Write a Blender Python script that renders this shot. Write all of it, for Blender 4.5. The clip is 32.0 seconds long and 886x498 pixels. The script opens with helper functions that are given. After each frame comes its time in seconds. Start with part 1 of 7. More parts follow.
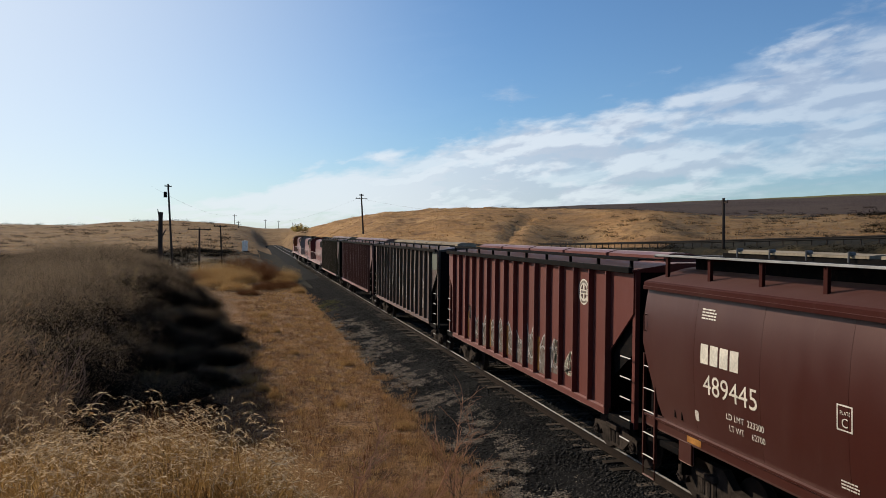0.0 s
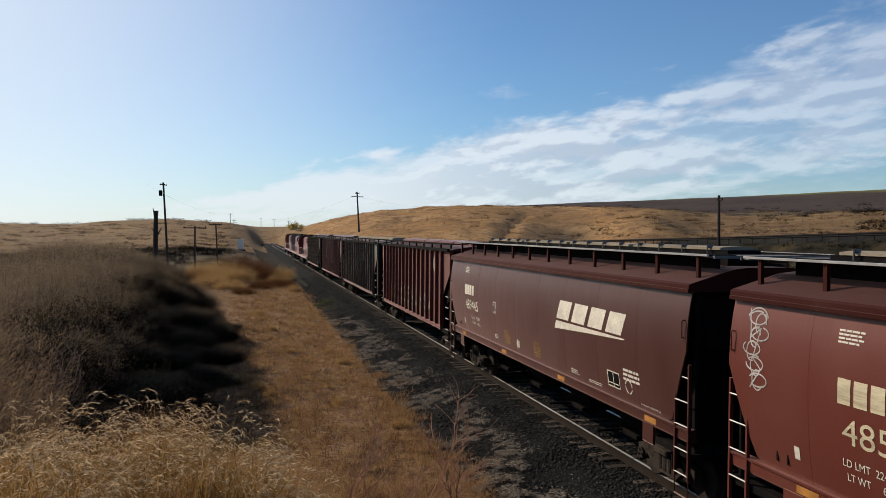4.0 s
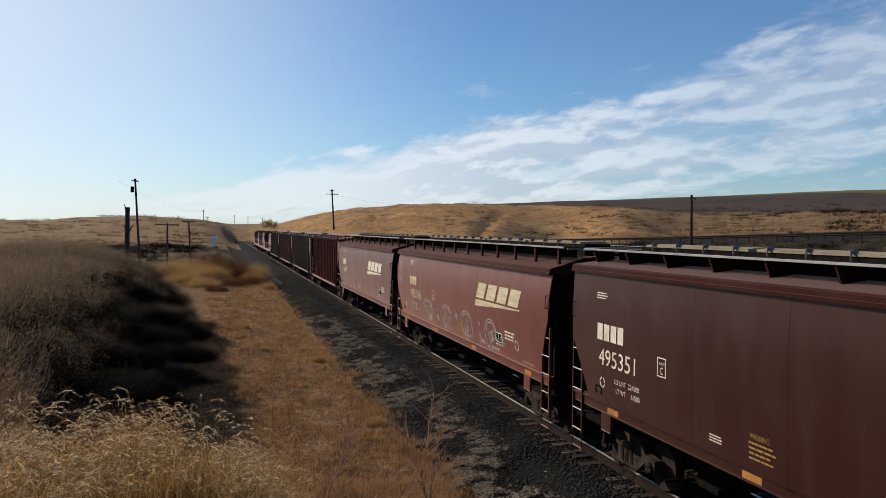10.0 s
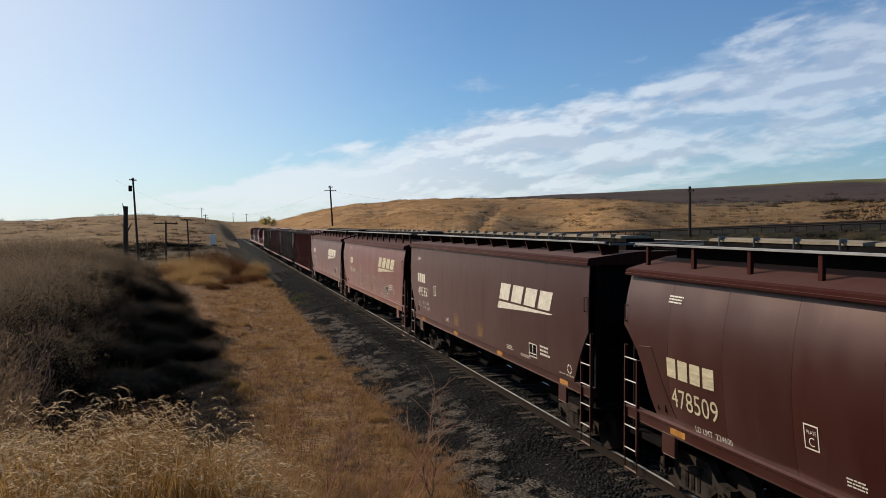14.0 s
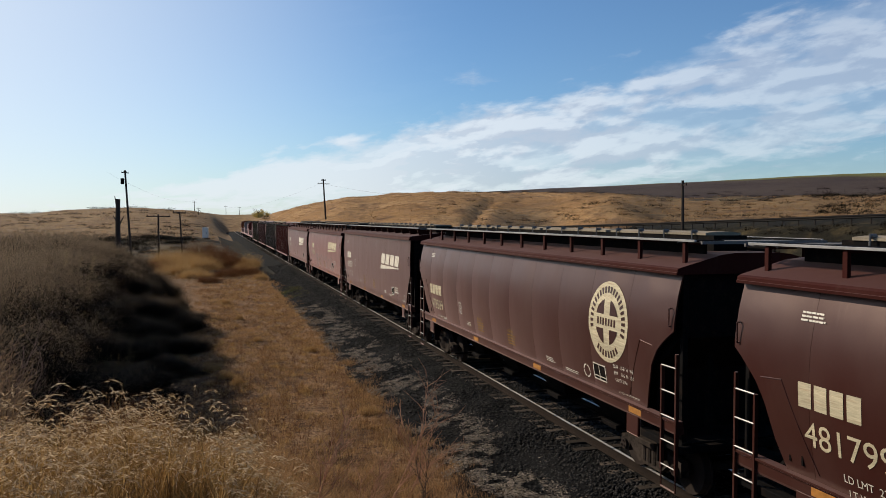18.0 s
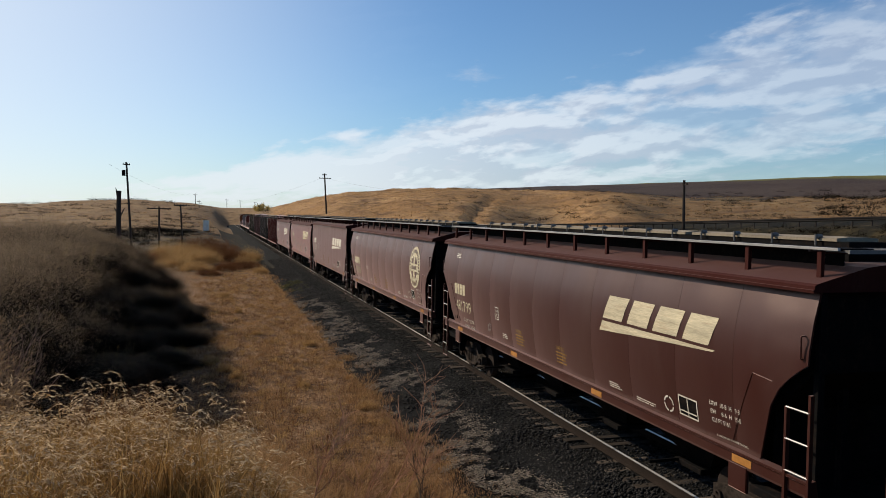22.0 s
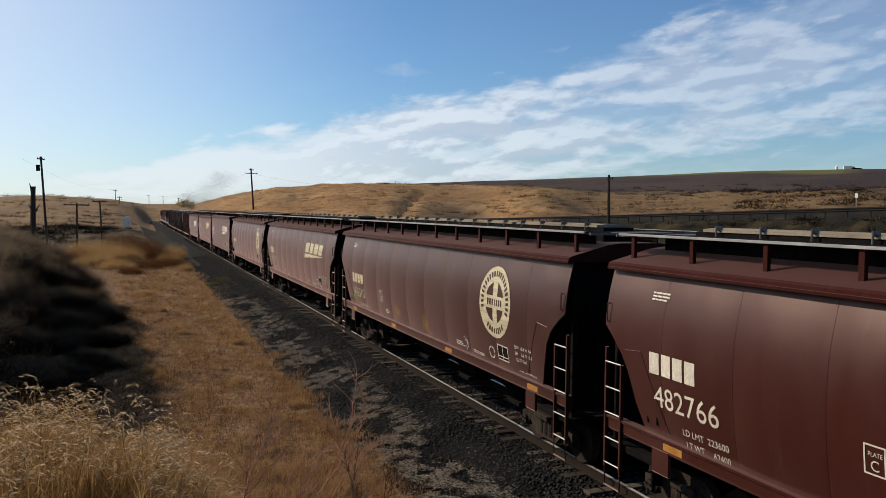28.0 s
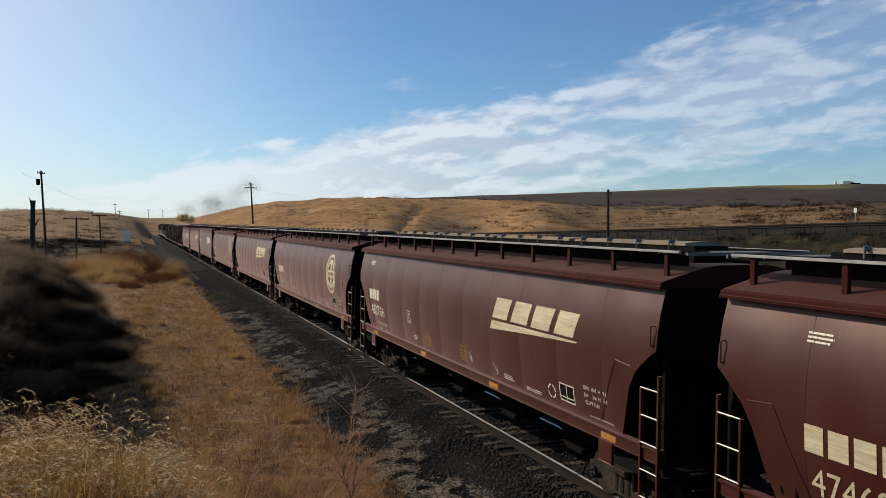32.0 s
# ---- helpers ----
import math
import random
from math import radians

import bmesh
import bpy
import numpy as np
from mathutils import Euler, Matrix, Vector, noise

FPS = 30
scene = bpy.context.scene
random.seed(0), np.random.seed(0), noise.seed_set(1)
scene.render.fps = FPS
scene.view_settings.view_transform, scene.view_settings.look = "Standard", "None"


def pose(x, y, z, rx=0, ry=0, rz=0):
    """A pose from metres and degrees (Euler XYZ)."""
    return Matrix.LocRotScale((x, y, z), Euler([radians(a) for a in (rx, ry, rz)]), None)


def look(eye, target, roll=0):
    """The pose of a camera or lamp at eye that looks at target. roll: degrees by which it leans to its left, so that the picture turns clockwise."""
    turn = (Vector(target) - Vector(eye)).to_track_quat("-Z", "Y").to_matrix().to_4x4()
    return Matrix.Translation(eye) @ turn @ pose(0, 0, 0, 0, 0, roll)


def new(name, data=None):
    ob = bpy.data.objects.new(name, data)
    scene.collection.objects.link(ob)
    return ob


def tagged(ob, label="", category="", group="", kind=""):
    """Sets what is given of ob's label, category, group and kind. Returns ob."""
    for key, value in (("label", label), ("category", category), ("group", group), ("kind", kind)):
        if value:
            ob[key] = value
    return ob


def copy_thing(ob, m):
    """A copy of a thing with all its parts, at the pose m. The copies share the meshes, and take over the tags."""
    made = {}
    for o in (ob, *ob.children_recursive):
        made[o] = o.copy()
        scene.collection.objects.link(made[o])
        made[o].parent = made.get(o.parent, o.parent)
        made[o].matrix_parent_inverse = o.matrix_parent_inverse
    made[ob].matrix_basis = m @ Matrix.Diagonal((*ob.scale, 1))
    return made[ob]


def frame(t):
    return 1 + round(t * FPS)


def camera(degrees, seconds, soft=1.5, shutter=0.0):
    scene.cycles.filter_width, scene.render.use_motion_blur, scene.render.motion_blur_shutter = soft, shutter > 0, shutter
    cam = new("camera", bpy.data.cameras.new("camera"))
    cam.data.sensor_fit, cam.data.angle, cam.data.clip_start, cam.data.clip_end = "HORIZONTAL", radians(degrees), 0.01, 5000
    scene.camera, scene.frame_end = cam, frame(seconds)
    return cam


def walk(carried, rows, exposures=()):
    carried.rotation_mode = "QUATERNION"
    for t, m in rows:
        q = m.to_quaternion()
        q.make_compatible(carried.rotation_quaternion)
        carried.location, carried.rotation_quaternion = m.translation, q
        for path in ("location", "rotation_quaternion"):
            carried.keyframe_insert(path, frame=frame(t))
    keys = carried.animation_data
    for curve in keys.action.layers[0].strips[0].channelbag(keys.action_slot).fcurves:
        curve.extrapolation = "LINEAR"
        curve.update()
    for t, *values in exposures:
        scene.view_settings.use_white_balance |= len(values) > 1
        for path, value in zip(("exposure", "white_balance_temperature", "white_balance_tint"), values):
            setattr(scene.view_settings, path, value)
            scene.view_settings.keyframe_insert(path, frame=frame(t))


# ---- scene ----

EYE = (0.0, 0.0, 4.93)
CAM_ROWS = (
    (0, -13.66, -1.08, 0.57), (0.5, -13.67, -1.10, 0.63), (1, -13.74, -1.14, 0.67),
    (1.5, -13.73, -1.17, 0.60), (2, -13.82, -1.21, 0.69), (2.5, -13.84, -1.22, 0.48),
    (4.5, -14.00, -1.22, 0.47), (5, -14.18, -1.07, 0.71), (5.5, -14.38, -0.92, 0.94),
    (6, -14.75, -0.90, 0.95), (6.5, -14.87, -1.09, 0.94), (7, -14.97, -1.19, 1.10),
    (7.5, -15.15, -1.27, 1.38), (8, -15.29, -1.29, 1.24), (8.5, -15.26, -1.24, 1.11),
    (9, -15.45, -1.29, 1.16), (9.5, -15.61, -1.34, 1.01), (10, -15.76, -1.35, 0.68),
    (10.5, -15.70, -1.43, 0.35), (11, -15.66, -1.57, 0.26), (11.5, -15.76, -1.62, 0.19),
    (12, -15.76, -1.64, 0.19), (12.5, -15.96, -1.66, 0.25), (13, -16.00, -1.68, 0.01),
    (13.5, -15.94, -1.68, -0.11), (15.5, -15.50, -1.93, 0.20), (16, -15.90, -1.94, 0.33),
    (16.5, -15.79, -2.21, 0.25), (17, -15.94, -2.30, 0.38), (17.5, -16.11, -2.27, 0.26),
    (18, -16.32, -2.19, 0.02), (18.5, -16.34, -1.97, -0.06), (19, -16.34, -1.73, -0.25),
    (19.5, -16.32, -1.52, -0.31), (20, -16.15, -1.35, -0.35), (20.5, -16.38, -1.22, -0.05),
    (21, -16.34, -1.35, 0.24), (21.5, -16.31, -1.83, 0.47), (22, -16.30, -2.46, 0.84),
    (22.5, -16.15, -3.74, 1.25), (23, -16.92, -4.29, 1.37), (23.5, -17.70, -3.28, 1.06),
    (24, -18.53, -3.01, 0.62), (24.5, -19.28, -2.98, 0.49), (25, -19.92, -3.02, 0.42),
    (25.5, -20.58, -3.25, 0.26), (27.5, -21.38, -2.85, 0.65), (28, -21.38, -2.76, 0.56),
    (28.5, -21.41, -2.55, 0.32), (29, -21.48, -2.43, 0.27), (29.5, -21.54, -2.27, 0.35),
    (30, -21.49, -2.10, 0.33), (30.5, -21.53, -2.05, 0.31), (31, -21.35, -1.91, 0.44),
    (31.5, -21.41, -1.84, 0.65), (32, -21.41, -1.72, 0.62),
)
TRAIN_ROWS = (
    (0, 0.00), (0.5, 1.82), (1, 3.65), (1.5, 5.47), (2, 7.30), (2.5, 9.12), (4.5, 16.42), (5, 18.25),
    (5.5, 20.07), (6, 21.91), (6.5, 23.75), (7, 25.62), (7.5, 27.49), (8, 29.38), (8.5, 31.27), (9, 33.18),
    (9.5, 35.09), (10, 37.00), (10.5, 38.92), (11, 40.84), (11.5, 42.75), (12, 44.63), (12.5, 46.50), (13, 48.35),
    (13.5, 50.20), (15.5, 57.54), (16, 59.39), (16.5, 61.25), (17, 63.12), (17.5, 65.00), (18, 66.90), (18.5, 68.81),
    (19, 70.72), (19.5, 72.64), (20, 74.55), (20.5, 76.47), (21, 78.37), (21.5, 80.28), (22, 82.17), (22.5, 84.06),
    (23, 85.94), (23.5, 87.82), (24, 89.68), (24.5, 91.54), (25, 93.39), (25.5, 95.24), (27.5, 102.66), (28, 104.55),
    (28.5, 106.47), (29, 108.40), (29.5, 110.33), (30, 112.26), (30.5, 114.19), (31, 116.12), (31.5, 118.04), (32, 119.96),
)



def aim(yaw, pitch, roll):
    y, p = radians(yaw), radians(pitch)
    way = Vector((-math.sin(y) * math.cos(p), math.cos(y) * math.cos(p), math.sin(p)))
    return look(EYE, Vector(EYE) + way * 10, roll)


cam = camera(58.5, 32.0, soft=0.7)
walk(cam, [(t, aim(y, p, r)) for t, y, p, r in CAM_ROWS])

# ---- light ----
SUN_AZ, SUN_EL = -43.0, 31.0      # degrees from the track's direction, and up


def nodes_of(tree):
    tree.nodes.clear()
    return tree.nodes, tree.links


def build_world():
    w = bpy.data.worlds.new("sky")
    scene.world = w
    w.use_nodes = True
    n, l = nodes_of(w.node_tree)
    sky = n.new("ShaderNodeTexSky")
    sky.sky_type, sky.sun_disc = "NISHITA", False
    sky.sun_elevation, sky.sun_rotation = radians(SUN_EL), radians(SUN_AZ)
    sky.altitude, sky.air_density, sky.dust_density, sky.ozone_density = 300, 1.0, 0.5, 3.0
    tc = n.new("ShaderNodeTexCoord")
    sep = n.new("ShaderNodeSeparateXYZ")
    l.new(tc.outputs["Generated"], sep.inputs[0])

    def m(op, a, b=None, c=None, clamp=False):
        k = n.new("ShaderNodeMath")
        k.operation, k.use_clamp = op, clamp
        for i, v in enumerate((a, b, c)):
            if v is None:
                continue
            if isinstance(v, (int, float)):
                k.inputs[i].default_value = v
            else:
                l.new(v, k.inputs[i])
        return k.outputs[0]

    def ramp(v, lo, hi):
        k = n.new("ShaderNodeMapRange")
        k.interpolation_type = "SMOOTHSTEP"
        l.new(v, k.inputs[0])
        k.inputs[1].default_value, k.inputs[2].default_value = lo, hi
        return k.outputs[0]

    x, y, z = sep.outputs
    az = m("MULTIPLY", m("ARCTAN2", x, y), 57.2958)
    el = m("MULTIPLY", m("ARCSINE", z), 57.2958)

    def tex(sx, sy, detail, rough, shear=0.0, off=0.0, dist=0.0, lift=0.0):
        """Cloud noise over bearing and height, in flat rows that climb a little to the right."""
        comb = n.new("ShaderNodeCombineXYZ")
        l.new(m("MULTIPLY", az, sx), comb.inputs[0])
        l.new(m("MULTIPLY", m("SUBTRACT", m("ADD", el, lift), m("MULTIPLY", az, shear)), sy), comb.inputs[1])
        comb.inputs[2].default_value = off
        k = n.new("ShaderNodeTexNoise")
        k.inputs["Scale"].default_value, k.inputs["Detail"].default_value = 1.0, detail
        k.inputs["Roughness"].default_value, k.inputs["Distortion"].default_value = rough, dist
        l.new(comb.outputs[0], k.inputs["Vector"])
        return k.outputs[0]

    rows = tex(0.085, 0.42, 3, 0.5, 0.10, 3.1, 0.35)
    lumps = tex(0.22, 0.62, 5, 0.52, 0.12, 7.7, 0.2)
    above = tex(0.22, 0.62, 5, 0.52, 0.12, 7.7, 0.2, 0.55)
    fine = tex(0.60, 1.6, 6, 0.55, 0.10, 1.3, 0.3)
    wisp = tex(0.35, 1.6, 6, 0.6, 0.06, 5.0, 0.4)
    rough = m("ADD", m("MULTIPLY", m("SUBTRACT", lumps, 0.5), 4.6), m("MULTIPLY", m("SUBTRACT", fine, 0.5), 1.6))
    right = ramp(az, 17.0, 33.0)
    edge = m("ADD", m("ADD", m("MULTIPLY", az, 0.215), 4.0), m("MULTIPLY", ramp(az, 28.0, 40.0), 1.5))
    under = m("ADD", m("SUBTRACT", edge, el), rough)
    bank = ramp(under, -0.2, 1.5)
    # the bank opens up into separate rows of cloud towards the right, with clear sky below them
    floor_edge = m("MULTIPLY", m("MAXIMUM", m("SUBTRACT", az, 21.0), 0.0), 0.20)
    thin = ramp(m("ADD", m("SUBTRACT", el, floor_edge), m("MULTIPLY", m("SUBTRACT", wisp, 0.5), 6.0)), -1.2, 1.8)
    gaps = m("ADD", m("ADD", m("MULTIPLY", rows, 0.75), m("MULTIPLY", lumps, 0.60)), m("MULTIPLY", fine, 0.18))
    holes = ramp(m("SUBTRACT", gaps, m("MULTIPLY", right, 0.07)), 0.52, 0.76)
    solid = m("MAXIMUM", holes, m("SUBTRACT", 0.88, m("MULTIPLY", right, 0.42)))
    body = m("MULTIPLY", m("MULTIPLY", bank, thin), m("MULTIPLY", ramp(az, 75.0, 55.0), ramp(az, -40.0, -10.0)))
    body = m("MULTIPLY", m("MULTIPLY", body, solid), m("SUBTRACT", 0.92, m("MULTIPLY", ramp(az, 18.0, 42.0), 0.34)), clamp=True)
    lone = ramp(m("ADD", m("MULTIPLY", wisp, 6.0), m("MULTIPLY", m("ADD", m("ABSOLUTE", m("SUBTRACT", az, 18.5)), m("MULTIPLY", m("ABSOLUTE", m("SUBTRACT", el, 10.0)), 2.6)), -1.0)), 0.6, 3.6)
    mask = m("MAXIMUM", body, m("MULTIPLY", lone, 0.40))
    haze = m("MULTIPLY", ramp(el, 7.0, -0.5), m("SUBTRACT", 0.55, m("MULTIPLY", right, 0.27)))
    mask = m("MAXIMUM", mask, haze)
    glare = m("MULTIPLY", m("MULTIPLY", ramp(az, 20.0, -24.0), ramp(az, -110.0, -60.0)), 0.88)
    mask = m("MAXIMUM", mask, glare)
    # lumps are lighter on top than below
    relief_of = ramp(m("SUBTRACT", lumps, above), -0.09, 0.09)
    white = n.new("ShaderNodeMixRGB")
    l.new(m("MULTIPLY", mask, 0.86), white.inputs[0])
    tint = n.new("ShaderNodeMixRGB")
    tint.blend_type, tint.inputs[0].default_value, tint.inputs[2].default_value = "MULTIPLY", 1.0, SKY_TINT
    l.new(sky.outputs[0], tint.inputs[1])
    l.new(tint.outputs[0], white.inputs[1])
    shade = n.new("ShaderNodeMixRGB")
    l.new(m("MAXIMUM", relief_of, ramp(az, 25.0, 5.0)), shade.inputs[0])
    shade.inputs[1].default_value, shade.inputs[2].default_value = CLOUD_BELOW, CLOUD
    l.new(shade.outputs[0], white.inputs[2])
    bg = n.new("ShaderNodeBackground")
    bg.inputs[1].default_value = SKY_STRENGTH
    l.new(white.outputs[0], bg.inputs[0])
    out = n.new("ShaderNodeOutputWorld")
    l.new(bg.outputs[0], out.inputs[0])


SKY_STRENGTH = 0.085
SKY_TINT = (0.88, 1.12, 1.31, 1)
CLOUD_BELOW = (6.6, 7.2, 8.4, 1)
CLOUD = (9.6, 10.2, 10.9, 1)
build_world()
sun_data = bpy.data.lights.new("sun", "SUN")
sun_data.energy, sun_data.angle, sun_data.color = 4.6, radians(0.53), (1.0, 0.87, 0.70)
sun = new("sun", sun_data)
sa, se = radians(SUN_AZ), radians(SUN_EL)
sun.matrix_world = look((math.sin(sa) * math.cos(se) * 80, math.cos(sa) * math.cos(se) * 80, math.sin(se) * 80), (0, 0, 0))
scene.view_settings.exposure = 0.0


# ---- materials ----
def material(name, base, rough=0.8, metal=0.0, spread=0.25, scale=3.0, fine=40.0, bump=0.0, bump_scale=30.0,
             second=None, second_at=(0.5, 0.65), stretch=(1, 1, 1), per_piece=0.0, spec=0.5, coords="Object"):
    """Principled surface: a base colour that wanders at two scales, an optional second colour in patches, and relief."""
    mt = bpy.data.materials.new(name)
    mt.use_nodes = True
    n, l = nodes_of(mt.node_tree)
    out, b = n.new("ShaderNodeOutputMaterial"), n.new("ShaderNodeBsdfPrincipled")
    l.new(b.outputs[0], out.inputs[0])
    tc, mp = n.new("ShaderNodeTexCoord"), n.new("ShaderNodeMapping")
    mp.inputs["Scale"].default_value = stretch
    l.new(tc.outputs[coords], mp.inputs[0])

    def noise_tex(s, detail=4, ro=0.6):
        k = n.new("ShaderNodeTexNoise")
        k.inputs["Scale"].default_value, k.inputs["Detail"].default_value, k.inputs["Roughness"].default_value = s, detail, ro
        l.new(mp.outputs[0], k.inputs["Vector"])
        return k.outputs[0]

    def mix(kind, fac, a, c):
        k = n.new("ShaderNodeMixRGB")
        k.blend_type = kind
        for i, v in enumerate((fac, a, c)):
            if isinstance(v, (int, float)):
                k.inputs[i].default_value = v
            elif isinstance(v, tuple):
                k.inputs[i].default_value = (*v[:3], 1)
            else:
                l.new(v, k.inputs[i])
        return k.outputs[0]

    def remap(v, a, c, lo, hi):
        k = n.new("ShaderNodeMapRange")
        l.new(v, k.inputs[0])
        for i, q in enumerate((a, c, lo, hi)):
            k.inputs[i + 1].default_value = q
        return k.outputs[0]

    col = tuple(base)
    big = noise_tex(scale)
    if second:
        col = mix("MIX", remap(noise_tex(scale * 1.7, 6, 0.65), second_at[0], second_at[1], 0.0, 1.0), col, tuple(second))
    col = mix("MULTIPLY", 1.0, col, remap(big, 0.3, 0.7, 1 - spread, 1 + spread * 0.6))
    col = mix("MULTIPLY", 1.0, col, remap(noise_tex(fine, 3), 0.3, 0.7, 1 - spread * 0.7, 1 + spread * 0.5))
    if per_piece:
        info = n.new("ShaderNodeObjectInfo")
        col = mix("MULTIPLY", 1.0, col, remap(info.outputs["Random"], 0, 1, 1 - per_piece, 1 + per_piece))
    l.new(col, b.inputs["Base Color"])
    b.inputs["Metallic"].default_value = metal
    b.inputs["Specular IOR Level"].default_value = min(spec, 0.06) if rough >= 0.8 else spec
    l.new(remap(big, 0.3, 0.7, max(0.05, rough - 0.1), min(1, rough + 0.1)), b.inputs["Roughness"])
    if bump:
        bp = n.new("ShaderNodeBump")
        bp.inputs["Strength"].default_value, bp.inputs["Distance"].default_value = 1.0, bump
        l.new(noise_tex(bump_scale, 5), bp.inputs["Height"])
        l.new(bp.outputs[0], b.inputs["Normal"])
    return mt


def island_material(name, colours, rough=0.8, trans=0.0, spec=0.3):
    """For leaves and blades: every loose piece takes a colour between those given."""
    mt = bpy.data.materials.new(name)
    mt.use_nodes = True
    n, l = nodes_of(mt.node_tree)
    out, b = n.new("ShaderNodeOutputMaterial"), n.new("ShaderNodeBsdfPrincipled")
    geo, rp = n.new("ShaderNodeNewGeometry"), n.new("ShaderNodeValToRGB")
    l.new(geo.outputs["Random Per Island"], rp.inputs[0])
    while len(rp.color_ramp.elements) < len(colours):
        rp.color_ramp.elements.new(0.5)
    for i, c in enumerate(colours):
        rp.color_ramp.elements[i].position = i / max(1, len(colours) - 1)
        rp.color_ramp.elements[i].color = (*c, 1)
    l.new(rp.outputs[0], b.inputs["Base Color"])
    b.inputs["Roughness"].default_value = rough
    b.inputs["Specular IOR Level"].default_value = spec
    if trans:
        tr, mx = n.new("ShaderNodeBsdfTranslucent"), n.new("ShaderNodeMixShader")
        l.new(rp.outputs[0], tr.inputs[0])
        mx.inputs[0].default_value = trans
        l.new(b.outputs[0], mx.inputs[1])
        l.new(tr.outputs[0], mx.inputs[2])
        l.new(mx.outputs[0], out.inputs[0])
    else:
        l.new(b.outputs[0], out.inputs[0])
    return mt


# ---- helpers ----
def part(name, bm, mat, parent=None, label="", smooth=False):
    me = bpy.data.meshes.new(name)
    bm.to_mesh(me)
    bm.free()
    me.materials.append(mat)
    if smooth:
        me.shade_smooth()
    ob = new(name, me)
    ob.parent = parent
    if label:
        ob["label"] = label
    return ob


def again(ob, m, parent=None):
    """The same mesh once more, as an object of its own."""
    o = new(ob.name.split(".")[0], ob.data)
    o.parent = parent if parent else ob.parent
    o.matrix_local = m
    if "label" in ob:
        o["label"] = ob["label"]
    return o


def sheet(name, verts, faces, mat, parent=None, smooth=False):
    """A mesh out of arrays."""
    me = bpy.data.meshes.new(name)
    verts, faces = np.asarray(verts, dtype=np.float32), np.asarray(faces, dtype=np.int32)
    k = faces.shape[1]
    me.vertices.add(len(verts))
    me.vertices.foreach_set("co", verts.ravel())
    me.loops.add(faces.size)
    me.loops.foreach_set("vertex_index", faces.ravel())
    me.polygons.add(len(faces))
    me.polygons.foreach_set("loop_start", np.arange(len(faces), dtype=np.int32) * k)
    me.update(calc_edges=True)
    me.validate()
    me.materials.append(mat)
    if smooth:
        me.shade_smooth()
    ob = new(name, me)
    ob.parent = parent
    return ob


def box(bm, x0, x1, y0, y1, z0, z1, bevel=0.0, m=None):
    if bevel:
        vs = bmesh.ops.create_cube(bm, size=1.0)["verts"]
        for v in vs:
            v.co = Vector((x0 + (v.co.x + 0.5) * (x1 - x0), y0 + (v.co.y + 0.5) * (y1 - y0), z0 + (v.co.z + 0.5) * (z1 - z0)))
        es = list({e for v in vs for e in v.link_edges})
        r = bmesh.ops.bevel(bm, geom=es, offset=bevel, segments=1, affect="EDGES")
        vs = list({v for f in r["faces"] for v in f.verts} | {v for v in vs if v.is_valid})
    else:
        vs = [bm.verts.new((x, y, z)) for x in (x0, x1) for y in (y0, y1) for z in (z0, z1)]
        for f in ((0, 1, 3, 2), (4, 6, 7, 5), (0, 4, 5, 1), (2, 3, 7, 6), (0, 2, 6, 4), (1, 5, 7, 3)):
            bm.faces.new([vs[k] for k in f])
    if m is not None:
        for v in vs:
            v.co = m @ v.co
    return vs


def rod(bm, a, b, r, r2=None, seg=8):
    """A round bar from a to b."""
    a, b = Vector(a), Vector(b)
    turn = (b - a).to_track_quat("Z", "Y")
    ring = [turn @ Vector((math.cos(2 * math.pi * k / seg), math.sin(2 * math.pi * k / seg), 0)) for k in range(seg)]
    lo = [bm.verts.new(a + q * r) for q in ring]
    hi = [bm.verts.new(b + q * (r if r2 is None else r2)) for q in ring]
    for k in range(seg):
        bm.faces.new((lo[k], lo[(k + 1) % seg], hi[(k + 1) % seg], hi[k]))
    bm.faces.new(lo[::-1])
    bm.faces.new(hi)


def prism(bm, outline, y0, y1):
    """An outline in x and z, drawn out along y."""
    a = [bm.verts.new((x, y0, z)) for x, z in outline]
    b = [bm.verts.new((x, y1, z)) for x, z in outline]
    k = len(a)
    for i in range(k):
        bm.faces.new((a[i], a[(i + 1) % k], b[(i + 1) % k], b[i]))
    bm.faces.new(a[::-1])
    bm.faces.new(b)


def slab(bm, outline, x0, x1):
    """An outline in y and z, drawn out along x."""
    a = [bm.verts.new((x0, y, z)) for y, z in outline]
    b = [bm.verts.new((x1, y, z)) for y, z in outline]
    k = len(a)
    for i in range(k):
        bm.faces.new((a[i], a[(i + 1) % k], b[(i + 1) % k], b[i]))
    bm.faces.new(a[::-1])
    bm.faces.new(b)


def fixed(bm):
    bmesh.ops.recalc_face_normals(bm, faces=bm.faces)
    return bm


def empty(name, label, category, group=""):
    ob = new(name)
    ob.empty_display_size = 0.3
    return tagged(ob, label, category, group)


TRACK_X = 9.0

# ---- ground ----
def smooth(a, b, v):
    k = np.clip((v - a) / (b - a), 0, 1)
    return k * k * (3 - 2 * k)


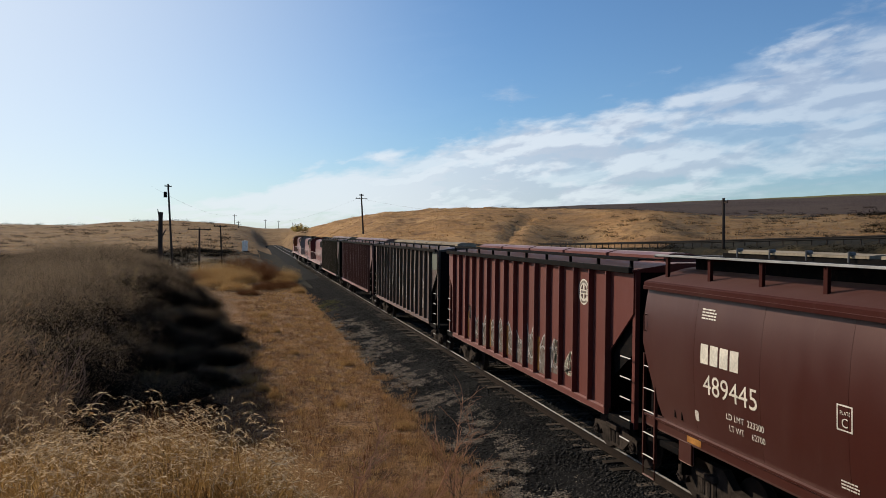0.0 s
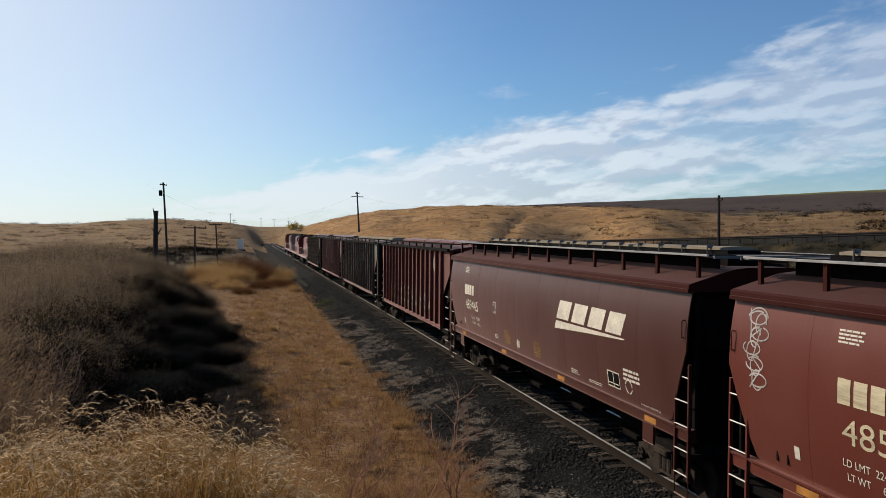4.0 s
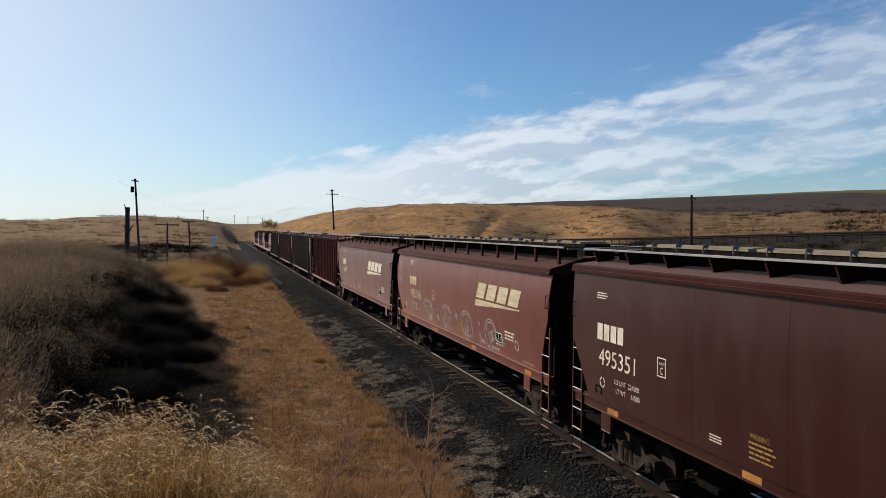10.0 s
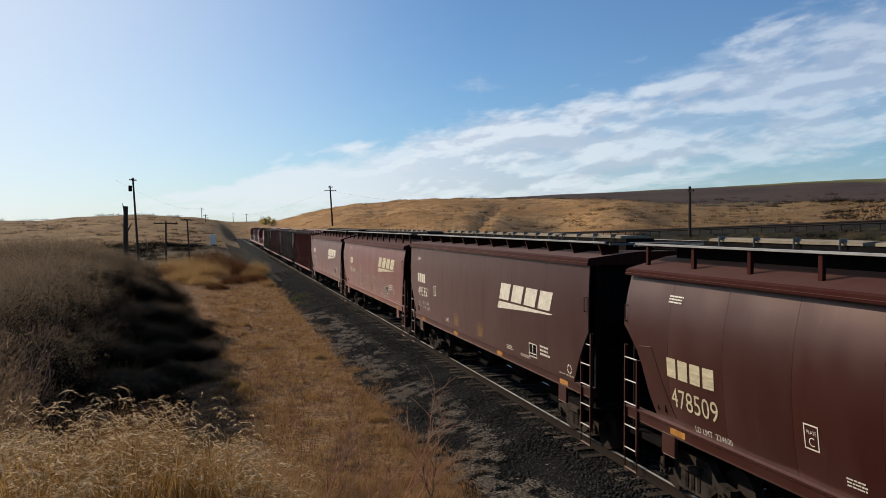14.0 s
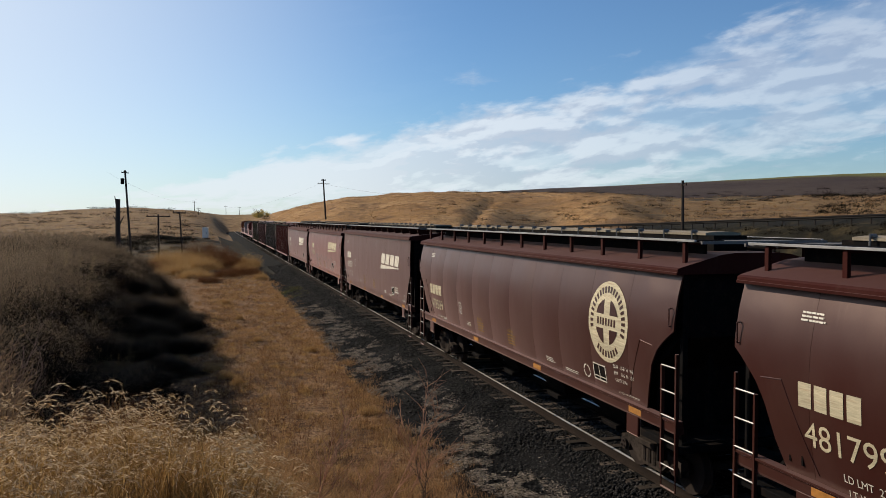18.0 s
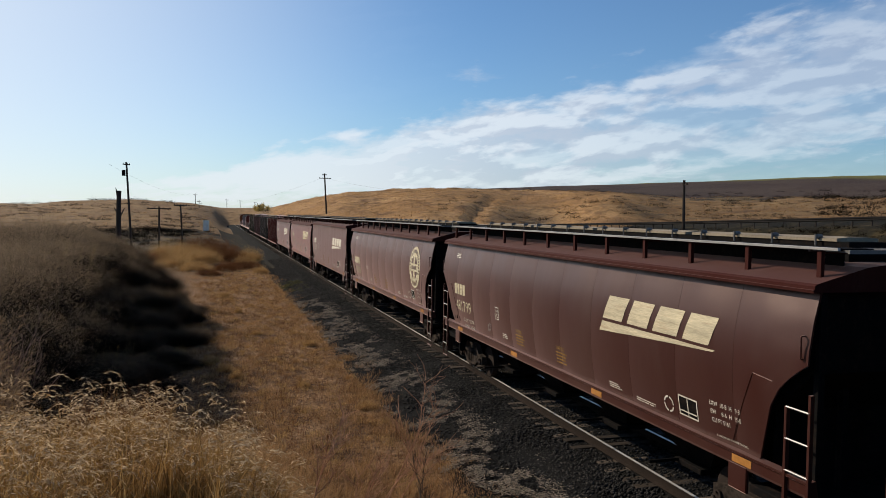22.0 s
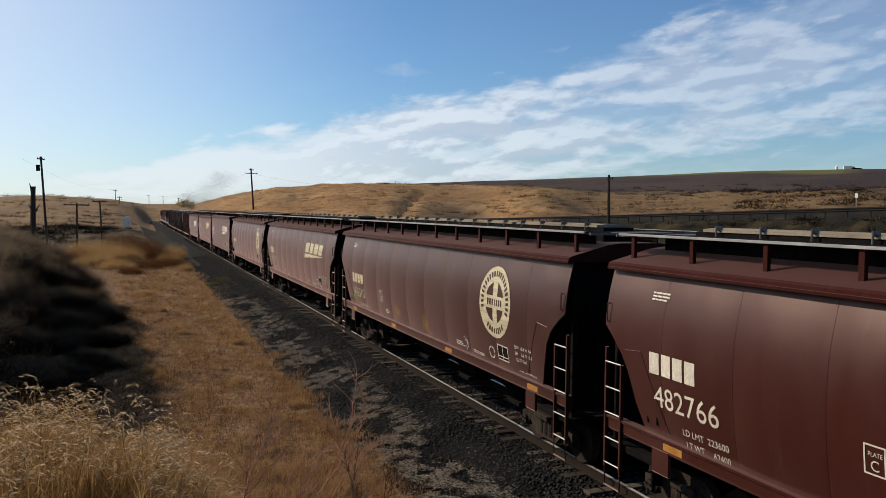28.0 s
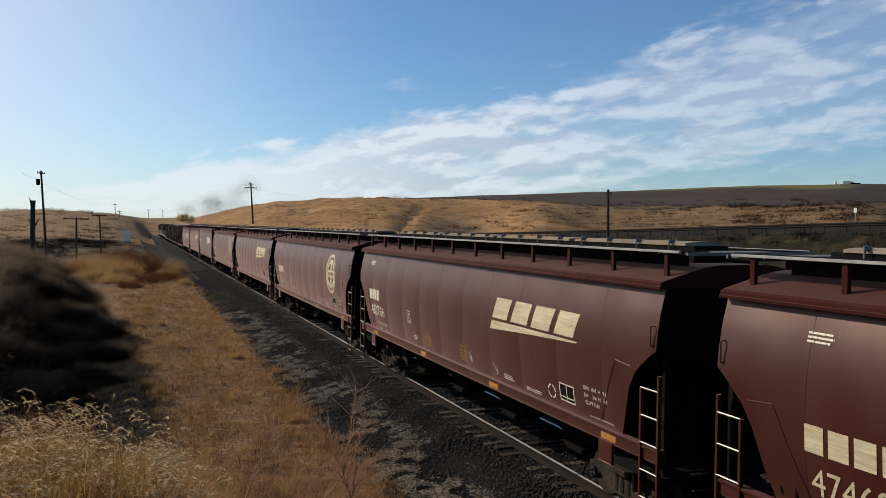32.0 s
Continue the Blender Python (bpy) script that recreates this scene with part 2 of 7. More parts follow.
CREST = np.array([(-180, 0.2, 500), (-60, 0.3, 420), (-16, 0.35, 420), (-11, 0.33, 420), (-9, 0.56, 400), (-5.4, 0.74, 380), (-1.2, 0.52, 360),
                  (0.7, 0.26, 480), (3.9, 0.3, 420), (6.0, 0.80, 300), (7.7, 1.14, 280), (9.7, 1.40, 260), (13.3, 1.78, 250), (18, 1.88, 250), (22.3, 1.92, 250),
                  (27, 1.72, 240), (30, 1.46, 220), (34, 1.25, 205), (40, 1.40, 200), (50, 1.5, 200), (60, 1.3, 200), (100, 0.4, 300), (180, 0.2, 500)])
FIELD = np.array([(-180, 0.0), (5, 0.0), (12, 1.3), (18, 1.8), (22.4, 1.97), (27.5, 2.2), (34, 2.42), (43, 2.75), (51, 2.75), (65, 2.6), (110, 1.0), (180, 0.0)])


def wobble(x, y, s):
    return (np.sin(x * s + 1.7 * np.sin(y * s * 0.7)) + np.sin(y * s * 1.3 + 1.1 * np.sin(x * s * 0.9 + 2.0))) * 0.5


WAVES = [(2 * math.pi / w, a, random.Random(i).uniform(0, 6.28), random.Random(i + 99).uniform(0, 6.28), h)
         for i, (w, a, h) in enumerate(((34, 0.4, 0.16), (27, 1.5, 0.14), (19, 2.4, 0.13), (15, 0.9, 0.12), (11, 2.0, 0.11), (9, 0.1, 0.11), (7, 1.2, 0.10), (6, 2.8, 0.09)))]


def relief(x, y):
    """Humps and hollows of the rough hillside."""
    z = 0
    for k, a, p, q, h in WAVES:
        u, v = x * math.cos(a) + y * math.sin(a), y * math.cos(a) - x * math.sin(a)
        z = z + h * np.sin(u * k + p + 1.3 * np.sin(v * k * 0.6 + q))
    return z


def ground_z(x, y):
    """Height of the ground over the rail tops' level."""
    x, y = np.asarray(x, float), np.asarray(y, float)
    r = np.hypot(x, y) + 1e-6
    az = np.degrees(np.arctan2(x, y))
    base = -0.5 + 0.06 * wobble(x, y, 0.35)
    # the bank beside the line, on which the camera stands
    bank = 3.35 * smooth(5.6, 0.2, x + 0.10 * np.maximum(y, 0)) * smooth(24, 3, y + 0.55 * np.maximum(x, 0))
    left = 3.3 * smooth(-1.1, -5.0, x) * smooth(80, 34, y)
    near = base + np.maximum(bank, left) + 0.05 * wobble(x, y, 1.1)
    # open country
    e, rc = np.interp(az, CREST[:, 0], CREST[:, 1]), np.interp(az, CREST[:, 0], CREST[:, 2])
    zc = EYE[2] + rc * np.tan(np.radians(e))
    start = np.where(az > 4, 70.0, 95.0)
    up = smooth(start, rc, r)
    hill = base * (1 - up) + zc * up
    fall = smooth(rc, rc * 1.6, r)
    hill = hill - fall * np.where(az > 6, 2.0, 6.0)
    fe = np.interp(az, FIELD[:, 0], FIELD[:, 1])
    zf = EYE[2] + 720 * np.tan(np.radians(fe))
    back = smooth(rc * 1.1, 720, r) * smooth(4, 10, az) * smooth(110, 80, az)
    hill = hill * (1 - back) + zf * back
    z = near + (hill - base)
    # spurs, a gully and spoil heaps on the far side
    for a0, r0, sa, sr, hh in ((28.5, 150, 2.6, 34, 2.6), (22.6, 165, 2.6, 45, -2.3), (41.5, 112, 0.9, 6, 2.0), (43.6, 118, 1.2, 7, 1.6), (16, 170, 3.0, 40, 1.2), (9.0, 190, 1.6, 40, 1.0)):
        z = z + hh * np.exp(-((az - a0) / sa) ** 2 - ((r - r0) / sr) ** 2)
    # a steep track cut up the hillside
    u = np.clip((r - 132) / 64, 0, 1)
    off = np.radians(az - (18.1 + 1.9 * u)) * r
    z = z - 0.9 * np.exp(-(off / 1.1) ** 2) * smooth(128, 140, r) * smooth(202, 190, r)
    z = z + smooth(75, 130, r) * smooth(420, 280, r) * relief(x, y) * np.where(az > 5, 0.75, 0.35)
    rough = smooth(80, 200, r) * smooth(1200, 500, r)
    z = z + rough * (0.4 * wobble(x, y, 0.06) + 0.12 * wobble(x, y, 0.17)) * np.where(az > 4, 1.0, 0.4)
    # the line runs level, through a shallow cutting far off
    d = np.abs(x - TRACK_X)
    trench = smooth(9.0, 3.4, d) * smooth(372, 318, y)
    z = z * (1 - trench) + np.minimum(z, -0.62) * trench
    # beyond the horizon the land drops a little
    return z - smooth(1500, 4000, r) * 60


def ground_material():
    mt = bpy.data.materials.new("dry_grassland")
    mt.use_nodes = True
    n, l = nodes_of(mt.node_tree)
    out, b = n.new("ShaderNodeOutputMaterial"), n.new("ShaderNodeBsdfPrincipled")
    l.new(b.outputs[0], out.inputs[0])
    b.inputs["Roughness"].default_value, b.inputs["Specular IOR Level"].default_value = 0.95, 0.15
    geo = n.new("ShaderNodeNewGeometry")
    attr = n.new("ShaderNodeVertexColor")
    attr.layer_name = "cover"

    def noise_tex(s, detail=6, ro=0.62):
        k = n.new("ShaderNodeTexNoise")
        k.inputs["Scale"].default_value, k.inputs["Detail"].default_value, k.inputs["Roughness"].default_value = s, detail, ro
        l.new(geo.outputs["Position"], k.inputs["Vector"])
        return k.outputs[0]

    def mix(kind, fac, a, c):
        k = n.new("ShaderNodeMixRGB")
        k.blend_type = kind
        for i, v in enumerate((fac, a, c)):
            if isinstance(v, (int, float)):
                k.inputs[i].default_value = v
            elif isinstance(v, tuple):
                k.inputs[i].default_value = (*v[:3], 1)
            else:
                l.new(v, k.inputs[i])
        return k.outputs[0]

    def remap(v, a, c, lo=0.0, hi=1.0):
        k = n.new("ShaderNodeMapRange")
        l.new(v, k.inputs[0])
        for i, q in enumerate((a, c, lo, hi)):
            k.inputs[i + 1].default_value = q
        return k.outputs[0]

    sep = n.new("ShaderNodeSeparateColor")
    l.new(attr.outputs["Color"], sep.inputs[0])
    ploughed, scrub, verge = sep.outputs
    col = mix("MIX", remap(noise_tex(0.05), 0.42, 0.62), (0.345, 0.189, 0.072), (0.44, 0.264, 0.116))
    col = mix("MIX", remap(noise_tex(0.6), 0.5, 0.66), col, (0.200, 0.108, 0.046))
    col = mix("MIX", remap(noise_tex(0.16, 8, 0.7), 0.53, 0.66), col, (0.135, 0.070, 0.032))
    col = mix("MIX", remap(noise_tex(0.028, 6, 0.6), 0.55, 0.68), col, (0.270, 0.150, 0.066))
    col = mix("MULTIPLY", 1.0, col, remap(noise_tex(1.6, 8, 0.75), 0.32, 0.68, 0.6, 1.35))
    sage = mix("MIX", remap(noise_tex(0.5), 0.4, 0.6), (0.085, 0.062, 0.038), (0.150, 0.112, 0.058))
    sage = mix("MIX", remap(noise_tex(0.11, 8, 0.75), 0.47, 0.56), sage, (0.026, 0.021, 0.015))
    col = mix("MIX", scrub, col, sage)
    vg = mix("MIX", remap(noise_tex(2.6), 0.4, 0.6), (0.245, 0.134, 0.064), (0.330, 0.198, 0.102))
    vg = mix("MIX", remap(noise_tex(0.8, 6, 0.65), 0.50, 0.60), vg, (0.125, 0.068, 0.034))
    vg = mix("MIX", remap(noise_tex(9.0), 0.48, 0.62), vg, (0.070, 0.036, 0.017))
    col = mix("MIX", verge, col, vg)
    soil = mix("MIX", remap(noise_tex(0.02), 0.4, 0.6), (0.044, 0.028, 0.022), (0.062, 0.042, 0.031))
    col = mix("MIX", ploughed, col, soil)
    green = n.new("ShaderNodeVertexColor")
    green.layer_name = "crop"
    col = mix("MIX", green.outputs["Color"], col, (0.125, 0.115, 0.032))
    col = mix("MULTIPLY", 1.0, col, remap(noise_tex(7.0, 6, 0.75), 0.3, 0.7, 0.45, 1.35))
    l.new(col, b.inputs["Base Color"])
    bp = n.new("ShaderNodeBump")
    bp.inputs["Strength"].default_value, bp.inputs["Distance"].default_value = 1.0, 0.12
    l.new(noise_tex(6.0, 8, 0.7), bp.inputs["Height"])
    l.new(bp.outputs[0], b.inputs["Normal"])
    return mt


def build_ground():
    a = np.unique(np.concatenate([np.arange(-180, -45, 4.0), np.arange(-45, 62, 0.4), np.arange(62, 180.1, 4.0)]))
    r = np.unique(np.concatenate([[0.001], np.geomspace(0.6, 4600, 210), np.arange(84, 320, 2.2)]))
    A, R = np.meshgrid(np.radians(a), r)
    X, Y = R * np.sin(A) + 0.13, R * np.cos(A) - 0.17
    Z = ground_z(X, Y)
    na, nr = len(a), len(r)
    i = np.arange(nr - 1)[:, None] * na + np.arange(na - 1)[None, :]
    F = np.stack([i, i + 1, i + na + 1, i + na], -1).reshape(-1, 4)
    V = np.stack([X, Y, Z], -1).reshape(-1, 3)
    ob = sheet("ground", V, F, ground_material(), smooth=True)
    az, rr = np.degrees(A).ravel(), R.ravel()
    x, y = V[:, 0], V[:, 1]
    rc = np.interp(az, CREST[:, 0], CREST[:, 2])
    wob = wobble(x, y, 0.03) * 30
    plough = smooth(330, 380, rr + wob) * np.where(az > 12, 1.0, 0.0) * smooth(1200, 900, rr)
    far_left = smooth(175, 130, rr + 25 * wobble(x, y, 0.05)) + 0.45 * (wobble(x, y * 2.2, 0.022) > 0.25)
    scrub = np.where(az < 4, smooth(60, 110, rr) * np.clip(far_left, 0.50, 1.0), 0.0)
    # scrub in the hollow, its dark colour also standing for the shade there
    scrub = np.maximum(scrub, 0.95 * np.exp(-((az - 22.6) / 2.1) ** 2 - ((rr - 150) / 32) ** 2))
    scrub = np.maximum(scrub, smooth(50, 75, rr) * smooth(140, 100, rr) * 0.8)
    scrub = np.maximum(scrub, smooth(24, 32, az) * smooth(60, 54, az) * smooth(120, 150, rr) * (0.55 + 0.4 * (wobble(x, y, 0.06) > 0.1)))
    scrub = np.maximum(scrub, smooth(270, 330, rr + wob) * np.where(az > 10, 0.6, 0.0))
    verge = smooth(95, 60, rr) * smooth(18, 10, np.abs(x))
    layer = ob.data.color_attributes.new("cover", "FLOAT_COLOR", "POINT")
    layer.data.foreach_set("color", np.stack([plough, scrub, verge, np.ones_like(x)], -1).astype(np.float32).ravel())
    edge = 700 - np.clip((az - 14) / 34, 0, 1) * 185
    crop = smooth(edge, edge + 25, rr) * smooth(800, 770, rr) * smooth(14, 24, az) * smooth(49.5, 47.5, az)
    layer = ob.data.color_attributes.new("crop", "FLOAT_COLOR", "POINT")
    layer.data.foreach_set("color", np.stack([crop, crop, crop, np.ones_like(x)], -1).astype(np.float32).ravel())
    tagged(ob, "dry grassland sloping down to the railway", "ground", kind="structure")


build_ground()

# ---- paints and metals ----
def car_paint(name, base, dust=0.22, streak=0.25, gloss=0.65, rough=(0.28, 0.44), dusty_sheen=1.0):
    """Weathered flat car paint: rain streaks down the side, road dust low down in blotches, fine grain."""
    mt = bpy.data.materials.new(name)
    mt.use_nodes = True
    n, l = nodes_of(mt.node_tree)
    out, b = n.new("ShaderNodeOutputMaterial"), n.new("ShaderNodeBsdfPrincipled")
    l.new(b.outputs[0], out.inputs[0])
    tc = n.new("ShaderNodeTexCoord")
    info = n.new("ShaderNodeObjectInfo")

    def tex(scale, stretch, detail=6, ro=0.6):
        mp, k = n.new("ShaderNodeMapping"), n.new("ShaderNodeTexNoise")
        mp.inputs["Scale"].default_value = stretch
        l.new(tc.outputs["Object"], mp.inputs[0])
        l.new(mp.outputs[0], k.inputs["Vector"])
        k.inputs["Scale"].default_value, k.inputs["Detail"].default_value, k.inputs["Roughness"].default_value = scale, detail, ro
        return k.outputs[0]

    def remap(v, a, c, lo, hi):
        k = n.new("ShaderNodeMapRange")
        l.new(v, k.inputs[0])
        for i, q in enumerate((a, c, lo, hi)):
            k.inputs[i + 1].default_value = q
        return k.outputs[0]

    def mix(kind, fac, a, c):
        k = n.new("ShaderNodeMixRGB")
        k.blend_type = kind
        for i, v in enumerate((fac, a, c)):
            if isinstance(v, (int, float)):
                k.inputs[i].default_value = v
            elif isinstance(v, tuple):
                k.inputs[i].default_value = (*v[:3], 1)
            else:
                l.new(v, k.inputs[i])
        return k.outputs[0]

    dusty = tuple(0.55 * c + 0.45 * d for c, d in zip(base, (0.30, 0.24, 0.19)))
    dark = tuple(c * 0.55 for c in base)
    col = mix("MIX", remap(tex(0.9, (1, 1, 0.5)), 0.45, 0.75, 0.0, dust * 0.6), tuple(base), dusty)
    col = mix("MIX", remap(tex(2.2, (1, 2.4, 0.12), 7, 0.7), 0.55, 0.8, 0.0, streak), col, dark)
    col = mix("MIX", remap(tex(3.0, (1, 1.6, 0.10), 7, 0.75), 0.60, 0.85, 0.0, streak), col, dusty)
    col = mix("MULTIPLY", 1.0, col, remap(tex(30, (1, 1, 1), 3), 0.3, 0.7, 0.9, 1.08))
    col = mix("MULTIPLY", 1.0, col, remap(info.outputs["Random"], 0, 1, 0.95, 1.05))
    l.new(col, b.inputs["Base Color"])
    l.new(remap(tex(1.6, (1, 1, 0.4)), 0.3, 0.7, *rough), b.inputs["Roughness"])
    b.inputs["Specular IOR Level"].default_value = gloss
    b.inputs["Sheen Weight"].default_value, b.inputs["Sheen Roughness"].default_value = dusty_sheen, 0.30
    b.inputs["Sheen Tint"].default_value = (1.0, 0.66, 0.57, 1)
    b.inputs["Specular Tint"].default_value = (1.0, 0.76, 0.68, 1)
    bp = n.new("ShaderNodeBump")
    bp.inputs["Strength"].default_value, bp.inputs["Distance"].default_value = 0.5, 0.010
    l.new(tex(1.1, (1, 1, 0.35), 2), bp.inputs["Height"])
    l.new(bp.outputs[0], b.inputs["Normal"])
    return mt


OXIDE = car_paint("mineral_brown_paint", (0.032, 0.0054, 0.0034), 0.16, 0.25, 0.45, (0.34, 0.46))
OXIDE_RED = car_paint("oxide_red_paint", (0.040, 0.0062, 0.0036), 0.14, 0.2, 0.44, (0.35, 0.48))
FADED_OXIDE = car_paint("faded_oxide_paint", (0.105, 0.0215, 0.0135), 0.16, 0.2, 0.42, (0.36, 0.48))
ROOF_RED = car_paint("chalky_roof_red", (0.036, 0.0070, 0.0054), 0.12, 0.2, 0.10, (0.8, 0.95), 0.5)
ROOF_PLUM = car_paint("chalky_roof_plum", (0.032, 0.0078, 0.0068), 0.12, 0.2, 0.10, (0.8, 0.95), 0.5)
PLUM = car_paint("plum_brown_paint", (0.026, 0.0052, 0.0044), 0.15, 0.2, 0.45, (0.33, 0.45))
BRICK = car_paint("faded_red_paint", (0.105, 0.023, 0.017), 0.25, 0.3, 0.25, (0.45, 0.6))
DARK_GREEN = car_paint("dark_green_paint", (0.020, 0.027, 0.021), 0.3, 0.35)
OLIVE = car_paint("olive_green_paint", (0.034, 0.040, 0.018), 0.3, 0.3)
RUST_BROWN = car_paint("rust_brown_paint", (0.068, 0.027, 0.023), 0.25, 0.3)
# near-black; on car ends and undersides it has the shade in its colour
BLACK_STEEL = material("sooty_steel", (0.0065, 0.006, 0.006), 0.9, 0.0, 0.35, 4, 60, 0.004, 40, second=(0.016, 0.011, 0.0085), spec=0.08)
GALV = material("galvanised_steel", (0.30, 0.29, 0.28), 0.5, 0.4, 0.2, 3, 40)
TRUCK_STEEL = material("dusty_cast_steel", (0.050, 0.039, 0.032), 0.9, 0.0, 0.45, 3, 40, 0.004, 30, second=(0.020, 0.016, 0.013))
WALK_STEEL = material("dull_walkway_steel", (0.12, 0.115, 0.11), 0.6, 0.2, 0.25, 3, 40)
HATCH_WHITE = material("pale_hatch_paint", (0.27, 0.225, 0.165), 0.85, 0.0, 0.25, 2, 30, second=(0.18, 0.15, 0.115), second_at=(0.58, 0.75))
LETTER = material("stencil_white", (0.62, 0.57, 0.48), 0.7, 0.0, 0.22, 3, 24)
LETTER_YELLOW = material("stencil_yellow", (0.30, 0.17, 0.035), 0.7, 0.0, 0.25, 3, 24)
REFLECTOR = material("amber_reflector_tape", (0.40, 0.17, 0.03), 0.55, 0.0, 0.25, 3, 20)
CHALK = material("chalky_spray_paint", (0.44, 0.41, 0.385), 0.85, 0.0, 0.35, 3, 20)
GREY_SPRAY = material("grey_faded_spray", (0.17, 0.15, 0.13), 0.85, 0.0, 0.4, 4, 20, second=(0.12, 0.06, 0.045), second_at=(0.5, 0.6))
SAGE_PAINT = material("sage_patch_paint", (0.10, 0.11, 0.08), 0.7, 0.0, 0.2, 3, 20)
RAIL_STEEL = material("rail_steel", (0.60, 0.57, 0.53), 0.40, 0.4, 0.25, 2, 30, stretch=(1, 0.1, 1))
RAIL_RUST = material("rusty_rail_side", (0.026, 0.019, 0.015), 0.85, 0.0, 0.3, 2, 30)
TIE_WOOD = material("weathered_tie_timber", (0.058, 0.046, 0.037), 0.9, 0.0, 0.45, 3, 40, 0.01, 25, per_piece=0.55, stretch=(0.25, 1, 1), spec=0.15)
WHEEL_STEEL = material("worn_wheel_steel", (0.035, 0.027, 0.023), 0.8, 0.0, 0.3, 4, 40)
POLE_WOOD = material("weathered_pole_timber", (0.055, 0.042, 0.034), 0.9, 0.0, 0.35, 2, 30, 0.006, 30, stretch=(1, 1, 0.15))
BALLAST = material("dark_basalt_ballast", (0.0095, 0.0090, 0.0088), 0.95, 0.0, 0.5, 0.7, 24, 0.05, 16, second=(0.022, 0.020, 0.017), second_at=(0.52, 0.7), spec=0.1)


# ---- railway ----
def build_track():
    bed = bmesh.new()
    prof = [(-4.3, -0.62), (-3.3, -0.50), (-2.35, -0.34), (-1.75, -0.22), (0, -0.20), (1.75, -0.22), (2.35, -0.34), (3.4, -0.55), (4.4, -0.75)]
    ys = np.concatenate([np.arange(-40, 130, 1.0), np.arange(130, 346, 5.0)])
    rows = []
    for y in ys:
        row = []
        for i, (x, z) in enumerate(prof):
            e = 0.28 * noise.noise((x * 0.4, y * 0.35, 3.0)) if i in (0, 1) else 0.0
            row.append(bed.verts.new((TRACK_X + x + e, y, z + 0.05 * noise.noise((x, y * 0.8, 0)))))
        rows.append(row)
    for a, b in zip(rows, rows[1:]):
        for i in range(len(prof) - 1):
            bed.faces.new((a[i], a[i + 1], b[i + 1], b[i]))
    ob = part("ballast_bed", bed, BALLAST, smooth=True)
    tagged(ob, "dark crushed basalt ballast under the rails", "ballast", kind="structure")
    # rails
    head = [(-0.036, 0), (-0.036, -0.035), (-0.009, -0.05), (-0.009, -0.15), (-0.07, -0.165), (-0.07, -0.178),
            (0.07, -0.178), (0.07, -0.165), (0.009, -0.15), (0.009, -0.05), (0.036, -0.035), (0.036, 0)]
    for sx in (-0.7535, 0.7535):
        bm = bmesh.new()
        prism(bm, [(TRACK_X + sx + x, z) for x, z in head], -40, 345)
        ob = part("rail", fixed(bm), RAIL_STEEL)
        ob.data.materials.append(RAIL_RUST)
        for p in ob.data.polygons:
            if p.center.z < -0.02 or abs(p.normal.z) < 0.5:
                p.material_index = 1
        tagged(ob, "worn steel rail on timber ties", "rail", "rails of the line", kind="structure")


def build_ties():
    bm = bmesh.new()
    box(bm, -1.3, 1.3, -0.115, 0.115, -0.36, -0.178, 0.012)
    first = part("tie", bm, TIE_WOOD)
    row = tagged(new("tie_row"), "weathered timber railway ties half sunk in ballast", "railway tie", kind="structure")
    first.parent = row
    rng = np.random.default_rng(3)
    y = -6.0
    k = 0
    spots = []
    while y < 140:
        spots.append((TRACK_X + rng.normal(0, 0.06), y + rng.normal(0, 0.04), rng.normal(-0.012, 0.018), rng.normal(0, 1.0)))
        y += 0.52
    first.matrix_local = pose(spots[0][0], spots[0][1], spots[0][2], 0, 0, spots[0][3])
    for x, yy, z, a in spots[1:]:
        again(first, pose(x, yy, z, 0, 0, a))


build_track()


# ---- covered hopper cars ----
def hopper_wheels(parent, y, spin_list):
    """One wheelset: axle, two flanged wheels, bearing caps with bolts."""
    bm = bmesh.new()
    rod(bm, (-1.12, 0, 0), (1.12, 0, 0), 0.08, seg=10)
    for s in (-1, 1):
        rod(bm, (s * 0.69, 0, 0), (s * 0.82, 0, 0), 0.455, 0.45, seg=24)
        rod(bm, (s * 0.665, 0, 0), (s * 0.69, 0, 0), 0.485, seg=24)
        rod(bm, (s * 0.82, 0, 0), (s * 0.86, 0, 0), 0.13, seg=12)
        rod(bm, (s * 1.0, 0, 0), (s * 1.15, 0, 0), 0.105, seg=12)
        for a in (0, 120, 240):
            c, d = math.cos(radians(a)) * 0.06, math.sin(radians(a)) * 0.06
            rod(bm, (s * 1.15, c, d), (s * 1.18, c, d), 0.02, seg=6)
    ob = part("wheelset", fixed(bm), WHEEL_STEEL, parent)
    ob.location = (0, y, 0.455)
    spin_list.append(ob)
    return ob


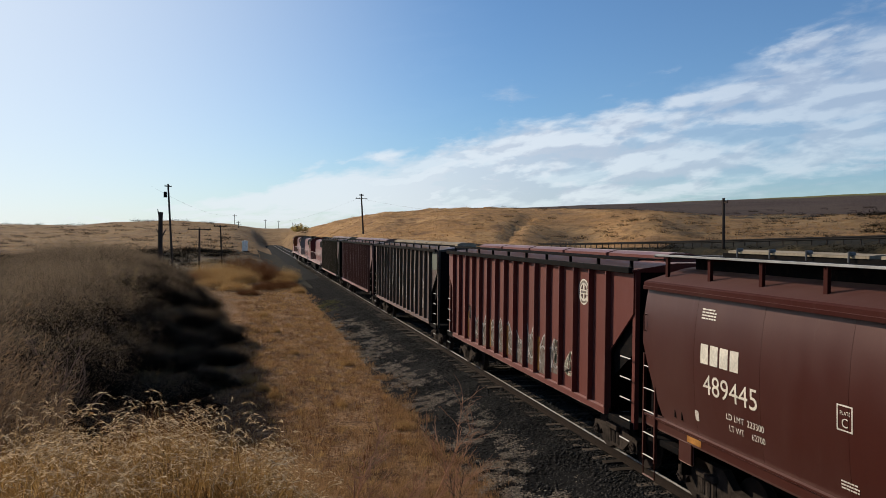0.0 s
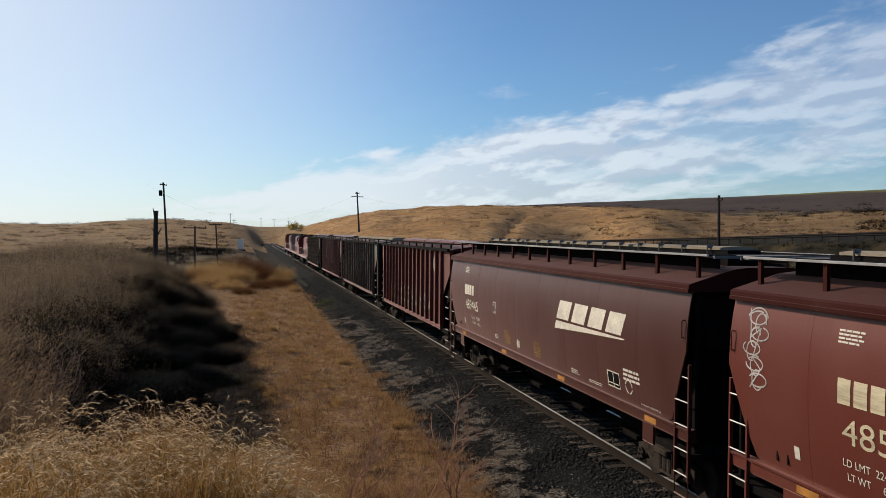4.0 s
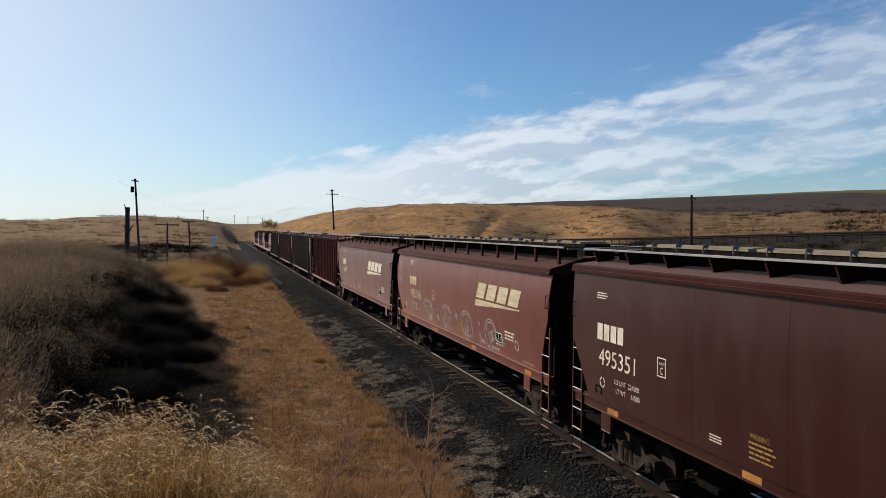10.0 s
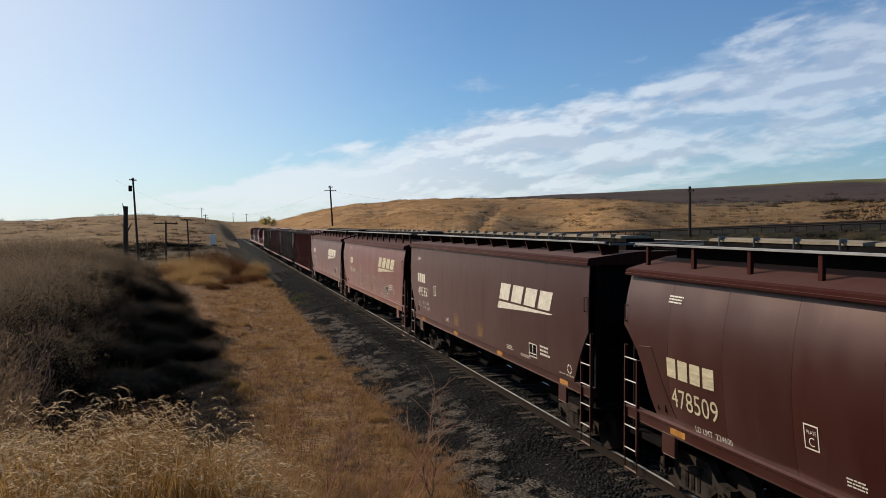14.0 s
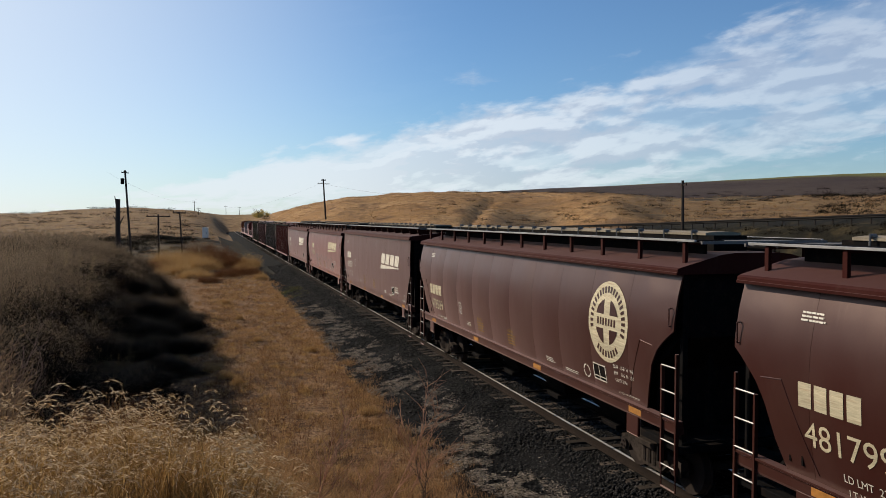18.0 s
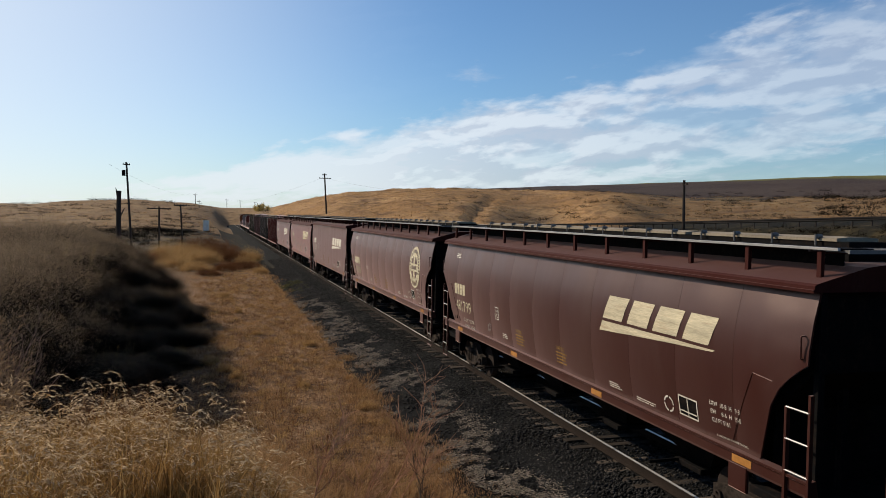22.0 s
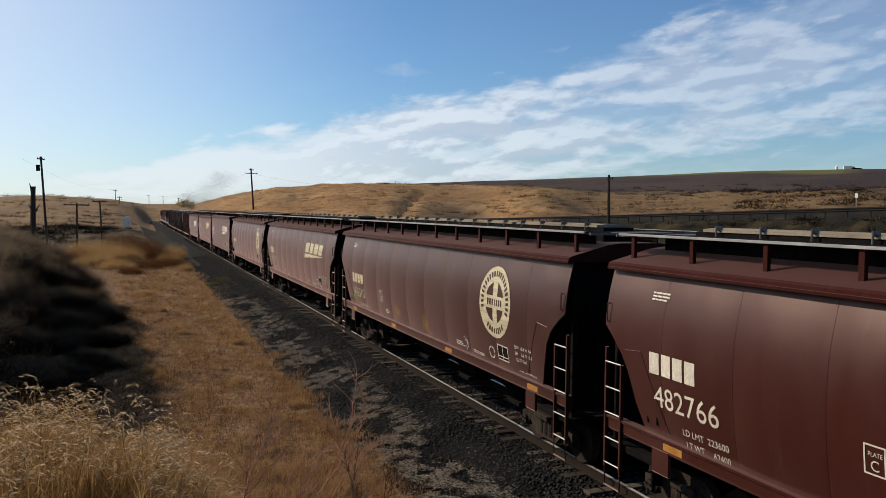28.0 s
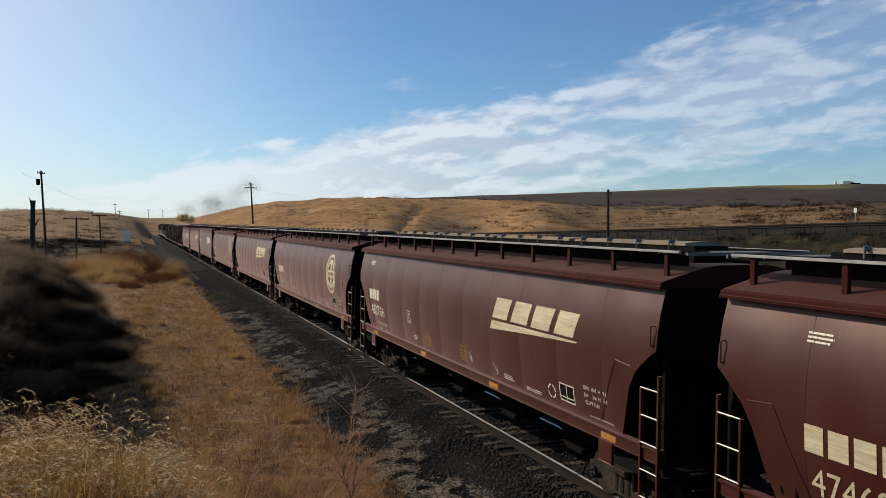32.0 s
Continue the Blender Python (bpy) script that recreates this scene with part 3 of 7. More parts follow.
def truck_frame(parent, y):
    """Cast side frames with spring nests, bolster and brake beams."""
    for s in (-1, 1):
        bm = bmesh.new()
        out = [(-1.05, 0.36), (-1.05, 0.62), (-0.72, 0.66), (-0.42, 0.92), (0.42, 0.92), (0.72, 0.66), (1.05, 0.62), (1.05, 0.36),
               (0.78, 0.34), (0.70, 0.50), (0.40, 0.26), (-0.40, 0.26), (-0.70, 0.50), (-0.78, 0.34)]
        slab(bm, [(y + a, b) for a, b in out], s * 0.94, s * 1.10)
        for k in (-0.18, 0.0, 0.18):
            rod(bm, (s * 1.06, y + k, 0.34), (s * 1.06, y + k, 0.62), 0.075, seg=8)
        box(bm, min(s * 0.9, s * 1.2), max(s * 0.9, s * 1.2), y - 0.28, y + 0.28, 0.64, 0.76, 0.02)
        part("side_frame", fixed(bm), TRUCK_STEEL, parent)
    bm = bmesh.new()
    box(bm, -1.0, 1.0, y - 0.2, y + 0.2, 0.55, 0.82, 0.03)
    for k in (-0.42, 0.42):
        box(bm, -0.8, 0.8, y + k - 0.04, y + k + 0.04, 0.38, 0.46)
    part("bolster", bm, BLACK_STEEL, parent)


class Shape:
    """Sizes of one pattern of hopper car."""

    def __init__(self, half, sill=1.50, top=3.99, curve=((1.2, 1.40), (1.5, 1.455), (1.9, 1.53), (2.3, 1.58), (2.75, 1.605), (3.2, 1.59), (3.6, 1.53), (4.0, 1.43)),
                 panels=11, bow=0.020, eave=0.09, fascia_x=1.565, brackets="post", roof_rise=0.24,
                 cut=((0, 3.05), (0.25, 2.88), (0.55, 2.6), (0.75, 2.25), (0.86, 1.85), (0.95, 1.5))):
        self.half, self.sill, self.top, self.panels, self.bow = half, sill, top, panels, bow
        self.cz, self.cx = [c[0] for c in curve], [c[1] for c in curve]
        self.cd, self.cut = [c[0] for c in cut], [c[1] for c in cut]
        self.eave, self.fascia_x, self.brackets, self.roof_rise = eave, fascia_x, brackets, roof_rise

    def low(self, y):
        """Lower edge of the side sheet, which is cut away towards the ends."""
        d = self.half - abs(y)
        return float(np.interp(d, self.cd, self.cut))

    def x(self, y, z):
        w = 2 * self.half / self.panels
        k = ((y + self.half) / w) % 1.0
        bow = self.bow * (1 - (2 * k - 1) ** 2)
        return float(np.interp(z, self.cz, self.cx)) + bow * min(1.0, max(0.0, (self.top - z) * 2.5))


def side_panel(shape, y0, y1, s):
    ends = max(abs(y0), abs(y1)) > shape.half - 1.5
    ny, nz = (9 if ends else 7), 10
    bm = bmesh.new()
    grid = []
    gap = 0.0025
    for i in range(ny + 1):
        y = y0 + gap + (y1 - y0 - 2 * gap) * i / ny
        lo = shape.low(y)
        grid.append([(shape.x(min(max(y, y0 + 1e-4), y1 - 1e-4), lo + (shape.top - lo) * j / nz), y, lo + (shape.top - lo) * j / nz) for j in range(nz + 1)])
    outer = [[bm.verts.new((s * p[0], p[1], p[2])) for p in col] for col in grid]
    inner = [[bm.verts.new((s * (p[0] - 0.03), p[1], p[2])) for p in col] for col in grid]
    for i in range(ny):
        for j in range(nz):
            bm.faces.new((outer[i][j], outer[i + 1][j], outer[i + 1][j + 1], outer[i][j + 1]))
    for i in range(ny):
        bm.faces.new((outer[i][0], inner[i][0], inner[i + 1][0], outer[i + 1][0]))
        bm.faces.new((outer[i][nz], inner[i][nz], inner[i + 1][nz], outer[i + 1][nz]))
    for j in range(nz):
        bm.faces.new((outer[0][j], outer[0][j + 1], inner[0][j + 1], inner[0][j]))
        bm.faces.new((outer[ny][j], outer[ny][j + 1], inner[ny][j + 1], inner[ny][j]))
    return fixed(bm)


def grating(bm, x0, x1, y0, y1, z, step=0.10, along="x"):
    """Open walkway: thin bars and two edge bars."""
    y = y0
    while y < y1:
        box(bm, x0, x1, y, y + step * 0.62, z - 0.025, z)
        y += step
    for x in (x0, (x0 + x1) / 2, x1):
        box(bm, x - 0.008, x + 0.008, y0, y1, z - 0.03, z + 0.002)


def ladder(parent, shape, side, end, mat):
    """Side ladder at one corner: two stiles and rungs."""
    h = shape.half
    ya, yb = end * (h + 0.02), end * (h - 0.42)
    x = side * 1.54
    bm = bmesh.new()
    for y in (ya, yb):
        box(bm, x - 0.03, x + 0.03, y - 0.022, y + 0.022, 0.62, 2.66 if y == ya else 2.42)
    part("ladder_stile", bm, mat, parent)
    bm = bmesh.new()
    for y in (ya, yb):
        rod(bm, (x + side * 0.01, y, 0.66), (x + side * 0.01, y, 0.30), 0.014, seg=6)
    rod(bm, (x + side * 0.01, ya, 0.31), (x + side * 0.01, yb, 0.31), 0.016, seg=6)
    part("stirrup_step", bm, mat, parent)
    for k in range(5):
        bm = bmesh.new()
        z = 0.70 + k * 0.43
        rod(bm, (x + side * 0.02, ya, z), (x + side * 0.02, yb, z), 0.014, seg=6)
        part("rung", bm, GALV, parent)


def hopper(shape, paint, name, label, spin):
    """A covered hopper car: panelled sides, slope sheets, roof with hatches and walkways, running gear."""
    car = empty(name, label, "rail car", "cars of the grain train")
    h = shape.half
    w = 2 * h / shape.panels
    for s in (-1, 1):
        for k in range(shape.panels):
            part("side_panel", side_panel(shape, -h + k * w, -h + (k + 1) * w, s), paint, car, smooth=False)
    for o in car.children:
        o.data.shade_smooth()
        o.data.set_sharp_from_angle(angle=radians(35))
    # inner hull: slope sheets and bulkheads, closed; their near-black holds the shade between cars
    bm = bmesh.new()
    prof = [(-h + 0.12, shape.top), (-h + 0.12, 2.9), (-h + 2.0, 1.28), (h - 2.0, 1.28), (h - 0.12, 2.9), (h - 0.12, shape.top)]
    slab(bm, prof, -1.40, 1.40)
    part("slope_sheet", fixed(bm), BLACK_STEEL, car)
    # end posts and cross braces, in the same shade-dark black
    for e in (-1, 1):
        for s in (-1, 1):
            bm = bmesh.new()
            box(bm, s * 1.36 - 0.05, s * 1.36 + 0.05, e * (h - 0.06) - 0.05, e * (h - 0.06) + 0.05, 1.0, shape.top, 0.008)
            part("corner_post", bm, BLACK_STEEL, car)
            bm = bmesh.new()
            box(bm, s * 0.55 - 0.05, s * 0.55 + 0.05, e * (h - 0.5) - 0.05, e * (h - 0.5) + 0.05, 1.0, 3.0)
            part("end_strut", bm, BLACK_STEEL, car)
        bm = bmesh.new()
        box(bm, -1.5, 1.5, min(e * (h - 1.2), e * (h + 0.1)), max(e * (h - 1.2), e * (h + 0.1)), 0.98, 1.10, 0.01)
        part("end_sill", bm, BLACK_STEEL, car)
        # black sheet added to shut out the daylight seen under the slope
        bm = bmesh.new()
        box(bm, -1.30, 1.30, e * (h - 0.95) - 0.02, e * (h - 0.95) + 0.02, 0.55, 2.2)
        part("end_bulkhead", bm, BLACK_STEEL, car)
        bm = bmesh.new()
        rod(bm, (0.35, e * (h + 0.2), 0.85), (0.42, e * (h + 0.55), 0.42), 0.028, seg=6)
        rod(bm, (0.42, e * (h + 0.55), 0.42), (0.3, e * (h + 0.72), 0.5), 0.028, seg=6)
        part("air_hose", bm, BLACK_STEEL, car)
        bm = bmesh.new()
        rod(bm, (-1.45, e * (h + 0.06), 1.15), (1.45, e * (h + 0.06), 1.15), 0.02, seg=6)
        part("uncoupling_lever", bm, BLACK_STEEL, car)
        bm = bmesh.new()
        box(bm, -0.16, 0.16, min(e * h, e * (h + 0.62)), max(e * h, e * (h + 0.62)), 0.72, 0.98, 0.02)
        box(bm, -0.2, 0.2, min(e * (h + 0.5), e * (h + 0.74)), max(e * (h + 0.5), e * (h + 0.74)), 0.68, 1.02, 0.06)
        part("coupler", bm, BLACK_STEEL, car)
        ladder(car, shape, -1, e, paint)
        ladder(car, shape, 1, e, paint)
    # brake wheel and rigging at the rear
    bm = bmesh.new()
    for a in range(16):
        p, q = radians(a * 22.5), radians(a * 22.5 + 22.5)
        rod(bm, (0.6 + 0.26 * math.cos(p), -h - 0.02, 2.1 + 0.26 * math.sin(p)), (0.6 + 0.26 * math.cos(q), -h - 0.02, 2.1 + 0.26 * math.sin(q)), 0.014, seg=5)
    part("brake_wheel", bm, BLACK_STEEL, car)
    # centre sill, side sills
    bm = bmesh.new()
    box(bm, -0.28, 0.28, -h, h, 0.78, 1.12, 0.02)
    part("centre_sill", bm, BLACK_STEEL, car)
    for s in (-1, 1):
        bm = bmesh.new()
        o = [(s * 1.38, 1.30), (s * 1.515, 1.28), (s * 1.53, 1.32), (s * 1.53, 1.46), (s * 1.56, 1.475), (s * 1.56, 1.51), (s * 1.42, 1.52)]
        prism(bm, o, -h - 0.02, h + 0.02)
        part("side_sill", fixed(bm), paint, car)
        for k in range(4):
            y = -h + 1.35 + k * (2 * h - 3.1) / 3
            bm = bmesh.new()
            box(bm, min(s * 1.526, s * 1.535), max(s * 1.526, s * 1.535), y - 0.22, y + 0.22, 1.33, 1.44)
            part("reflector", bm, REFLECTOR, car)
        for e in (-1, 1):
            bm = bmesh.new()
            y = e * (h - 1.45)
            box(bm, s * 1.50 - 0.03, s * 1.50 + 0.03, y - 0.22, y + 0.22, 0.92, 1.32, 0.02)
            part("jacking_pad", bm, paint, car)
    # stiffener straps that run in from the cut corners, grab irons and a placard pocket
    for e in (-1, 1):
        for s in (-1, 1):
            y0, y1, z0, z1 = e * (h - 0.62), e * (h - 1.62), 2.72, 1.60
            bm = bmesh.new()
            pts = [(y0, z0), (y0 - e * 0.42, z0 + 0.04)] + [(y0 - e * (0.42 + 0.58 * u), z0 + 0.04 - (z0 + 0.04 - z1) * u) for u in (0.25, 0.5, 0.75, 1.0)]
            rings = [[bm.verts.new((s * (shape.x(y, max(z, shape.low(y))) + q), y, z + d)) for q, d in ((0.001, -0.008), (0.009, 0.0), (0.001, 0.008))] for y, z in pts]
            for a, b in zip(rings, rings[1:]):
                for i in range(2):
                    bm.faces.new((a[i], a[i + 1], b[i + 1], b[i]))
            if shape.bow > 0.01:
                part("strap", fixed(bm), paint, car)
            else:
                bm.free()
            bm = bmesh.new()
            yg = e * (h - 0.10)
            xg = shape.x(yg, 3.3)
            rod(bm, (s * (xg + 0.05), yg, 3.42), (s * (xg + 0.05), yg, 3.12), 0.012, seg=6)
            for z in (3.42, 3.12):
                rod(bm, (s * (xg - 0.01), yg, z), (s * (xg + 0.05), yg, z), 0.012, seg=6)
            part("grab_iron", bm, paint, car)
    for s in (-1, 1):
        y = h - 1.35
        x = shape.x(y, 1.72)
        bm = bmesh.new()
        for y0, y1, z0, z1 in ((y, y + 0.26, 1.80, 1.83), (y, y + 0.03, 1.66, 1.80), (y + 0.23, y + 0.26, 1.66, 1.80)):
            box(bm, min(s * (x - 0.02), s * (x + 0.012)), max(s * (x - 0.02), s * (x + 0.012)), y0, y1, z0, z1)
        part("placard_pocket", bm, BLACK_STEEL, car)
    # outlets, with the shade under the car put into their black
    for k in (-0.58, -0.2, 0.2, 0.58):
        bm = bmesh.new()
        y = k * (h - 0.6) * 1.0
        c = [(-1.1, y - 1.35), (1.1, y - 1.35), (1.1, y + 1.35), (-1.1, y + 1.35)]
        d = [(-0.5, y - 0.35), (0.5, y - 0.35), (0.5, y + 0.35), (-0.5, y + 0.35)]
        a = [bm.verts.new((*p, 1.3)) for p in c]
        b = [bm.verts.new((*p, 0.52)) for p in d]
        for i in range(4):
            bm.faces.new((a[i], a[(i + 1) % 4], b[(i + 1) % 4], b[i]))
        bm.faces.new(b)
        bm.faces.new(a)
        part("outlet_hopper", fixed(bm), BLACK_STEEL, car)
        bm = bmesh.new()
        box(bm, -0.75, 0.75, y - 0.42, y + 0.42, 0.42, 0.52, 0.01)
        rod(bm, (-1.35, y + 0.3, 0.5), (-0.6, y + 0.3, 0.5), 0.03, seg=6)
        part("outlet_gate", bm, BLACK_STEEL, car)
    # roof: eave, slope, coaming
    t, ft = shape.top, shape.fascia_x
    bm = bmesh.new()
    zr = t + shape.eave + shape.roof_rise
    zc = 4.60
    half_prof = [(1.44, t + 0.005), (ft, t), (ft + 0.008, t + shape.eave * 0.45), (ft - 0.012, t + shape.eave * 0.5), (ft - 0.015, t + shape.eave), (ft - 0.06, t + shape.eave + 0.03),
                 (0.70, zr), (0.42, zr + 0.03)]
    o = half_prof + [(-x, z) for x, z in half_prof[::-1]]
    prism(bm, o, -h - 0.02, h + 0.02)
    roof_paint = ROOF_PLUM if paint is PLUM else ROOF_RED
    part("roof", fixed(bm), roof_paint, car)
    # black strips added to stand for the shade under the walkways
    for s in (-1, 1):
        bm = bmesh.new()
        box(bm, min(s * 0.70, s * 0.725), max(s * 0.70, s * 0.725), -h + 0.4, h - 0.4, zr - 0.05, 4.53)
        part("walkway_stringer", bm, BLACK_STEEL, car)
    # the coaming's black likewise has the shade beside the walkways in it
    bm = bmesh.new()
    box(bm, -0.35, 0.35, -h + 0.7, h - 0.7, zr, zc + 0.03)
    part("hatch_coaming", bm, BLACK_STEEL, car)
    # hatch covers, white, with hinges and clamps
    n_h = 4
    lh = (2 * h - 1.6) / n_h
    for k in range(n_h):
        y0 = -h + 0.8 + k * lh
        bm = bmesh.new()
        prism(bm, [(-0.34, zc + 0.03), (-0.37, zc + 0.03), (-0.37, zc + 0.075), (-0.15, zc + 0.095), (0.15, zc + 0.095), (0.37, zc + 0.075), (0.37, zc + 0.03), (0.34, zc + 0.03)], y0 + 0.11, y0 + lh - 0.11)
        cover = part("hatch_cover", fixed(bm), HATCH_WHITE, car, "pale hatch cover")
        for q in range(4):
            bm = bmesh.new()
            yq = y0 + lh * (q + 0.5) / 4
            box(bm, -0.42, -0.30, yq - 0.03, yq + 0.03, zc + 0.06, zc + 0.13, 0.02)
            rod(bm, (-0.42, yq, zc - 0.10), (-0.42, yq, zc + 0.13), 0.016, seg=6)
            part("clamp", bm, WALK_STEEL, cover)
    # running boards on brackets
    zb = 4.57
    rb0, rb1 = 0.72, 1.28
    for s in (-1, 1):
        bm = bmesh.new()
        grating(bm, min(s * rb0, s * rb1), max(s * rb0, s * rb1), -h - 0.1, h + 0.1, zb, 0.05)
        part("running_board", bm, BLACK_STEEL, car, "dark steel grating walkway")
        bm = bmesh.new()
        box(bm, min(s * (rb1 - 0.02), s * (rb1 + 0.02)), max(s * (rb1 - 0.02), s * (rb1 + 0.02)), -h - 0.12, h + 0.12, zb - 0.03, zb + 0.010, 0.004)
        part("edge_rail", bm, GALV, car)
        nb = 12
        for k in range(nb):
            y = -h + 0.25 + k * (2 * h - 0.5) / (nb - 1)
            f = (ft - 0.06 - 1.22) / (ft - 0.06 - 0.70)
            zroof = t + shape.eave + 0.03 + f * (zr - t - shape.eave - 0.03)
            bm = bmesh.new()
            if shape.brackets == "post":
                box(bm, min(s * 1.20, s * 1.26), max(s * 1.20, s * 1.26), y - 0.045, y + 0.045, zroof - 0.03, zb - 0.04, 0.006)
                box(bm, min(s * 0.75, s * 1.26), max(s * 0.75, s * 1.26), y - 0.02, y + 0.02, zb - 0.08, zb - 0.035)
            else:
                a = [(s * 1.27, zb - 0.03), (s * 0.78, zb - 0.03), (s * 0.78, zr - 0.02), (s * 1.16, zroof - 0.01)]
                prism(bm, a, y - 0.02, y + 0.02)
                fixed(bm)
            part("bracket", bm, roof_paint, car)
    for e in (-1, 1):
        bm = bmesh.new()
        y0, y1 = sorted((e * (h - 0.45), e * (h + 0.25)))
        x = -1.2
        box(bm, -1.25, 1.25, y0 - 0.015, y0 + 0.015, zb - 0.06, zb - 0.01)
        box(bm, -1.25, 1.25, y1 - 0.015, y1 + 0.015, zb - 0.06, zb - 0.01)
        walkway = part("end_walkway", bm, WALK_STEEL, car, "open grating walkway across the end")
        bm = bmesh.new()
        box(bm, 0, 0.03, y0, y1, zb - 0.05, zb - 0.015)
        slat = part("slat", bm, WALK_STEEL, walkway)
        slat.location.x = x
        while x < 1.1:
            x += 0.11
            again(slat, pose(x, 0, 0), walkway)
    for e in (-1, 1):
        y = e * (h - 1.55)
        truck_frame(car, y)
        for k in (-0.89, 0.89):
            hopper_wheels(car, y + k, spin)
    return car

# ---- lettering and marks that lie on a car's curved side ----
def wrap(bm, shape, y0, z0, lift=0.006, sway=None):
    """Bends a flat drawing (x to the reader's right, y up) onto the car's near side, with its origin at (y0, z0)."""
    for v in bm.verts:
        v.co.z = 0.0
    if bm.verts:
        xs, ys = [v.co.x for v in bm.verts], [v.co.y for v in bm.verts]
        for axis, lo, hi in ((0, min(xs), max(xs)), (1, min(ys), max(ys))):
            step = 0.22
            k = lo + step
            while k < hi:
                co, no = Vector((0, 0, 0)), Vector((0, 0, 0))
                co[axis], no[axis] = k, 1.0
                bmesh.ops.bisect_plane(bm, geom=bm.verts[:] + bm.edges[:] + bm.faces[:], plane_co=co, plane_no=no)
                k += step
    for v in bm.verts:
        y, z = y0 - v.co.x, z0 + v.co.y
        v.co = Vector((-(shape.x(y, z) + lift), y, z))
    bmesh.ops.recalc_face_normals(bm, faces=bm.faces)
    for f in bm.faces:
        if f.normal.x > 0:
            f.normal_flip()
    return bm


def flat_poly(bm, pts):
    bm.faces.new([bm.verts.new((x, y, 0)) for x, y in pts])


def stencil(car, shape, text, y, z, height, width=None, mat=None, name="lettering"):
    """Words or numbers; y and z are the upper left corner."""
    cu = bpy.data.curves.new("words", "FONT")
    cu.body, cu.resolution_u = text, 3
    tmp = bpy.data.objects.new("words", cu)
    me = bpy.data.meshes.new_from_object(tmp)
    bm = bmesh.new()
    bm.from_mesh(me)
    bpy.data.objects.remove(tmp)
    bpy.data.meshes.remove(me)
    lo_x, hi_x = min(v.co.x for v in bm.verts), max(v.co.x for v in bm.verts)
    lo_y, hi_y = min(v.co.y for v in bm.verts), max(v.co.y for v in bm.verts)
    k = height / (hi_y - lo_y)
    kx = width / (hi_x - lo_x) if width else k
    for v in bm.verts:
        v.co.x, v.co.y = (v.co.x - lo_x) * kx, (v.co.y - hi_y) * k
    return part(name, wrap(bm, shape, y, z), mat or LETTER, car)


def bars(car, shape, y, z, rows, width, height, gap, mat=None):
    """Small print too fine to read: a bar a line."""
    rng = random.Random(int(abs(y) * 100) + rows)
    bm = bmesh.new()
    for r in range(rows):
        x, w = 0.0, width * rng.uniform(0.75, 1.0)
        while x < w:
            d = min(rng.uniform(0.10, 0.30) * width, w - x)
            flat_poly(bm, [(x, -r * gap - height), (x + d * 0.88, -r * gap - height), (x + d * 0.88, -r * gap), (x, -r * gap)])
            x += d
    return part("small_print", wrap(bm, shape, y, z), mat or LETTER, car)


def block_mark(car, shape, y, z, width, height, mat=None, slant=0.0, name="mark_block"):
    """The owner's four-block mark, as plain shapes."""
    w = width / 4
    for i in range(4):
        bm = bmesh.new()
        a, b = i * w, (i + 0.80) * w
        flat_poly(bm, [(a, -height), (b, -height), (b + slant, 0), (a + slant, 0)])
        part(name, wrap(bm, shape, y, z), mat or LETTER, car)


def big_mark(car, shape, y=-2.55, z=3.37, mat=None):
    """Large slanting four-block mark over a tapering stroke."""
    block_mark(car, shape, y, z, 3.62, 0.45, mat, slant=0.20)
    bm = bmesh.new()
    flat_poly(bm, [(-0.02, -0.51), (-0.12, -0.71), (1.8, -0.605), (3.55, -0.53), (3.62, -0.50), (1.8, -0.50)])
    part("mark_stroke", wrap(bm, shape, y, z), mat or LETTER, car)


def roundel(car, shape, y, z, r, mat):
    """Pale disc with a cross between four dark quarters, and dashes round the rim."""
    bm = bmesh.new()
    n = 48
    ring = [(math.cos(2 * math.pi * i / n), math.sin(2 * math.pi * i / n)) for i in range(n)]
    flat_poly(bm, [(r * a, r * b) for a, b in ring])
    disc = part("roundel", wrap(bm, shape, y, z), mat, car, "faded cream disc")
    dark = PLUM if mat is not LETTER else OXIDE
    for qx, qy in ((1, 1), (-1, 1), (-1, -1), (1, -1)):
        bm = bmesh.new()
        w, g = 0.15 * r, 0.18 * r
        R = 0.57 * r
        a0, a1 = math.asin(g / R), math.acos(w / R)
        pts = [(qx * w, qy * g)] + [(qx * R * math.cos(a0 + (a1 - a0) * i / 8), qy * R * math.sin(a0 + (a1 - a0) * i / 8)) for i in range(9)]
        flat_poly(bm, pts)
        part("roundel_quarter", wrap(bm, shape, y, z, 0.010), dark, disc)
    for a in list(range(-18, 200, 10)) + list(range(236, 308, 10)):
        c, s = math.cos(radians(a)), math.sin(radians(a))
        t = (-s, c)
        p = [(0.72, -0.034), (0.88, -0.042), (0.88, 0.042), (0.72, 0.034)]
        bm = bmesh.new()
        flat_poly(bm, [(r * (q * c + u * t[0]), r * (q * s + u * t[1])) for q, u in p])
        part("roundel_dash", wrap(bm, shape, y, z, 0.010), dark, disc)
    for i in range(7):
        x = -0.48 + i * 0.14
        bm = bmesh.new()
        flat_poly(bm, [(r * x, -0.09 * r), (r * (x + 0.08), -0.09 * r), (r * (x + 0.08), 0.09 * r), (r * x, 0.09 * r)])
        part("roundel_dash", wrap(bm, shape, y, z, 0.010), dark, disc)


def frame_box(car, shape, y, z, w, h, line, mat):
    bm = bmesh.new()
    for x0, x1, y0, y1 in ((0, w, -line, 0), (0, w, -h, -h + line), (0, line, -h + line, -line), (w - line, w, -h + line, -line)):
        flat_poly(bm, [(x0, y0), (x1, y0), (x1, y1), (x0, y1)])
    return part("frame_line", wrap(bm, shape, y, z), mat, car)


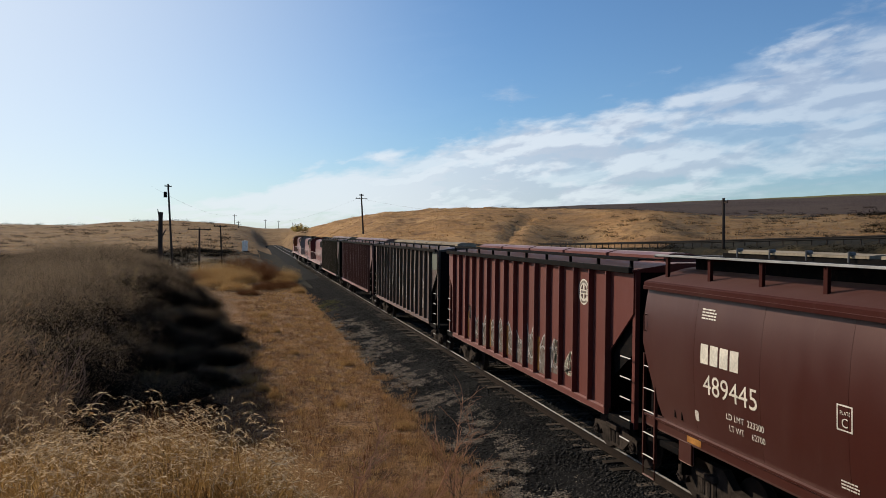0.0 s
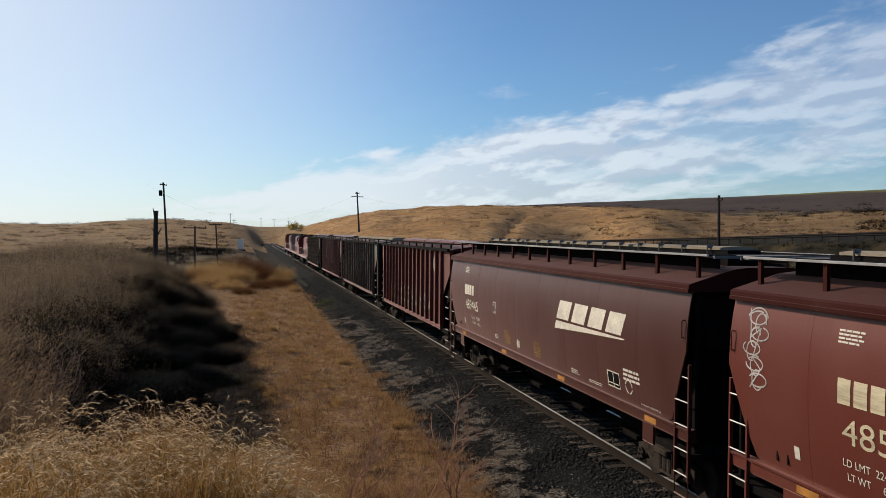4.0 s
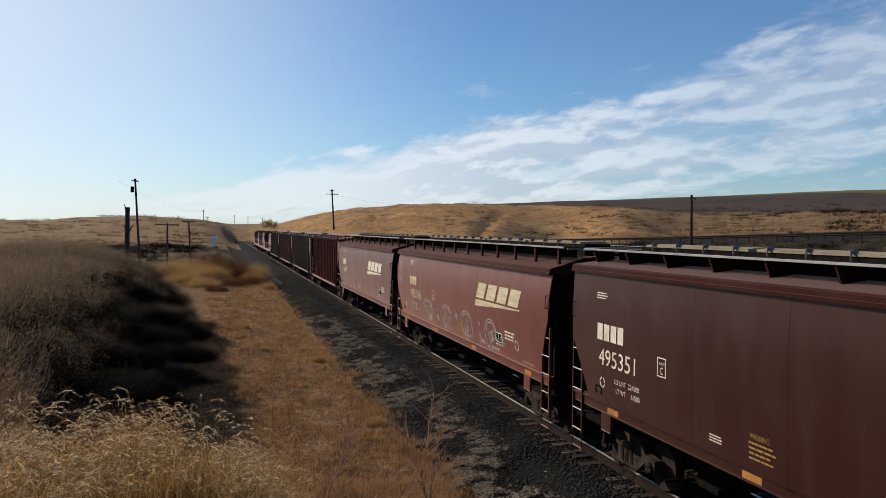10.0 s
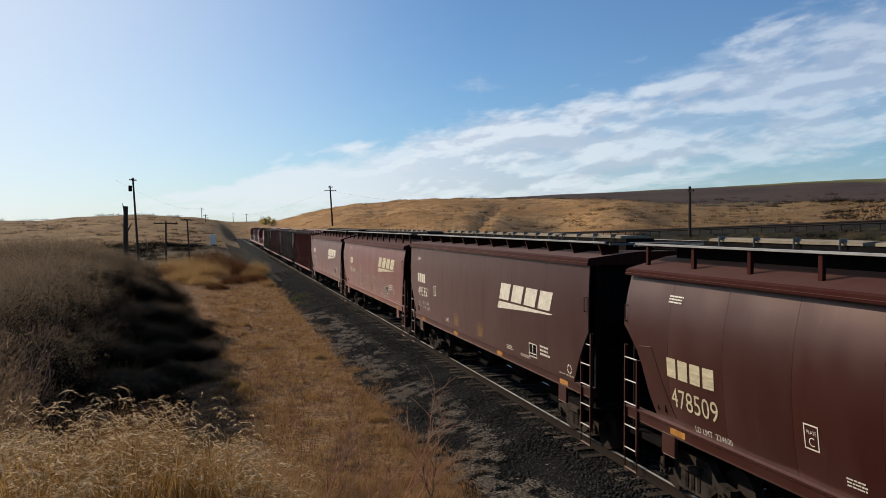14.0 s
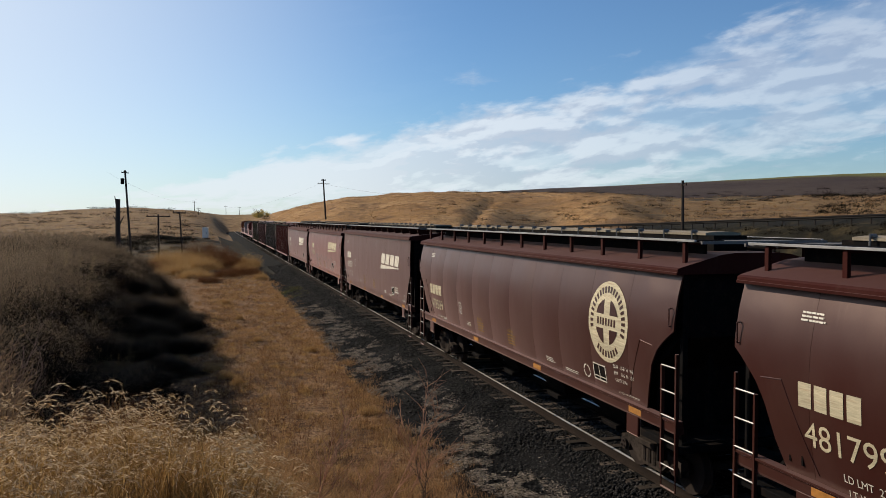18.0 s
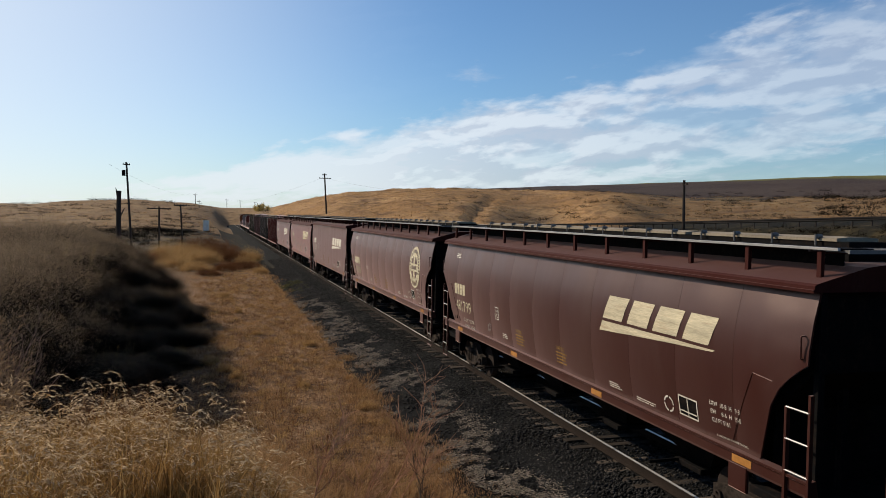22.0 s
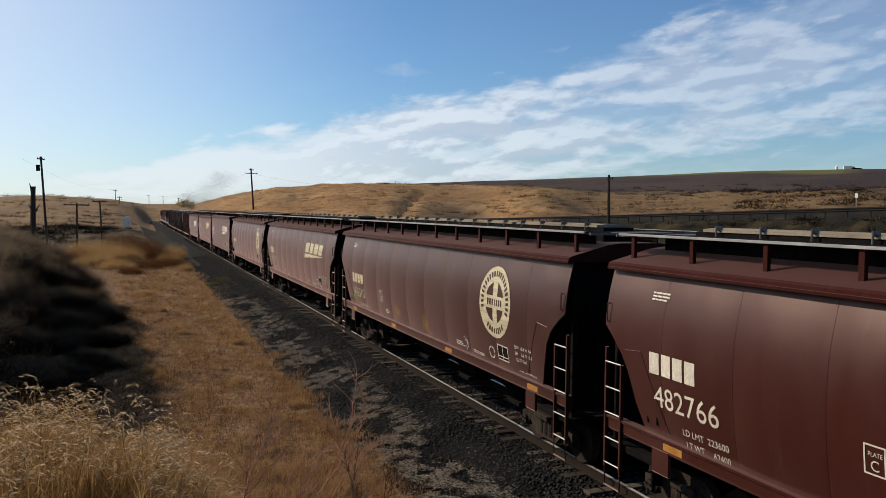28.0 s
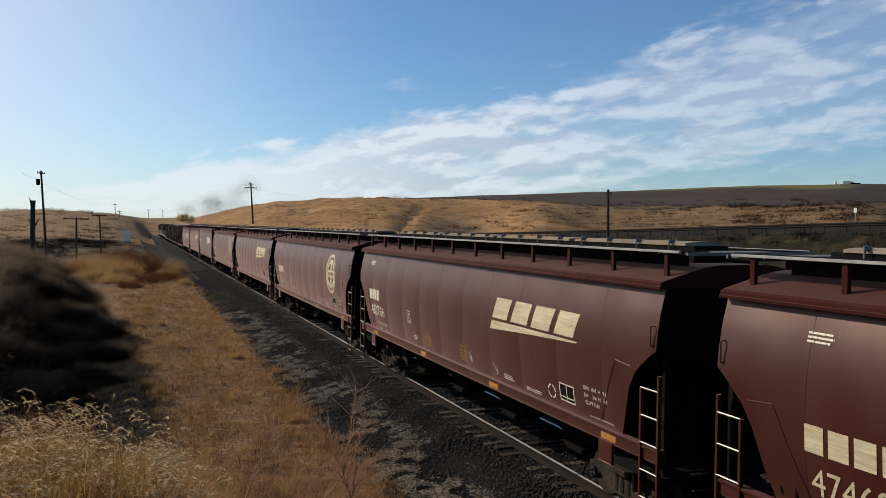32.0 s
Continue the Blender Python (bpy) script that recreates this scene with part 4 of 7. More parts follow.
def data_panel(car, shape, y, z, w=0.56, h=0.34):
    bm = bmesh.new()
    flat_poly(bm, [(0, -h), (w, -h), (w, 0), (0, 0)])
    part("data_panel", wrap(bm, shape, y, z, 0.005), BLACK_STEEL, car, "black stencilled data panel")
    frame_box(car, shape, y, z, w, h, 0.025, LETTER)
    bm = bmesh.new()
    flat_poly(bm, [(w * 0.5 - 0.012, -h + 0.03), (w * 0.5 + 0.012, -h + 0.03), (w * 0.5 + 0.012, -0.03), (w * 0.5 - 0.012, -0.03)])
    flat_poly(bm, [(0.03, -h * 0.78), (w * 0.92, -h * 0.78), (w * 0.92, -h * 0.72), (0.03, -h * 0.72)])
    part("frame_line", wrap(bm, shape, y, z, 0.008), LETTER, car)


def ring_mark(car, shape, y, z, r, mat, line=0.03):
    bm = bmesh.new()
    n = 24
    for i in range(n):
        if i % 6 == 5:
            continue
        a, b = 2 * math.pi * i / n, 2 * math.pi * (i + 1) / n
        flat_poly(bm, [(r * math.cos(a), r * math.sin(a)), (r * math.cos(b), r * math.sin(b)),
                       ((r - line) * math.cos(b), (r - line) * math.sin(b)), ((r - line) * math.cos(a), (r - line) * math.sin(a))])
    part("ring_mark", wrap(bm, shape, y, z), mat, car)


def scrawl(car, shape, y, z, size, seed, mat=None, width=0.022, loops=3):
    """A sprayed scribble of loops."""
    rng = random.Random(seed)
    f = [(rng.uniform(1, 4.5), rng.uniform(0, 6.3), rng.uniform(0.4, 1.0)) for _ in range(2 * loops)]
    pts = []
    n = 34 * loops
    for i in range(n + 1):
        t = i / n * 2 * math.pi
        x = sum(a * math.cos(k * t + p) for k, p, a in f[::2]) / loops * 1.6 + 0.3 * math.sin(t * 0.5)
        q = sum(a * math.sin(k * t + p) for k, p, a in f[1::2]) / loops * 1.6
        pts.append(Vector((x * size * 0.8, max(q * size, 1.55 - z), 0)))
    bm = bmesh.new()
    for a, b in zip(pts, pts[1:]):
        d = (b - a)
        if d.length < 1e-4:
            continue
        s = Vector((-d.y, d.x, 0)).normalized() * width * 0.5
        e = d.normalized() * width * 0.3
        flat_poly(bm, [tuple((a - s - e)[:2]), tuple((b - s + e)[:2]), tuple((b + s + e)[:2]), tuple((a + s - e)[:2])])
    for v in bm.verts:
        y1, z1 = y - v.co.x, z + v.co.y
        v.co = Vector((-(shape.x(y1, z1) + 0.007), y1, z1))
    return part("graffiti", bm, mat or CHALK, car, "pale chalky graffiti scribble")


def common_marks(car, shape, number, y, top, limit, light, plate_y, cream, wide=1.45, shift=0.72, mark=1.12):
    """The reporting block near the front of a car, and the standard small print."""
    block_mark(car, shape, y, top, mark, 0.33, cream)
    stencil(car, shape, number, y - 0.08, top - 0.50, 0.33, wide, cream, "car_number")
    stencil(car, shape, "LD LMT  " + limit, y - shift, top - 1.02, 0.10, 0.95, LETTER)
    stencil(car, shape, "LT WT     " + light, y - shift - 0.06, top - 1.20, 0.10, 0.90, LETTER)
    bars(car, shape, y + 0.05, 3.72, 4 if plate_y < 3 else 3, 0.46, 0.025, 0.05)
    frame_box(car, shape, plate_y, top - 0.34, 0.28, 0.34, 0.02, LETTER)
    stencil(car, shape, "PLATE", plate_y - 0.06, top - 0.42, 0.05, 0.18, LETTER)
    stencil(car, shape, "C", plate_y - 0.09, top - 0.51, 0.12, None, LETTER)
    for yy in (1.9, -0.55):
        stencil(car, shape, "WARNING", yy, 2.06 if yy > 0 else 2.04, 0.085, 0.42, LETTER_YELLOW)
        bars(car, shape, yy + 0.03, 1.93 if yy > 0 else 1.91, 4, 0.60, 0.03, 0.075, LETTER_YELLOW)
    bars(car, shape, 2.9, 1.80, 3, 0.35, 0.022, 0.045)
    bars(car, shape, -3.0, 1.74, 3, 0.5, 0.02, 0.04)
    bars(car, shape, -4.0, 1.66, 2, 0.7, 0.018, 0.04)
    stencil(car, shape, "2 INCH HF COMP SHOES", -6.4, 1.62, 0.035, 0.75, LETTER)


def stroke_mesh(car, shape, y, z, lines, width, mat):
    """A line drawing: each line is a list of flat points, drawn as a ribbon on the car's side."""
    bm = bmesh.new()
    for pts in lines:
        pts = [Vector((a, b, 0)) for a, b in pts]
        for a, b in zip(pts, pts[1:]):
            d = b - a
            if d.length < 1e-4:
                continue
            s = Vector((-d.y, d.x, 0)).normalized() * width * 0.5
            e = d.normalized() * width * 0.3
            flat_poly(bm, [tuple((a - s - e)[:2]), tuple((b - s + e)[:2]), tuple((b + s + e)[:2]), tuple((a + s - e)[:2])])
    for v in bm.verts:
        y1, z1 = y - v.co.x, max(z + v.co.y, 1.52)
        v.co = Vector((-(shape.x(y1, z1) + 0.007), y1, z1))
    return part("graffiti", bm, mat, car, "white sprayed line drawing")


def arc(cx, cy, rx, ry, a0, a1, n=16):
    return [(cx + rx * math.cos(radians(a0 + (a1 - a0) * i / n)), cy + ry * math.sin(radians(a0 + (a1 - a0) * i / n))) for i in range(n + 1)]


def doodle(car, shape, y, z, wide, size, seed):
    """A domed outline with loops inside and a ragged tail, sprayed by hand."""
    g = random.Random(seed)
    s = size
    lines = [arc(0, 0.05 * s, 0.48 * s, 0.45 * s, 200, -20), arc(0.03 * s, 0.12 * s, 0.36 * s, 0.28 * s, 190, 10)]
    for _ in range(4):
        lines.append(arc(g.uniform(-0.25, 0.25) * s, g.uniform(-0.3, 0.15) * s, g.uniform(0.06, 0.2) * s, g.uniform(0.08, 0.22) * s, g.uniform(0, 180), g.uniform(300, 420)))
    x0 = -0.35 * s
    lines.append([(x0 + i * 0.1 * s, (-0.35 - (0.16 if i % 2 else 0) + g.uniform(-0.04, 0.04)) * s) for i in range(8)])
    lines.append([(0.45 * s, 0.1 * s), (0.56 * s, -0.1 * s), (0.42 * s, -0.35 * s), (0.52 * s, -0.5 * s)])
    lines.append([(-0.5 * s, -0.1 * s), (-0.3 * s, -0.42 * s), (-0.1 * s, -0.62 * s), (0.05 * s, -0.5 * s)])
    k = wide / (1.08 * s)
    stroke_mesh(car, shape, y, z, [[(a * k, b) for a, b in ln] for ln in lines], 0.030, CHALK)


def bay_paint(car, skin, y0, pitch, bays):
    """Greyish sprayed lettering between the posts: (bay, height, foot above the sill)."""
    for k, hgt, foot in bays:
        g = random.Random(k * 7 + int(y0 * 100))
        y = y0 - k * pitch - 0.05
        z = 1.26 + foot
        w = pitch - 0.12
        top = [(w * i / 6, hgt * (0.82 + 0.18 * math.sin(i * 1.1 + k) + g.uniform(-0.05, 0.05))) for i in range(7)]
        bm = bmesh.new()
        flat_poly(bm, [(0, 0)] + [(w, 0)] + top[::-1])
        part("graffiti", wrap(bm, skin, y, z, 0.004), GREY_SPRAY, car, "greyish faded graffiti lettering")
        lines = [top, arc(w * 0.5, hgt * 0.45, w * 0.3, hgt * 0.28, 30, 330), [(w * 0.15, 0.05), (w * 0.25, hgt * 0.7)]]
        stroke_mesh(car, skin, y, z, lines, 0.05, CHALK)


# ---- ribbed hopper cars ----
class Plain:
    def __init__(self, x):
        self.value = x

    def x(self, y, z):
        return self.value


def ribbed(paint, half, ribs, name, label, spin, hatch=None, top=4.24):
    """An older hopper car with outside posts along flat sides."""
    car = empty(name, label, "rail car", "cars of the grain train")
    h = half
    cut = 1.05
    for s in (-1, 1):
        bm = bmesh.new()
        o = [(-h, 3.35), (-h + cut, 2.45), (-h + cut, 1.20), (h - cut, 1.20), (h - cut, 2.45), (h, 3.35), (h, top), (-h, top)]
        slab(bm, o, s * 1.42, s * 1.46)
        part("side_sheet", fixed(bm), paint, car)
        bm = bmesh.new()
        box(bm, min(s * 1.46, s * 1.57), max(s * 1.46, s * 1.57), -h + cut, h - cut, 1.08, 1.22, 0.01)
        part("side_sill", bm, paint, car)
        bm = bmesh.new()
        box(bm, min(s * 1.46, s * 1.575), max(s * 1.46, s * 1.575), -h, h, top - 0.07, top + 0.05, 0.01)
        part("top_chord", bm, BLACK_STEEL, car)
        for k in range(ribs):
            y = h - cut - k * (2 * h - 2 * cut) / (ribs - 1)
            bm = bmesh.new()
            box(bm, min(s * 1.46, s * 1.585), max(s * 1.46, s * 1.585), y - 0.022, y + 0.022, 1.22, top - 0.07)
            part("side_post", bm, paint, car)
    # near-black ends: the shade behind the cut corners is in the colour
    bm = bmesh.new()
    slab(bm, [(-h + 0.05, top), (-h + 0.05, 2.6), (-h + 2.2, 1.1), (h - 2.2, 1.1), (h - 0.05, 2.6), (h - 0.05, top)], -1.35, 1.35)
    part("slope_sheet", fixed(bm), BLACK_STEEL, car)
    bm = bmesh.new()
    prism(bm, [(-1.5, top), (-0.5, top + 0.14), (0.5, top + 0.14), (1.5, top), (1.5, top - 0.05), (-1.5, top - 0.05)], -h - 0.02, h + 0.02)
    part("roof", fixed(bm), paint, car)
    n_h = 5
    lh = (2 * h - 1.2) / n_h
    for k in range(n_h):
        y0 = -h + 0.6 + k * lh
        bm = bmesh.new()
        prism(bm, [(-0.42, top + 0.14), (-0.42, top + 0.27), (-0.2, top + 0.33), (0.2, top + 0.33), (0.42, top + 0.27), (0.42, top + 0.14)], y0 + 0.08, y0 + lh - 0.08)
        part("hatch_cover", fixed(bm), hatch or paint, car)
    for s in (-1, 1):
        bm = bmesh.new()
        grating(bm, min(s * 0.75, s * 1.40), max(s * 0.75, s * 1.40), -h - 0.1, h + 0.1, top + 0.22, 0.06)
        part("running_board", bm, BLACK_STEEL, car)
        bm = bmesh.new()
        box(bm, min(s * 1.385, s * 1.425), max(s * 1.385, s * 1.425), -h - 0.1, h + 0.1, top + 0.18, top + 0.23)
        part("edge_rail", bm, BLACK_STEEL, car)
        for k in range(10):
            y = -h + 0.4 + k * (2 * h - 0.8) / 9
            bm = bmesh.new()
            box(bm, min(s * 1.28, s * 1.34), max(s * 1.28, s * 1.34), y - 0.03, y + 0.03, top, top + 0.20)
            part("bracket", bm, BLACK_STEEL, car)
        for e in (-1, 1):
            bm = bmesh.new()
            box(bm, s * 1.38 - 0.05, s * 1.38 + 0.05, e * (h - 0.02) - 0.06, e * (h - 0.02) + 0.06, 1.0, top)
            part("corner_post", bm, paint, car)
            for k in range(5):
                bm = bmesh.new()
                z = 0.75 + k * 0.42
                rod(bm, (s * 1.5, e * h, z), (s * 1.5, e * (h - 0.45), z), 0.016, seg=6)
                part("rung", bm, GALV, car)
    bm = bmesh.new()
    box(bm, -0.28, 0.28, -h - 0.5, h + 0.5, 0.78, 1.12, 0.02)
    part("centre_sill", bm, BLACK_STEEL, car)
    for e in (-1, 1):
        bm = bmesh.new()
        box(bm, -1.5, 1.5, min(e * (h - 1.0), e * h), max(e * (h - 1.0), e * h), 0.98, 1.12, 0.01)
        part("end_sill", bm, BLACK_STEEL, car)
        bm = bmesh.new()
        box(bm, -0.2, 0.2, min(e * (h + 0.4), e * (h + 0.7)), max(e * (h + 0.4), e * (h + 0.7)), 0.70, 1.0, 0.05)
        part("coupler", bm, BLACK_STEEL, car)
    for k in (-0.5, 0.0, 0.5):
        bm = bmesh.new()
        y = k * (h - 0.4)
        a = [bm.verts.new((x, y + d, 1.14)) for x, d in ((-1.2, -1.8), (1.2, -1.8), (1.2, 1.8), (-1.2, 1.8))]
        b = [bm.verts.new((x, y + d, 0.50)) for x, d in ((-0.6, -0.4), (0.6, -0.4), (0.6, 0.4), (-0.6, 0.4))]
        for i in range(4):
            bm.faces.new((a[i], a[(i + 1) % 4], b[(i + 1) % 4], b[i]))
        bm.faces.new(a)
        bm.faces.new(b)
        part("outlet_hopper", fixed(bm), BLACK_STEEL, car)
    for e in (-1, 1):
        y = e * (h - 1.5)
        truck_frame(car, y)
        for k in (-0.89, 0.89):
            hopper_wheels(car, y + k, spin)
    return car


# ---- locomotives ----
LOCO_RED = car_paint("locomotive_red_paint", (0.12, 0.017, 0.015), 0.2, 0.2, 0.3, (0.45, 0.6))
LOCO_ORANGE = car_paint("locomotive_orange_paint", (0.22, 0.065, 0.020), 0.2, 0.2, 0.3, (0.45, 0.6))
LOCO_WHITE = car_paint("locomotive_white_paint", (0.22, 0.19, 0.175), 0.3, 0.2, 0.3, (0.45, 0.6))
GLASS = material("dark_cab_glass", (0.02, 0.025, 0.03), 0.08, 0.0, 0.1)


def locomotive(name, label, hood, cab_paint, spin):
    """A road switcher: narrow long hood, cab, walkways with handrails, two three-axle trucks."""
    car = empty(name, label, "locomotive", "locomotives of the grain train")
    h = 9.6
    bm = bmesh.new()
    box(bm, -1.5, 1.5, -h, h, 1.32, 1.58, 0.03)
    part("frame", bm, LOCO_WHITE, car)
    bm = bmesh.new()
    prism(bm, [(-0.85, 1.58), (-0.9, 3.75), (-0.75, 4.0), (-0.35, 4.12), (0.35, 4.12), (0.75, 4.0), (0.9, 3.75), (0.85, 1.58)], -h + 1.1, h - 5.0)
    part("long_hood", fixed(bm), hood, car)
    bm = bmesh.new()
    prism(bm, [(-0.95, 3.2), (-1.15, 3.3), (-1.15, 3.85), (-0.9, 4.02), (0.9, 4.02), (1.15, 3.85), (1.15, 3.3), (0.95, 3.2)], -h + 1.4, -h + 4.6)
    part("radiator_housing", fixed(bm), BLACK_STEEL, car)
    for k in range(3):
        bm = bmesh.new()
        rod(bm, (0, -h + 1.9 + k * 1.1, 4.05), (0, -h + 1.9 + k * 1.1, 4.25), 0.45, seg=16)
        part("roof_fan", bm, BLACK_STEEL, car)
    bm = bmesh.new()
    box(bm, -0.2, 0.2, 0.2, 1.0, 4.1, 4.38, 0.04)
    part("exhaust_stack", bm, BLACK_STEEL, car)
    bm = bmesh.new()
    prism(bm, [(-1.5, 1.58), (-1.55, 3.8), (-1.3, 4.12), (-0.6, 4.32), (0.6, 4.32), (1.3, 4.12), (1.55, 3.8), (1.5, 1.58)], h - 5.0, h - 2.6)
    part("cab", fixed(bm), cab_paint, car)
    bm = bmesh.new()
    prism(bm, [(-1.62, 3.80), (-1.34, 4.15), (-0.6, 4.36), (0.6, 4.36), (1.34, 4.15), (1.62, 3.80), (1.34, 4.2), (0.6, 4.41), (-0.6, 4.41), (-1.34, 4.2)], h - 5.25, h - 2.4)
    part("cab_roof", fixed(bm), BLACK_STEEL, car)
    for s in (-1, 1):
        bm = bmesh.new()
        box(bm, min(s * 1.52, s * 1.58), max(s * 1.52, s * 1.58), h - 4.6, h - 3.2, 2.9, 3.6)
        part("cab_window", bm, GLASS, car)
        bm = bmesh.new()
        for y in np.arange(-h + 0.4, h - 5.2, 1.5):
            rod(bm, (s * 1.45, y, 1.58), (s * 1.45, y, 2.55), 0.02, seg=6)
        rod(bm, (s * 1.45, -h + 0.3, 2.55), (s * 1.45, h - 5.0, 2.55), 0.022, seg=6)
        part("handrail", bm, LOCO_WHITE, car)
        bm = bmesh.new()
        box(bm, min(s * 0.86, s * 0.93), max(s * 0.86, s * 0.93), -h + 4.8, h - 5.4, 2.1, 2.9)
        part("hood_stripe", bm, LOCO_WHITE if hood is LOCO_RED else LOCO_RED, car)
        for e in (-1, 1):
            bm = bmesh.new()
            for k in range(3):
                box(bm, min(s * 1.15, s * 1.5), max(s * 1.15, s * 1.5), min(e * (h + 0.02), e * (h - 0.3)), max(e * (h + 0.02), e * (h - 0.3)), 0.55 + k * 0.34, 0.60 + k * 0.34)
            part("step", bm, LOCO_WHITE, car)
    bm = bmesh.new()
    prism(bm, [(-0.9, 1.58), (-0.9, 2.7), (-0.6, 2.95), (0.6, 2.95), (0.9, 2.7), (0.9, 1.58)], h - 2.6, h - 0.9)
    part("short_hood", fixed(bm), cab_paint, car)
    bm = bmesh.new()
    prism(bm, [(-1.35, 0.6), (-1.45, 0.9), (-1.45, 1.3), (1.45, 1.3), (1.45, 0.9), (1.35, 0.6)], -2.4, 2.4)
    part("fuel_tank", fixed(bm), BLACK_STEEL, car)
    for e in (-1, 1):
        bm = bmesh.new()
        box(bm, -1.45, 1.45, min(e * h, e * (h - 0.08)), max(e * h, e * (h - 0.08)), 0.5, 1.34, 0.02)
        part("pilot", bm, BLACK_STEEL, car)
        bm = bmesh.new()
        box(bm, -0.2, 0.2, min(e * h, e * (h + 0.6)), max(e * h, e * (h + 0.6)), 0.70, 1.0, 0.05)
        part("coupler", bm, BLACK_STEEL, car)
        for s in (-1, 1):
            bm = bmesh.new()
            box(bm, min(s * 0.95, s * 1.15), max(s * 0.95, s * 1.15), e * 6.1 - 2.3, e * 6.1 + 2.3, 0.5, 1.0, 0.05)
            for k in (-1.7, 0, 1.7):
                box(bm, min(s * 1.1, s * 1.25), max(s * 1.1, s * 1.25), e * 6.1 + k - 0.25, e * 6.1 + k + 0.25, 0.35, 0.75, 0.03)
            part("truck_frame", bm, LOCO_WHITE if cab_paint is LOCO_ORANGE else BLACK_STEEL, car)
        for k in (-1.7, 0, 1.7):
            hopper_wheels(car, e * 6.1 + k, [])
    return car


TAG_GREEN = material("bright_green_tag", (0.16, 0.62, 0.10), 0.6, 0.0, 0.05, 3, 20)


# ---- the train ----
MOVERS, SPIN = [], []
NEW_SHAPE = Shape(8.40)
OLD_SHAPE = Shape(8.15, top=3.91, bow=0.005, panels=9, curve=((1.2, 1.44), (1.5, 1.485), (2.0, 1.56), (2.5, 1.595), (2.95, 1.605), (3.4, 1.58), (3.7, 1.54), (3.95, 1.49)), fascia_x=1.60, eave=0.13, roof_rise=0.27, cut=((0, 2.9), (0.5, 1.75), (0.65, 1.5)))
FLAT_SHAPE = Shape(7.9, top=4.08, curve=((1.2, 1.55), (2.2, 1.60), (3.4, 1.60), (4.1, 1.57)), panels=7, bow=0.0, eave=0.13, fascia_x=1.635, brackets="gusset", roof_rise=0.13, cut=((0, 2.70), (0.1, 2.6), (0.55, 1.9), (0.66, 1.5)))


def place(car, centre):
    car.location = (TRACK_X, centre, 0)
    MOVERS.append((car, centre))
    return car


CREAM = material("faded_cream_stencil", (0.50, 0.43, 0.28), 0.75, 0.0, 0.25, 3, 24, second=(0.36, 0.25, 0.15), second_at=(0.55, 0.75), stretch=(1, 0.25, 3))
BONE = material("bone_white_stencil", (0.64, 0.58, 0.47), 0.7, 0.0, 0.2, 3, 24)


